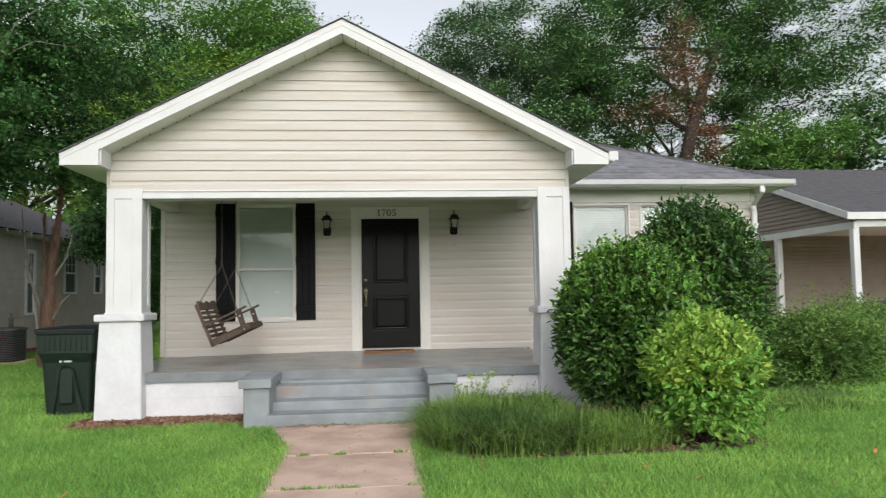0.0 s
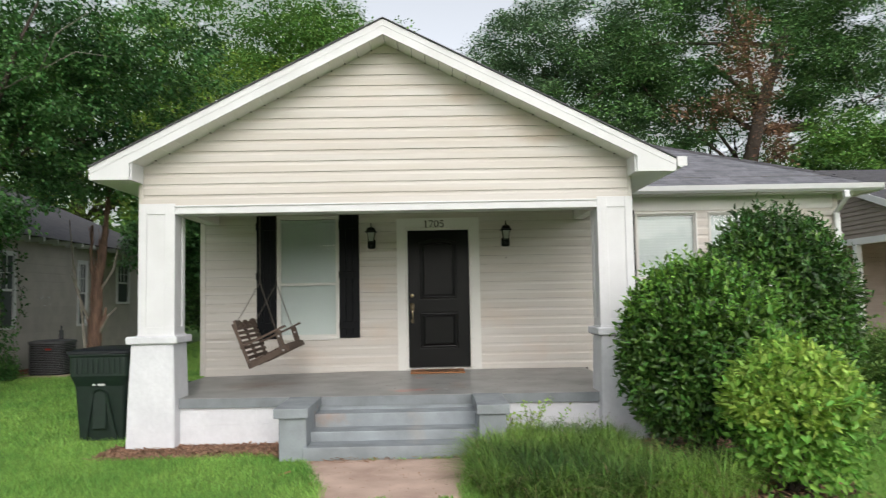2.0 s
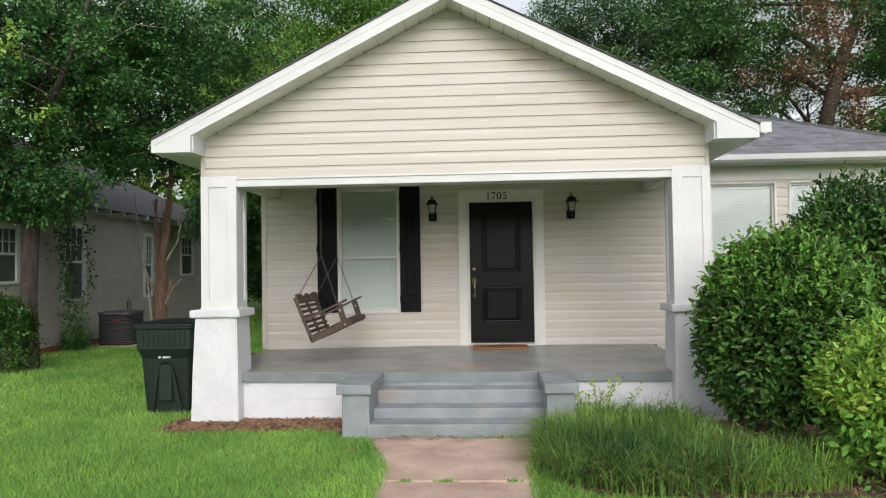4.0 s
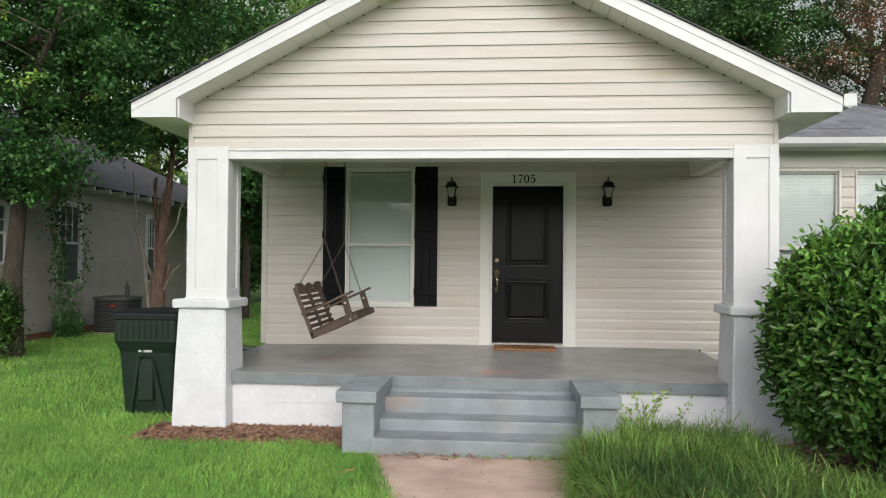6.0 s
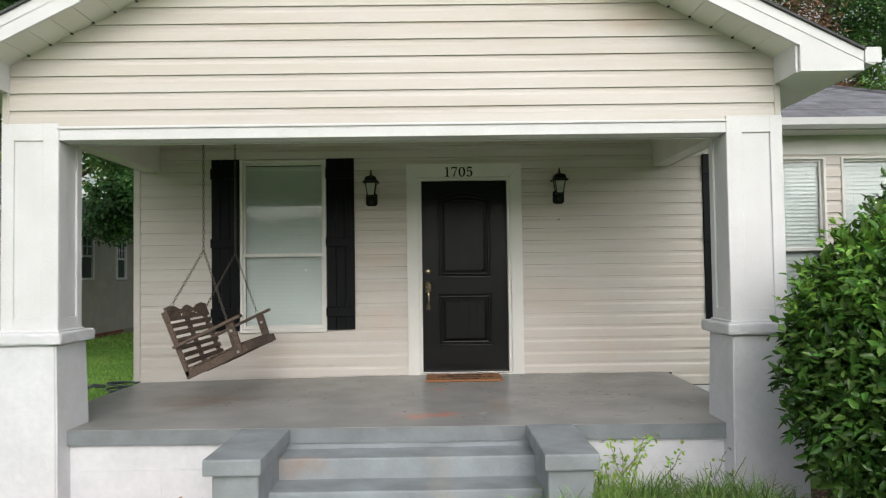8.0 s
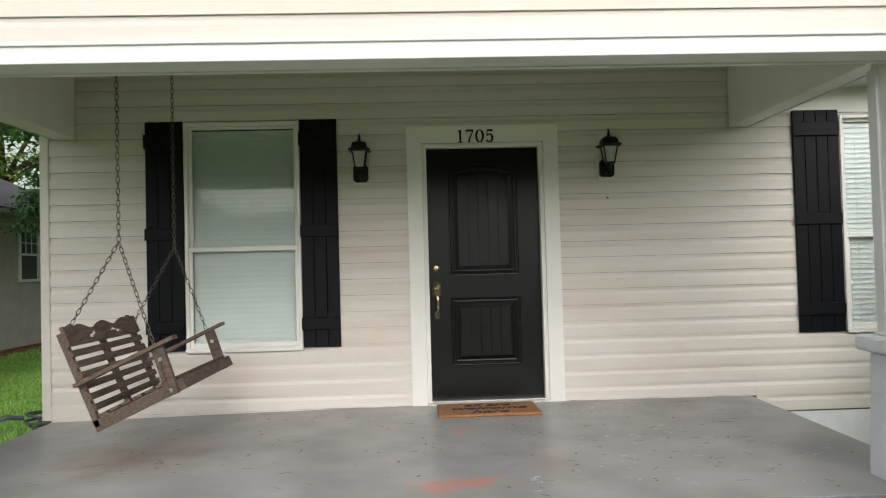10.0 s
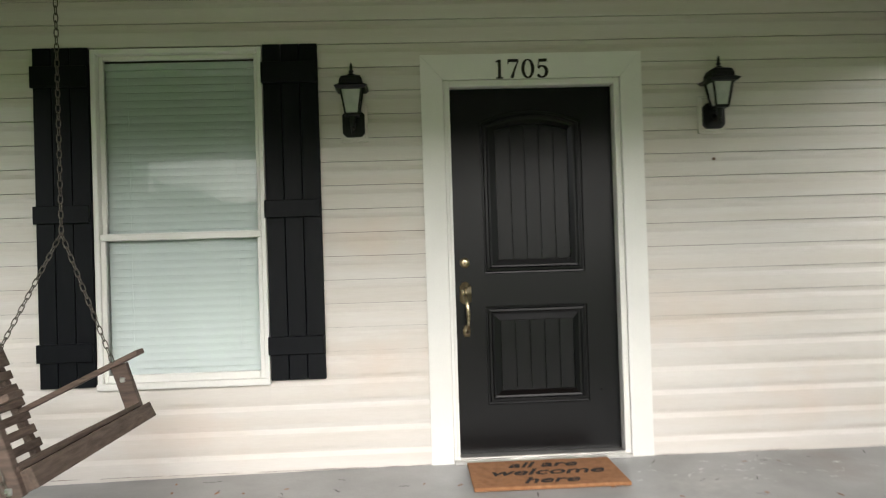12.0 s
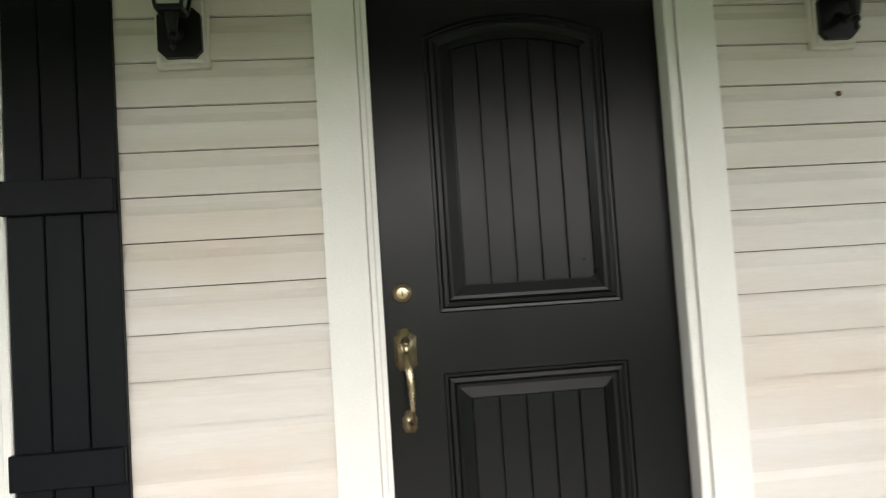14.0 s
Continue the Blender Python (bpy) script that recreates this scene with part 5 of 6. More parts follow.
for k, pts in enumerate(([(-8.0, 1.5, 3.0), (-7.4, 1.0, 3.9), (-6.9, 0.7, 4.5), (-6.6, 0.6, 5.2), (-6.3, 0.6, 5.9)], [(-7.0, 0.75, 4.4), (-7.5, 0.5, 4.65), (-8.0, 0.4, 4.75), (-8.5, 0.4, 5.1)],
                          [(-6.9, 0.7, 4.5), (-6.3, 0.5, 4.7), (-5.6, 0.4, 5.0), (-5.1, 0.5, 4.95)], [(-7.3, 0.9, 4.05), (-7.7, 0.5, 4.3), (-8.2, 0.3, 4.2)], [(-6.2, 0.5, 4.75), (-5.9, 0.4, 5.3), (-5.3, 0.4, 5.7)])):
    bm = bmesh.new()
    r0 = 0.075 if k == 0 else 0.013
    tube(bm, pts, [r0 * (1 - 0.75 * i / (len(pts) - 1)) for i in range(len(pts))], n=7)
    part("limb", bm, BARK if k == 0 else GREYTWIG, yt, "" if k == 0 else "bare grey twig", smooth=True)
tree("water_oak", (-8.3, 17.5), 0.2, [(0, 0, 0), (0.1, 0, 1.5), (0, 0, 3.5), (0.2, 0, 5.5)],
     [(0, 0, 4.8, 3.0, 2.0, 2.8), (2.2, 0.5, 2.6, 2.2, 1.6, 2.0), (-1.5, 0, 2.0, 2.4, 1.5, 1.8), (1, 0, 7.2, 2.6, 2, 1.6)], 620, 60, 0.16, 0.36,
     LEAF_OAK, BARK, "dense dark tree closing the gap behind the two houses", 18, limbs=8)
tree("yard_tree", (-7.2, 9.6), 0.12, [(0, 0, 0), (0.05, 0, 1.5), (0.0, 0, 3.0), (0.1, 0, 4.4)],
     [(0, 0, 3.6, 1.3, 1.3, 0.9), (0.6, 0.2, 4.8, 1.6, 1.4, 1.1), (-0.5, -0.4, 2.9, 0.9, 0.9, 0.5), (0.5, 0.3, 2.6, 0.7, 0.7, 0.5)], 520, 80, 0.085, 0.20,
     LEAF_MID, BARK, "small dark green tree hanging over the eave of the grey house", 19, limbs=10, droop=0.5, shell=0.2)
tree("yard_tree", (21.0, 22.0), 0.25, [(0, 0, 0), (0.2, 0, 3), (0, 0, 6)], [(-1, 0, 5.5, 5, 3, 3.4), (6, 0, 7, 6, 4, 4)], 300, 60, 0.26, 0.5,
     LEAF_OAK, BARK, "dark green tree behind the tan house", 17, limbs=6)

# shaggy crape myrtle by the bin
cm = thing("crape_myrtle", (-6.95, 4.1, ground_z(-6.95, 4.1)), "shaggy red-brown multi-stem tree with peeling bark and dead grey twigs", "tree")
g = ground_z(-6.95, 4.1)
prr = random.Random(8)
X, Y = -6.95, 4.1
CM_STEMS = (([(0, 0, -0.2), (-0.02, 0, 0.35), (0.02, 0, 0.8), (0.0, 0.03, 1.2), (0.08, 0, 1.6), (0.07, 0, 2.0), (0.15, 0, 2.5), (0.17, 0.1, 3.2), (0.25, 0.1, 4.2)], 0.14),
            ([(0.03, -0.02, 1.35), (-0.03, 0, 1.7), (-0.02, 0, 2.1), (-0.08, 0, 2.6), (-0.1, 0.1, 3.2)], 0.05),
            ([(0.05, 0.05, 1.0), (0.20, 0.02, 1.25), (0.24, 0.0, 1.5)], 0.05))
for pts, r0 in CM_STEMS:
    bm = bmesh.new()
    n = len(pts)
    tube(bm, [(X + a, Y + b_, g + c_) for a, b_, c_ in pts], [r0 * (1.15 - 0.85 * i / (n - 1)) * prr.uniform(0.9, 1.08) for i in range(n)], n=11, wob=0.16, rng=prr)
    part("stem", bm, REDBARK, cm, smooth=True)
# peeling strips of bark
bm = bmesh.new()
for k in range(90):
    pts, r0 = CM_STEMS[0 if k < 70 else 1]
    f = prr.uniform(0.1, 0.9) * (len(pts) - 1)
    i = min(int(f), len(pts) - 2)
    p = Vector(pts[i]).lerp(Vector(pts[i + 1]), f - i) + Vector((X, Y, g))
    w = prr.uniform(0, 2 * math.pi)
    rad = r0 * (1.15 - 0.85 * f / (len(pts) - 1))
    out = Vector((math.cos(w), math.sin(w), 0))
    side = Vector((-out.y, out.x, 0)) * prr.uniform(0.008, 0.02)
    up = Vector((prr.uniform(-0.1, 0.1), 0, 1)) * prr.uniform(0.1, 0.3)
    lift = prr.uniform(0.01, 0.05)
    q = p + out * rad * 0.95
    prism(bm, (q - side, q + side, q + side * 0.4 + up + out * lift, q - side * 0.4 + up + out * lift), out * 0.006)
part("bark_strips", bm, REDBARK, cm, "long peeling strips of red-brown bark", kind="stuff")
bm = bmesh.new()
for pts in ([(0.16, 0, 1.9), (0.42, -0.1, 2.25), (0.52, -0.1, 2.75)], [(0.12, 0, 1.0), (0.34, -0.1, 1.35), (0.5, -0.1, 1.5)], [(-0.1, 0, 1.2), (-0.34, -0.05, 1.9), (-0.46, -0.05, 2.9), (-0.52, 0, 3.3)], [(-0.3, 0, 1.8), (-0.48, 0, 2.2)], [(-0.1, -0.1, 0.5), (-0.22, -0.1, 1.6), (-0.40, -0.1, 2.3)]):
    bm = bmesh.new()
    tube(bm, [(X + a, Y + b_, g + c_) for a, b_, c_ in pts], [0.03 * (1 - 0.7 * i / (len(pts) - 1)) for i in range(len(pts))], n=6)
    part("dead_twig", bm, GREYTWIG, cm, "bare grey broken twig")
(vs, fs), _ = crown_leaves(np.random.default_rng(4), [(X + 0.1, Y, g + 4.5, 1.7, 1.2, 0.9), (X + 0.9, Y, g + 4.0, 1.2, 1.0, 0.6), (X - 0.9, Y + 0.2, g + 4.2, 0.9, 1.0, 0.6)], 260, 45, 0.075, 0.15, 0.1, 0.4)
shared("crown", np_mesh("crown", vs, fs, LEAF_MID), cm)


def hedge_leaves(r, c, rx, ry, rz, n, L, lump=0.05, zmin=-0.85, depth=0.35):
    u = unit(r.normal(size=(n, 3)))
    u = u[u[:, 2] > zmin]
    n = len(u)
    lumps = sum(np.sin(u @ r.normal(size=3) * k + r.uniform(0, 6)) for k in (4, 7, 12, 22, 34, 45)) * lump * 0.5
    rad = 1 + lumps - depth * r.uniform(0, 1, n) ** 1.4
    p = np.array(c) + u * rad[:, None] * np.array([rx, ry, rz])
    d = unit(u * 0.7 + r.normal(size=(n, 3)) * 0.6 + np.array([0, 0, 0.25]))
    up = unit(u + r.normal(size=(n, 3)) * 0.4 + np.array([0, 0, 0.6]))
    s_ = L * r.uniform(0.6, 1.25, n)
    return oval_leaves(p, d, up, s_, s_ * r.uniform(0.19, 0.27, n))


def shrub(name, c, rx, ry, rz, n, L, leaf, label, seed, lump=0.05, tips=None, group="", depth=0.45, zmin=-0.85):
    r = np.random.default_rng(seed)
    g = ground_z(c[0], c[1])
    T = thing(name, (c[0], c[1], g), label, "shrub", group)
    vs, fs = hedge_leaves(r, c, rx, ry, rz, n, L, lump, zmin, depth)
    shared("foliage", np_mesh("foliage", vs, fs, leaf), T)
    pr = random.Random(seed)
    for k in range(16):
        w = pr.uniform(0, 6.28)
        q = pr.uniform(0.2, 0.85)
        e = Vector((c[0] + math.cos(w) * rx * q, c[1] + math.sin(w) * ry * q, c[2] + rz * pr.uniform(-0.2, 0.75)))
        s0 = Vector((c[0] + pr.uniform(-0.12, 0.12), c[1] + pr.uniform(-0.12, 0.12), g - 0.05))
        m_ = s0.lerp(e, 0.5) + Vector((0, 0, -0.1))
        bm = bmesh.new()
        tube(bm, [s0, m_, e], [0.02, 0.013, 0.004], n=5)
        part("stem", bm, BARK, T)
    if tips:
        cnt, lf, Lt, zlo = tips
        u = unit(r.normal(size=(cnt * 4, 3)))
        u = u[u[:, 2] > zlo][:cnt]
        m_ = len(u)
        p0 = np.array(c) + u * np.array([rx, ry, rz]) * 0.97
        k = 7
        d = unit(u + np.array([0, 0, 0.9]) + r.normal(size=(m_, 3)) * 0.2)
        hgt = r.uniform(0.04, 0.20, m_)
        base = np.repeat(p0, k, 0) + np.repeat(d * hgt[:, None], k, 0) * np.tile(np.linspace(0.1, 1, k), m_)[:, None]
        dd = unit(np.repeat(d, k, 0) * 0.6 + r.normal(size=(m_ * k, 3)) * 0.6)
        s_ = Lt * r.uniform(0.6, 1.2, m_ * k)
        vs, fs = oval_leaves(base, dd, unit(r.normal(size=(m_ * k, 3)) * 0.4 + np.array([0, 0, 1])), s_, s_ * 0.25)
        shared("new_growth", np_mesh("new_growth", vs, fs, lf), T, "bright young leaves at the shoot tips")
    return T


shrub("round_shrub", (2.54, -3.60, 0.43), 0.76, 0.79, 0.93, 30000, 0.076, LEAF_BUSH, "large round clipped shrub with dark glossy leaves beside the porch", 21, lump=0.075, tips=(330, LEAF_NEW, 0.055, 0.35))
shrub("round_shrub", (4.22, -1.75, 0.78), 0.89, 0.9, 1.27, 33000, 0.076, LEAF_BUSH, "tall dark green rounded shrub in front of the side windows", 22, lump=0.09, tips=(200, LEAF_MID, 0.055, 0.45))
shrub("gardenia_shrub", (2.84, -4.86, -0.04), 0.47, 0.50, 0.54, 9000, 0.075, LEAF_NEW, "bright yellow-green leafy shrub in front of the dark round one", 23, lump=0.38, tips=(1000, LEAF_LIGHT, 0.072, 0.05), depth=0.65)
shrub("loose_shrub", (6.35, -1.1, -0.14), 0.95, 0.8, 0.52, 15000, 0.06, LEAF_SHRUB, "loose soft green shrub near the tan house lawn", 24, lump=0.5, tips=(620, LEAF_SHRUB, 0.07, 0.0), depth=0.7)
shrub("loose_shrub", (8.6, 1.4, -0.05), 1.1, 0.9, 0.55, 14000, 0.06, LEAF_SHRUB, "loose green shrub beside the neighbouring carport post", 25, lump=0.45, tips=(260, LEAF_SHRUB, 0.06, -0.2), depth=0.7)
shrub("loose_shrub", (10.6, 2.4, 0.1), 1.3, 0.8, 0.55, 12000, 0.06, LEAF_MID, "low green hedge shrub along the tan house", 26, lump=0.15, depth=0.6)
shrub("dark_shrub", (-8.2, 1.0, 0.04), 0.42, 0.45, 0.62, 9000, 0.045, LEAF_BUSH, "dark feathery shrub at the foot of the yard tree", 27, lump=0.4, tips=(400, LEAF_BUSH, 0.07, 0.0), depth=0.8)
shrub("small_shrub", (-8.8, 4.2, -0.26), 0.24, 0.3, 0.26, 2600, 0.06, LEAF_MID, "small green shrub against the grey house wall", 28, lump=0.2, depth=0.6)

# hanging vine on the grey house
vine = thing("climbing_vine", (-8.7, 4.9, 0.0), "thin leafy vine climbing past the grey house window", "vine")
r = np.random.default_rng(31)
bm = bmesh.new()
base, dirs = [], []
for k in range(6):
    x, y, z = -8.8 + r.uniform(-0.1, 0.2), 3.95 + r.uniform(-0.3, 0.3), -0.2
    pts = []
    while z < 2.6:
        pts.append((x, y, z))
        base += [(x + r.normal() * 0.05, y + r.normal() * 0.08, z + r.normal() * 0.05) for _ in range(9)]
        x, y, z = x + r.normal() * 0.03, y + r.normal() * 0.06 - 0.01, z + 0.14
    bm = bmesh.new()
    tube(bm, pts, [0.008] * len(pts), n=4)
    part("stem", bm, GREYTWIG, vine)
base = np.array(base)
keepn = r.random(len(base)) < 0.8
base = base[keepn]
vs, fs = leaf_quads(base, unit(r.normal(size=base.shape) + np.array([0, 0, -0.5])), unit(r.normal(size=base.shape)), r.uniform(0.06, 0.11, len(base)), r.uniform(0.022, 0.034, len(base)))
shared("leaves", np_mesh("leaves", vs, fs, LEAF_MID), vine)


def blades(name, x, y, z, hgt, wid, bend, r, material, label, cat, segs=3):
    """Arching ribbons of grass."""
    n = len(x)
    a = r.uniform(0, 2 * np.pi, n)
    dx, dy = np.cos(a), np.sin(a)
    vs = []
    for k in range(segs + 1):
        t = k / segs
        out = bend * hgt * t ** 2
        px, py = x + dx * out, y + dy * out
        pz = z + hgt * (t - 0.45 * bend * t ** 3)
        w = wid * (1 - t) ** 0.6 if k < segs else wid * 0
        vs.append(np.stack([px - dy * w, py + dx * w, pz], 1))
        vs.append(np.stack([px + dy * w, py - dx * w, pz], 1))
    vs = np.stack(vs, 1)
    m_ = 2 * (segs + 1)
    fs = []
    for k in range(segs):
        fs.append(np.stack([np.arange(n) * m_ + 2 * k + j for j in (0, 1, 3, 2)], 1))
    ob = new(name, np_mesh(name, vs.reshape(-1, 3), np.stack(fs, 1).reshape(-1, 4), material))
    WORLD[ob] = Matrix()
    return tagged(ob, label, cat, kind="stuff")


# border grass in arching tufts
r = np.random.default_rng(41)
tx, ty = r.uniform(0.28, 2.55, 620), r.uniform(-5.15, -2.95, 620)
edge = (np.abs((tx - 1.4) / 1.22) ** 3 + np.abs((ty + 4.1) / 1.08) ** 3 < 1) & ~((tx > 1.75) & (ty > -4.5))
tx, ty = tx[edge], ty[edge]
per = 46
x = np.repeat(tx, per) + r.normal(size=len(tx) * per) * 0.05
y = np.repeat(ty, per) + r.normal(size=len(tx) * per) * 0.05
h = r.uniform(0.19, 0.48, len(x))
blades("border_grass", x, y, ground_np(x, y), h, np.full(len(x), 0.005), r.uniform(0.3, 1.5, len(x)), r, LIRIOPE, "dense arching dark green border grass beside the front walk", "ornamental grass", 4)
pick = r.random(len(x)) < 0.035
blades("dry_grass", x[pick], y[pick], ground_np(x[pick], y[pick]), h[pick] * 1.02, np.full(pick.sum(), 0.0045), r.uniform(0.6, 1.7, pick.sum()), r, STRAW, "dry straw-coloured blades among the border grass", "ornamental grass", 4)
x, y = r.uniform(3.3, 5.4, 2200), r.uniform(-3.6, -2.3, 2200)
blades("border_grass", x, y, ground_np(x, y), r.uniform(0.1, 0.26, len(x)), np.full(len(x), 0.004), r.uniform(0.3, 1.1, len(x)), r, LIRIOPE, "low tufts of border grass behind the bright shrub", "ornamental grass", 3)


def lawn(name, x0, x1, y0, y1, dens, h0, h1, w, seed, keep, label):
    r = np.random.default_rng(seed)
    n = int((x1 - x0) * (y1 - y0) * dens)
    x, y = r.uniform(x0, x1, n), r.uniform(y0, y1, n)
    ok = keep(x, y)
    x, y = x[ok], y[ok]
    n = len(x)
    a = r.uniform(0, 2 * np.pi, n)
    patch = 0.5 + 0.5 * np.sin(x * 1.7 + np.sin(y * 1.3) * 2) * np.sin(y * 2.1 + x * 0.6)
    h = r.uniform(h0, h1, n) * (0.8 + 0.35 * patch)
    lean = r.uniform(0.3, 1.2, n) * h
    b_ = r.uniform(0, 2 * np.pi, n)
    z = ground_np(x, y)
    dx, dy = np.cos(a) * w, np.sin(a) * w
    vs = np.stack([np.stack([x - dx, y - dy, z], 1), np.stack([x + dx, y + dy, z], 1), np.stack([x + np.cos(b_) * lean, y + np.sin(b_) * lean, z + h], 1)], 1).reshape(-1, 3)
    ob = new(name, np_mesh(name, vs, np.arange(3 * n).reshape(-1, 3), GRASSM))
    WORLD[ob] = Matrix()
    return tagged(ob, label, "lawn grass", kind="stuff")


def on_path(x, y):
    w = np.clip((y + 4.6) / 1.1, 0, 1)
    return (x > -1.10 - 0.32 * w + 0.04 * np.sin(y * 9)) & (x < 0.14 + 0.15 * w + 0.04 * np.sin(y * 7)) & (y < -3.3)


def in_beds(x, y):
    return ((x > -3.75) & (x < -1.3) & (y > -3.12 + 0.05 * np.sin(x * 8))) | ((np.abs((x - 1.85) / 1.62) ** 4 + np.abs((y + 3.9) / 1.45) ** 4) < 1) | ((x > -1.75) & (x < 0.75) & (y > -3.42)) | ((x > 2) & (x < 6) & (y > -2.6))


def front(x, y):
    return ~on_path(x, y) & ~in_beds(x, y)


lawn("lawn_grass", -5.2, 5.6, -8.0, -2.4, 4600, 0.035, 0.075, 0.0038, 51, front, "short bright green front lawn by the walk")
lawn("lawn_grass", -10.0, 10.0, -13.5, -8.0, 900, 0.035, 0.075, 0.006, 56, front, "short green lawn near the street")
lawn("lawn_grass", -10.0, -5.2, -8.0, -1.0, 1500, 0.04, 0.08, 0.006, 52, front, "green lawn toward the grey house")
lawn("lawn_grass", 5.6, 13.0, -8.0, 2.0, 900, 0.04, 0.08, 0.007, 53, front, "green lawn toward the tan house")
lawn("lawn_grass", -9.0, -3.6, -2.4, 9.0, 1300, 0.04, 0.08, 0.007, 54, lambda x, y: ~((np.abs(x + 8.4) < 0.45) & (np.abs(y - 5.25) < 0.45)) & ~((x > -5.2) & (y < -2.4)), "shaded green side lawn between the houses")
lawn("lawn_grass", -9.0, -3.6, 9.0, 24.0, 300, 0.05, 0.1, 0.012, 55, lambda x, y: x > -99, "shaded back lawn grass")
# grass hanging over the edges of the walk
r = np.random.default_rng(57)
n = 5200
side = r.random(n) < 0.5
y = r.uniform(-8.0, -3.5, n)
w = np.clip((y + 4.6) / 1.1, 0, 1)
x = np.where(side, -1.10 - 0.32 * w + r.normal(size=n) * 0.03, 0.14 + 0.15 * w + r.normal(size=n) * 0.03)
blades("edge_grass", x, y, ground_np(x, y), r.uniform(0.05, 0.12, n), np.full(n, 0.0035), r.uniform(0.4, 1.0, n), r, GRASSM, "longer grass creeping over the edges of the walk", "lawn grass", 2)
r = np.random.default_rng(58)
n = 700
x = np.repeat(r.uniform(-1.05, 0.1, 35), 20) + r.normal(size=n) * 0.03
y = np.repeat(r.choice([-3.46, -4.91, -6.07, -7.25, -8.43], 35), 20) + r.normal(size=n) * 0.012
blades("joint_weeds", x, y, np.full(n, -0.548), r.uniform(0.02, 0.05, n), np.full(n, 0.004), r.uniform(0.4, 1.0, n), r, GRASSM, "little weeds in the joints of the walk", "weed", 2)
chips("leaf_litter", -9.0, 7.5, -7.5, -2.6, 240, LITTER, "scattered dry brown leaves and petals on the lawn", "fallen leaves", 0.04, keep=front)
chips("red_petals", -5.0, 5.0, -8.0, -4.8, 34, REDPETAL, "fallen orange-red petals and leaves on the lawn", "fallen leaves", 0.035, keep=front, lift=0.04)
chips("walk_litter", -1.2, 0.2, -8.5, -3.5, 420, LITTER, "small dry leaf crumbs scattered on the front walk", "fallen leaves", 0.008, lift=0.020)
chips("walk_chips", -1.2, 0.2, -8.5, -3.5, 260, WHITEMARK, "pale grit flecks on the front walk", "grit", 0.005, lift=0.018)
chips("step_litter", -1.4, 0.35, -3.56, -3.38, 160, LITTER, "dry leaf crumbs at the foot of the steps", "fallen leaves", 0.02, lift=0.018)

# weed against the white base
weed = thing("flowering_weed", (0.95, -2.7, -0.57), "spindly light green weed growing up the white porch base", "weed")
r = np.random.default_rng(61)
bm = bmesh.new()
base = []
for k in range(16):
    x, y, z = 0.92 + r.normal() * 0.10, -2.66 + r.normal() * 0.05, -0.57
    if k > 9:
        x = r.uniform(1.2, 1.75)
    pts = []
    top = r.uniform(-0.25, 0.0) if k <= 9 else r.uniform(-0.35, -0.15)
    vx = r.normal() * 0.02
    while z < top:
        pts.append((x, y, z))
        for _ in range(4 if k <= 9 else 1):
            base.append((x + r.normal() * 0.02, y + r.normal() * 0.02, z + r.normal() * 0.02))
        x, y, z = x + vx + r.normal() * 0.008, y + r.normal() * 0.006, z + 0.045
    if len(pts) > 1:
        bm = bmesh.new()
        tube(bm, pts, [0.003] * len(pts), n=4)
        part("stem", bm, GREYTWIG, weed)
base = np.array(base)
vs, fs = leaf_quads(base, unit(r.normal(size=base.shape)), unit(r.normal(size=base.shape) + np.array([0, -0.5, 1])), r.uniform(0.03, 0.06, len(base)), r.uniform(0.009, 0.016, len(base)))
shared("leaves", np_mesh("leaves", vs, fs, LEAF_LIGHT), weed)

# far woods that close the view
r = np.random.default_rng(71)
n = 52000
x = r.uniform(-75, 75, n)
y = 40 + r.uniform(0, 10, n) - np.abs(x) * 0.12
top = 5.5 + 1.5 * np.sin(x * 0.23) + 1.3 * np.sin(x * 0.61 + 1)
c = np.stack([x, y, r.uniform(0, 1, n) ** 0.8 * top - 0.3], 1)
vs, fs = leaf_quads(c, unit(r.normal(size=(n, 3))), unit(r.normal(size=(n, 3)) + np.array([0, -0.5, 1])), r.uniform(0.5, 1.1, n), r.uniform(0.2, 0.4, n))
fw = new("far_woods", np_mesh("far_woods", vs, fs, LEAF_OAK))
WORLD[fw] = Matrix()
tagged(fw, "dense dark green woods far behind the houses", "woods", kind="stuff")

# unseen tree line added behind the camera; darkens reflections and blocks low sky light
r = np.random.default_rng(72)
n = 30000
x = r.uniform(-90, 90, n)
y = -70 + r.uniform(-6, 6, n)
top = 7.0 + 1.2 * np.sin(x * 0.21) + 0.8 * np.sin(x * 0.55 + 2)
c = np.stack([x, y, r.uniform(0, 1, n) ** 0.8 * top - 0.3], 1)
vs, fs = leaf_quads(c, unit(r.normal(size=(n, 3))), unit(r.normal(size=(n, 3)) + np.array([0, 0.5, 1])), r.uniform(0.7, 1.4, n), r.uniform(0.3, 0.6, n))
fw = new("street_woods", np_mesh("street_woods", vs, fs, LEAF_MID))
WORLD[fw] = Matrix()
tagged(fw, "unseen green tree line added behind the camera to darken window reflections", "woods", kind="stuff")

# ---- wheelie bin ----
bn_ = thing("wheelie_bin", (-4.03, -1.83, -0.57), "dark green plastic wheeled refuse bin with black lid beside the porch", "refuse bin")


def rrect(cx, cy, hx, hy, z, rad=0.05, n=4):
    pts = []
    for qx, qy, a0 in ((1, 1, 0), (-1, 1, 90), (-1, -1, 180), (1, -1, 270)):
        for k in range(n + 1):
            a = radians(a0 + 90 * k / n)
            pts.append((cx + qx * (hx - rad) + rad * math.cos(a), cy + qy * (hy - rad) + rad * math.sin(a), z))
    return pts


CX, CY = -4.03, -1.83
bm = bmesh.new()
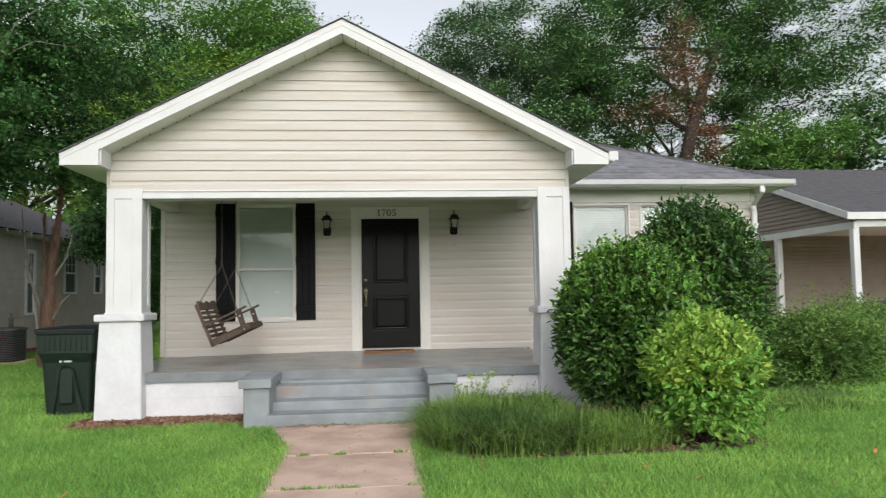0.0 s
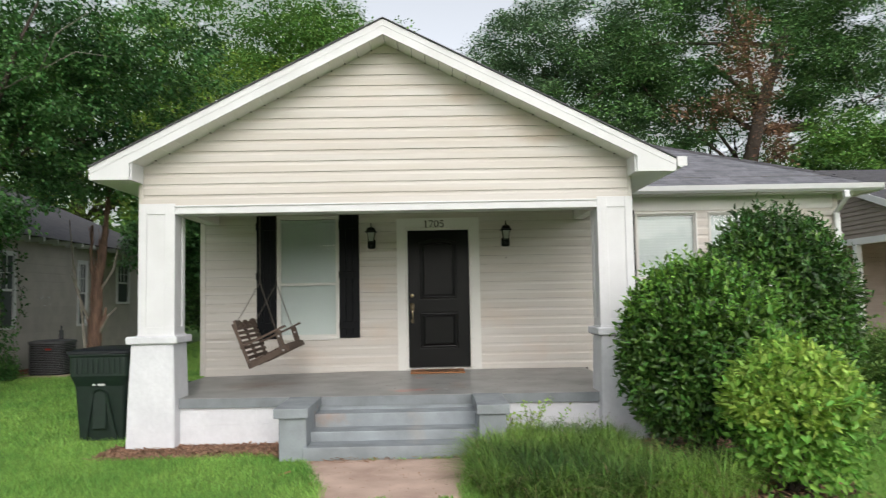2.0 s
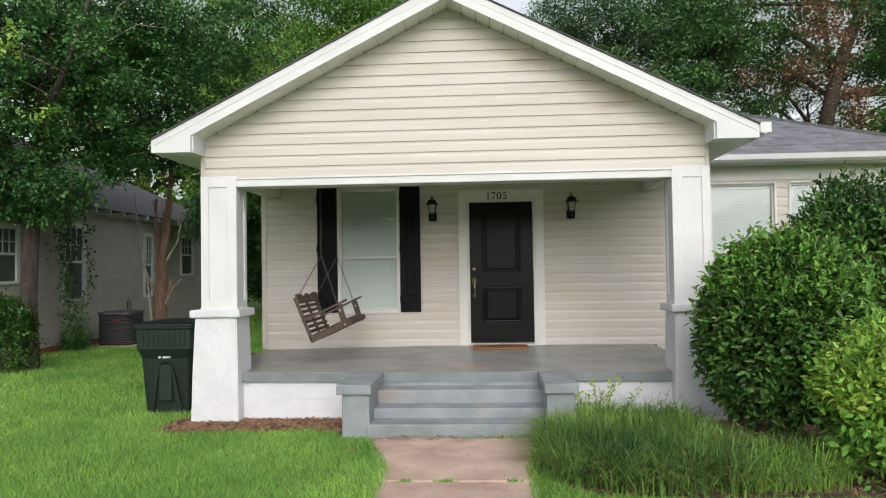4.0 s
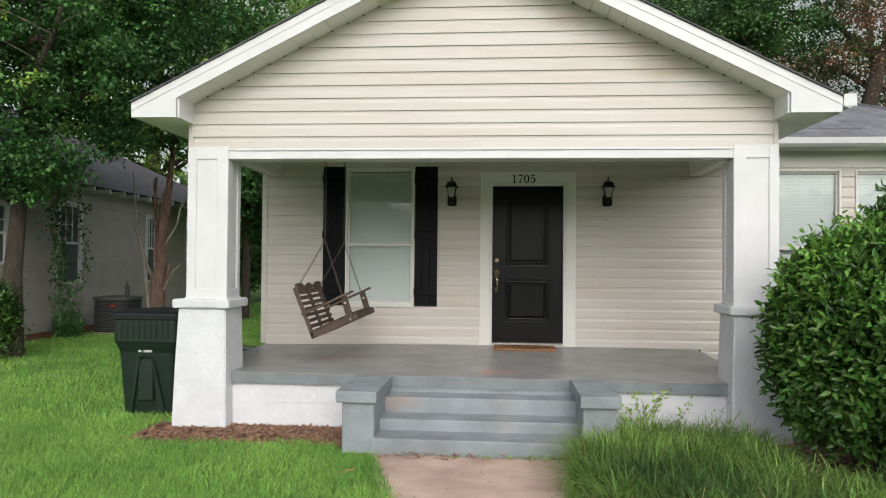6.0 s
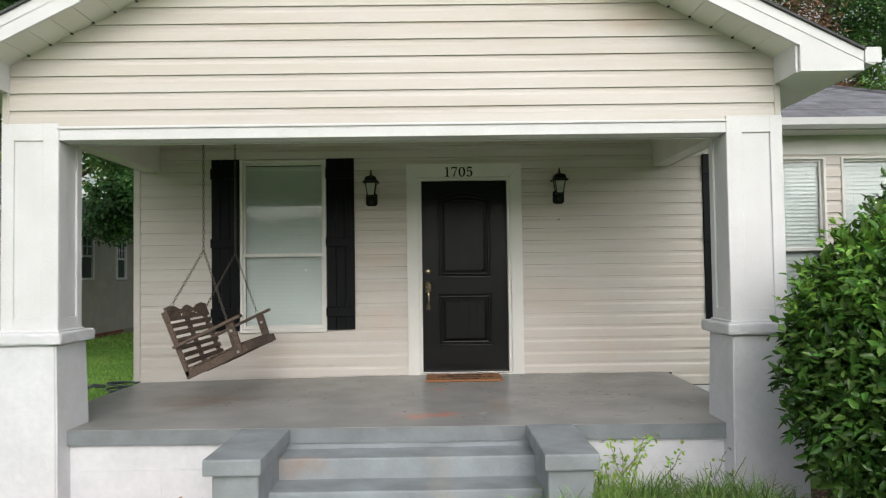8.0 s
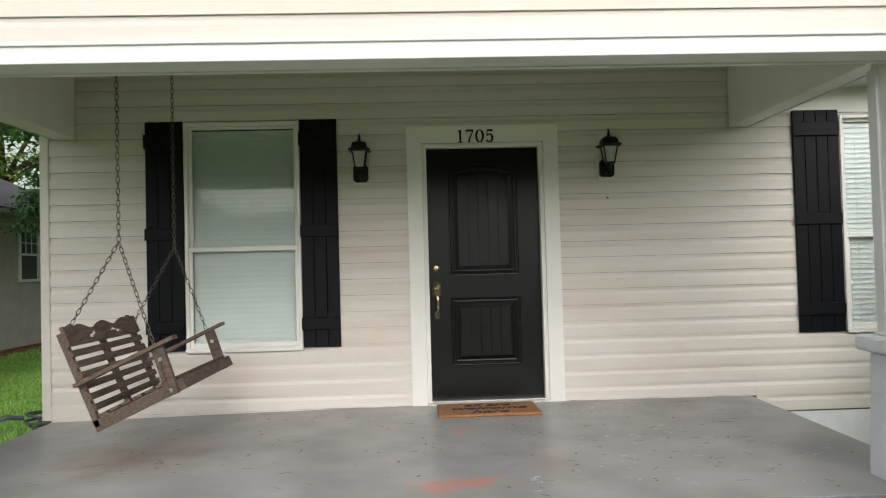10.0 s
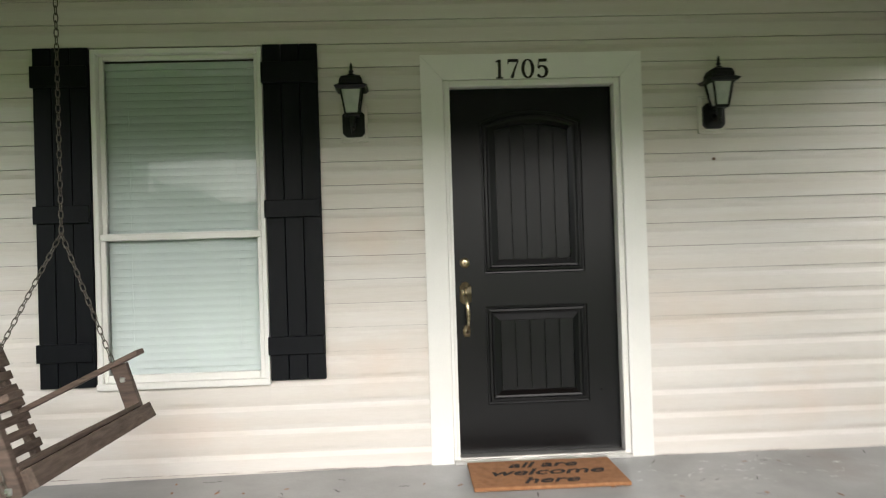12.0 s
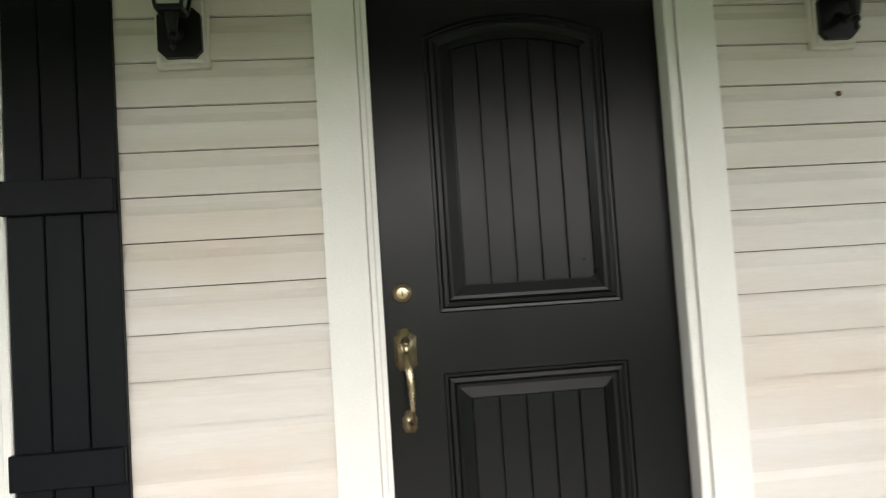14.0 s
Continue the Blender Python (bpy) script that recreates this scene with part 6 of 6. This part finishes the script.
loft(bm, [rrect(CX, CY + 0.02, 0.268, 0.278, -0.545), rrect(CX, CY + 0.01, 0.30, 0.33, 0.10), rrect(CX, CY, 0.315, 0.345, 0.16), rrect(CX, CY, 0.345, 0.365, 0.22, 0.06), rrect(CX, CY, 0.352, 0.372, 0.44, 0.06), rrect(CX, CY, 0.365, 0.385, 0.46, 0.06), rrect(CX, CY, 0.365, 0.385, 0.475, 0.06)])
part("body", bm, BINGREEN, bn_, smooth=False)
bm = bmesh.new()
loft(bm, [rrect(CX, CY, 0.362, 0.382, 0.476, 0.06), rrect(CX, CY, 0.375, 0.395, 0.482, 0.06), rrect(CX, CY, 0.375, 0.395, 0.512, 0.06), rrect(CX, CY, 0.33, 0.35, 0.528, 0.06), rrect(CX, CY, 0.15, 0.2, 0.545, 0.06)])
part("lid", bm, BINLID, bn_, "black lid with a raised rim")
for k in range(9):
    x = CX - 0.25 + k * 0.0625
    part("rib", B((x - 0.012, x + 0.012, CY - 0.382, CY - 0.36, 0.25, 0.43), bevel=0.006), BINGREEN, bn_)
bm = bmesh.new()
arch = []
for k in range(13):
    a = math.pi * k / 12
    arch.append((CX + 0.105 * math.cos(a), 0.0, -0.02 + 0.09 * math.sin(a)))
yf = CY - 0.335
outer_ = [(CX + 0.20, yf + 0.035, -0.51)] + [(p[0], yf - 0.004, p[2]) for p in arch] + [(CX - 0.20, yf + 0.035, -0.51)]
inner_ = [(CX + 0.15, yf + 0.030, -0.51)] + [(CX + (p[0] - CX) * 0.72, yf + 0.006, p[2] - 0.02) for p in arch] + [(CX - 0.15, yf + 0.030, -0.51)]
for i in range(len(outer_) - 1):
    prism(bm, (outer_[i], outer_[i + 1], inner_[i + 1], inner_[i]), (0, 0.03, 0))
part("front_moulding", bm, BINGREEN, bn_)
part("recess", B((CX - 0.08, CX + 0.08, yf + 0.014, yf + 0.03, -0.40, 0.03), bevel=0.008), BINGREEN, bn_)
for k, (a, b_) in enumerate(((-0.075, -0.055), (-0.05, -0.043), (-0.02, 0.002), (0.006, 0.024), (0.028, 0.046), (0.05, 0.068))):
    part("marking", B((CX + a, CX + b_, yf - 0.003, yf + 0.01, 0.105, 0.128)), WHITEMARK, bn_, "white stencilled marks")
for s_ in (-1, 1):
    bm = bmesh.new()
    loft(bm, [[(CX + s_ * x, CY + 0.31 + rr_ * math.cos(w), -0.45 + rr_ * math.sin(w)) for w in [2 * math.pi * k / 20 for k in range(20)]] for x, rr_ in ((0.26, 0.10), (0.265, 0.12), (0.315, 0.12), (0.32, 0.10))])
    w_ = part("wheel", bm, RUBBER, bn_)
bm = bmesh.new()
tube(bm, [(CX - 0.25, CY + 0.38, 0.44), (CX - 0.25, CY + 0.43, 0.45), (CX + 0.25, CY + 0.43, 0.45), (CX + 0.25, CY + 0.38, 0.44)], [0.014] * 4, n=8)
part("handle", bm, BINGREEN, bn_)

# ---- condenser unit ----
ax, ay = -8.35, 5.25
ag = ground_z(ax, ay) + 0.02
ac = thing("air_conditioner", (ax, ay, ag), "round-cornered grey outdoor condenser unit with a small red badge", "air conditioner")
part("pad", B((ax - 0.48, ax + 0.48, ay - 0.48, ay + 0.48, ag - 0.10, ag + 0.03), bevel=0.01), CONC, ac)
bm = bmesh.new()
loft(bm, [rrect(ax, ay, 0.38, 0.38, ag + 0.03, 0.2, 6), rrect(ax, ay, 0.38, 0.38, ag + 0.70, 0.2, 6)])
part("coil", bm, RUBBER, ac)
for k in range(17):
    z = ag + 0.06 + k * 0.037
    bm = bmesh.new()
    loft(bm, [rrect(ax, ay, 0.385, 0.385, z, 0.2, 6), rrect(ax, ay, 0.40, 0.40, z + 0.003, 0.21, 6), rrect(ax, ay, 0.40, 0.40, z + 0.013, 0.21, 6), rrect(ax, ay, 0.385, 0.385, z + 0.022, 0.2, 6)])
    part("louvre", bm, ACM, ac)
bm = bmesh.new()
loft(bm, [rrect(ax, ay, 0.41, 0.41, ag + 0.69, 0.21, 6), rrect(ax, ay, 0.41, 0.41, ag + 0.74, 0.21, 6), rrect(ax, ay, 0.33, 0.33, ag + 0.76, 0.2, 6)])
part("top_cover", bm, ACM, ac)
part("badge", B((ax + 0.05, ax + 0.17, ay - 0.425, ay - 0.408, ag + 0.56, ag + 0.60)), REDM, ac, "small red badge")
bm = bmesh.new()
tube(bm, [(ax - 0.1, ay + 0.55, ag), (ax - 0.1, ay + 0.55, ag + 1.05)], [0.02, 0.02], n=8)
tube(bm, [(ax - 0.1, ay + 0.55, ag + 0.75), (ax - 0.1, ay + 0.55, ag + 0.95)], [0.05, 0.05], n=8)
part("disconnect_pipe", bm, ACM, ac)

# ---- grey house ----
GX = -9.2
gh = thing("grey_house", (-13.5, 8.0, -0.2), "grey-taupe board-sided house with white windows and red brick base", "house")


def gflip(p):
    return (GX - p[1], p[0], p[2])


NW = ((4.39, 5.27, 0.55, 2.24), (8.05, 8.62, 0.50, 2.20), (10.37, 11.3, 1.05, 2.27), (2.2, 2.95, 0.95, 2.10), (12.6, 13.3, 1.05, 2.2))
part("wall", B((GX - 9, GX - 0.02, 1.6, 14.0, -0.35, 2.6)), TAUPE, gh)
for k in range(15):
    z0 = -0.35 + k * 0.196
    for a, b_ in ((1.6, 2.2), (2.95, 4.39), (5.27, 8.05), (8.62, 10.37), (11.3, 12.6), (13.3, 14.0)):
        bm = bmesh.new()
        prism(bm, [(GX - 0.02, a, z0), (GX + 0.014, a, z0), (GX + 0.002, a, z0 + 0.195), (GX - 0.02, a, z0 + 0.195)], (0, b_ - a, 0))
        part("siding_board", bm, TAUPE, gh)
    for a, b_, w0, w1 in NW:
        for s0, s1 in ((z0, min(z0 + 0.195, w0)), (max(z0, w1), z0 + 0.195)):
            if s1 - s0 > 0.02:
                bm = bmesh.new()
                prism(bm, [(GX - 0.02, a, s0), (GX + 0.012, a, s0), (GX + 0.002, a, s1), (GX - 0.02, a, s1)], (0, b_ - a, 0))
                part("siding_board", bm, TAUPE, gh)
for a, b_, w0, w1 in NW:
    w = part("window", B((GX - 0.02, GX + 0.035, a, a + 0.10, w0, w1), (GX - 0.02, GX + 0.035, b_ - 0.10, b_, w0, w1), (GX - 0.02, GX + 0.035, a + 0.10, b_ - 0.10, w1 - 0.10, w1), (GX - 0.02, GX + 0.05, a + 0.1, b_ - 0.1, w0, w0 + 0.06), bevel=0.004), TRIM, gh)
    zm = (w0 + w1) / 2
    part("pane", B((GX - 0.016, GX - 0.010, a + 0.1, b_ - 0.1, w0 + 0.06, w1 - 0.1)), DARKGLASS, w)
    part("sash_rail", B((GX - 0.010, GX + 0.015, a + 0.10, b_ - 0.10, zm - 0.025, zm + 0.025)), TRIM, w)
    for q in (1, 2):
        yq = a + 0.1 + (b_ - a - 0.2) * q / 3
        part("muntin", B((GX - 0.010, GX + 0.006, yq - 0.009, yq + 0.009, zm + 0.025, w1 - 0.10)), TRIM, w)
    zq = (zm + w1 - 0.1) / 2
    part("muntin", B((GX - 0.009, GX + 0.005, a + 0.10, b_ - 0.10, zq - 0.009, zq + 0.009)), TRIM, w)
part("bare_patch", B(*[(GX + 0.002, GX + 0.018, y_ - w_, y_ + w_, z_ - h_, z_ + h_) for y_, z_, w_, h_ in ((6.31, 1.22, 0.035, 0.02), (6.40, 1.25, 0.02, 0.03), (6.48, 1.05, 0.03, 0.016), (6.66, 1.24, 0.045, 0.018), (6.72, 1.08, 0.02, 0.014))]), WHITEMARK, gh, "small white bare patches on the taupe wall", kind="stuff")
GL, GR2, GF, GB, GZ = GX - 9.6, GX + 0.45, -0.2, 14.5, 2.58
bm = bmesh.new()
hw = (GR2 - GL) / 2
xm = (GL + GR2) / 2
gp = 0.52
c = [Vector(p) for p in ((GL, GF, GZ), (GR2, GF, GZ), (GR2, GB, GZ), (GL, GB, GZ))]
ra_, rb_2 = Vector((xm, GF + hw, GZ + hw * gp)), Vector((xm, GB - hw, GZ + hw * gp))
for f in ((c[0], c[1], ra_), (c[1], c[2], rb_2, ra_), (c[2], c[3], rb_2), (c[3], c[0], ra_, rb_2), (c[0], c[3], c[2], c[1])):
    poly(bm, f)
bmesh.ops.remove_doubles(bm, verts=bm.verts, dist=0.001)
roof = part("roof", bm, ROOFDK, gh)
y = 0.1
while y < 14.3:
    part("rafter_tail", B((GX + 0.0, GX + 0.44, y, y + 0.05, GZ - 0.10, GZ - 0.005), bevel=0.004), TRIM, gh)
    y += 0.61
part("brick_base", B((GX - 9, GX - 0.01, 1.6, 14.0, -0.7, -0.35)), MORTAR, gh)
for row in range(4):
    y = 2.0 - 0.105 * (row % 2)
    while y < 13.0:
        z = -0.35 - 0.075 * (row + 1)
        part("brick", B((GX - 0.01, GX + 0.006, y, y + 0.20, z, z + 0.064)), BRICK, gh)
        y += 0.21
for k, (px_, py_) in enumerate(((-8.95, 1.15),)):
    pier = part("porch_pier", B((px_ - 0.22, px_ + 0.22, py_ - 0.22, py_ + 0.22, -0.6, 0.02)), BRICK, gh)
    part("pier_cap", B((px_ - 0.26, px_ + 0.26, py_ - 0.26, py_ + 0.26, 0.02, 0.10), bevel=0.01), CONC, gh)
bed("wall_bed", -9.15, -8.55, 2.2, 4.6, "bare soil strip along the grey house")

# ---- tan house ----
th = thing("tan_house", (14.0, 8.0, -0.2), "tan vinyl-sided house with a white-posted porch and grey roof", "house")
TX, TY0, TYR, TZ = 10.55, 3.95, 9.4, 2.47
tp = 0.34
bm = bmesh.new()
prism(bm, [(TX - 0.25, TY0 - 0.1, TZ), (TX - 0.25, TYR, TZ + tp * (TYR - TY0 + 0.1)), (TX - 0.25, 2 * TYR - TY0, TZ), (TX - 0.25, 2 * TYR - TY0, TZ + 0.06), (TX - 0.25, TYR, TZ + 0.07 + tp * (TYR - TY0 + 0.1)), (TX - 0.25, TY0 - 0.1, TZ + 0.07)], (14, 0, 0))
part("roof", bm, ROOFDK, th)
bm = bmesh.new()
prism(bm, [(TX - 0.28, TY0 - 0.12, TZ - 0.10), (TX - 0.28, TYR, TZ - 0.10 + tp * (TYR - TY0)), (TX - 0.28, TYR, TZ + 0.065 + tp * (TYR - TY0)), (TX - 0.28, TY0 - 0.12, TZ + 0.065)], (0.03, 0, 0))
part("rake_board", bm, TRIM, th)
part("fascia", B((TX - 0.25, TX + 12, TY0 - 0.13, TY0 - 0.10, TZ - 0.10, TZ + 0.06), bevel=0.003), TRIM, th)
part("beam", B((TX - 0.06, TX + 0.06, TY0, 11.5, TZ - 0.30, TZ - 0.14), (TX, TX + 12, TY0, TY0 + 0.12, TZ - 0.26, TZ - 0.10), bevel=0.004), TRIM, th)
k = 0
z0 = TZ - 0.14
while z0 < TZ + tp * 8:
    ya = TY0 + 0.06 + max(0, (z0 + 0.115 - TZ + 0.05) / tp)
    if ya < TYR - 0.2:
        bm = bmesh.new()
        prism(bm, [(TX + 0.01, ya, z0), (TX - 0.034, ya, z0), (TX - 0.004, ya, z0 + 0.112), (TX + 0.01, ya, z0 + 0.115)], (0, TYR - ya, 0))
        part("siding_board", bm, TAUPE2, th)
    z0 += 0.115
for y in (4.04, 7.2):
    part("post", B((TX - 0.075, TX + 0.075, y - 0.075, y + 0.075, -0.4, TZ - 0.30), bevel=0.008), TRIM, th)
part("porch_floor", B((TX - 0.2, TX + 12, TY0, 8.8, -0.6, -0.15)), CONC, th)
z0 = -0.15
while z0 < 2.5:
    bm = bmesh.new()
    prism(bm, [(TX + 0.5, 8.81, z0), (TX + 0.5, 8.772, z0), (TX + 0.5, 8.80, z0 + 0.112), (TX + 0.5, 8.81, z0 + 0.115)], (10, 0, 0))
    part("siding_board", bm, TAUPE2, th)
    z0 += 0.115
part("wall", B((TX + 0.5, TX + 11, 8.81, 9.0, -0.5, 2.5), (TX + 0.5, TX + 0.6, 9.0, 18, -0.5, 2.5)), TAUPE2, th)
part("porch_ceiling", B((TX, TX + 12, TY0 + 0.12, 8.8, 2.36, 2.40)), SOFFIT, th)
wd = part("window", B((TX + 0.48, TX + 0.5, 9.3, 9.4, 0.6, 1.9), (TX + 0.48, TX + 0.5, 10.1, 10.2, 0.6, 1.9), (TX + 0.48, TX + 0.5, 9.4, 10.1, 1.8, 1.9), (TX + 0.48, TX + 0.5, 9.4, 10.1, 0.6, 0.68)), TRIM, th)
part("pane", B((TX + 0.49, TX + 0.498, 9.4, 10.1, 0.68, 1.8)), DARKGLASS, wd)


# ---- small things on the porch ----


def scraps(name, items, material, label, cat):
    """Thin slivers lying on the sloping porch floor."""
    vs = []
    for x, y, L, W, a in items:
        z = y * 0.0183 + 0.0035
        d, s_ = Vector((math.cos(a), math.sin(a), 0.02)) * L, Vector((-math.sin(a), math.cos(a), 0)) * W
        c = Vector((x, y, z))
        vs += [c - d - s_ * 0.4, c + d - s_, c + d * 0.7 + s_, c - d * 0.8 + s_]
    ob = new(name, np_mesh(name, np.array([tuple(v) for v in vs]), np.arange(len(vs)).reshape(-1, 4), material))
    WORLD[ob] = Matrix()
    return tagged(ob, label, cat, kind="stuff")


pr = random.Random(81)
scraps("twigs", [(pr.uniform(-2.8, 2.0), pr.uniform(-2.35, -0.1), pr.uniform(0.01, 0.05), pr.uniform(0.0018, 0.0035), pr.gauss(0, 0.7)) for _ in range(120)], INK, "dark twigs and pine needles scattered on the porch floor", "twigs")
scraps("leaf_crumbs", [(pr.uniform(-2.8, 2.0), pr.uniform(-2.35, -0.1), pr.uniform(0.008, 0.02), pr.uniform(0.005, 0.010), pr.uniform(0, 3)) for _ in range(75)], LITTER, "small brown leaf crumbs on the porch floor", "fallen leaves")
chipx = [(pr.gauss(0.95, 0.35), pr.gauss(-0.3, 0.1), pr.uniform(0.006, 0.03), pr.uniform(0.002, 0.005), pr.gauss(0, 0.5)) for _ in range(40)]
chipx += [(pr.uniform(0.0, 1.9), pr.uniform(-2.3, -0.9), pr.uniform(0.004, 0.028), pr.uniform(0.002, 0.006), pr.gauss(0, 0.5)) for _ in range(60)]
chipx += [(0.05 + pr.gauss(0, 0.05), -2.0 + pr.gauss(0, 0.04), 0.02, 0.005, 0.3) for _ in range(5)]
scraps("paint_chips", chipx, WHITEMARK, "white flecks where paint is chipped off the grey porch floor", "paint chips")
scraps("wall_dirt", [(pr.uniform(-3.4, 2.1), -0.022, pr.uniform(0.02, 0.09), 0.003, 0) for _ in range(60)], SOIL, "dark dirt in the joint between the floor and the wall", "dirt")

# coiled hose beside the porch
hx, hy = -4.42, 2.1
hose = thing("garden_hose", (hx, hy, ground_z(hx, hy)), "dark grey garden hose lying in loose coils by the porch", "garden hose")
hm = mat("dark_grey_hose", (0.06, 0.07, 0.08), rough=0.5, scale=20)
pr = random.Random(91)
bm = bmesh.new()
pts = []
for i in range(110):
    w = i * 0.32
    rr_ = 0.26 + 0.05 * math.sin(i * 0.21)
    pts.append((hx + math.cos(w) * rr_ + 0.05 * math.sin(i * 0.05), hy + math.sin(w) * rr_ * 0.8, ground_z(hx, hy) + 0.05 + 0.0016 * i + 0.05 * max(0, math.sin(w * 0.5))))
tube(bm, pts, [0.013] * len(pts), n=7)
part("tube", bm, hm, hose, smooth=True)
bm = bmesh.new()
tube(bm, [(hx - 0.30, hy - 0.1, -0.36), (hx - 0.42, hy - 0.2, -0.33), (hx - 0.50, hy - 0.22, -0.36)], [0.022, 0.026, 0.018], n=8)
part("nozzle", bm, hm, hose)
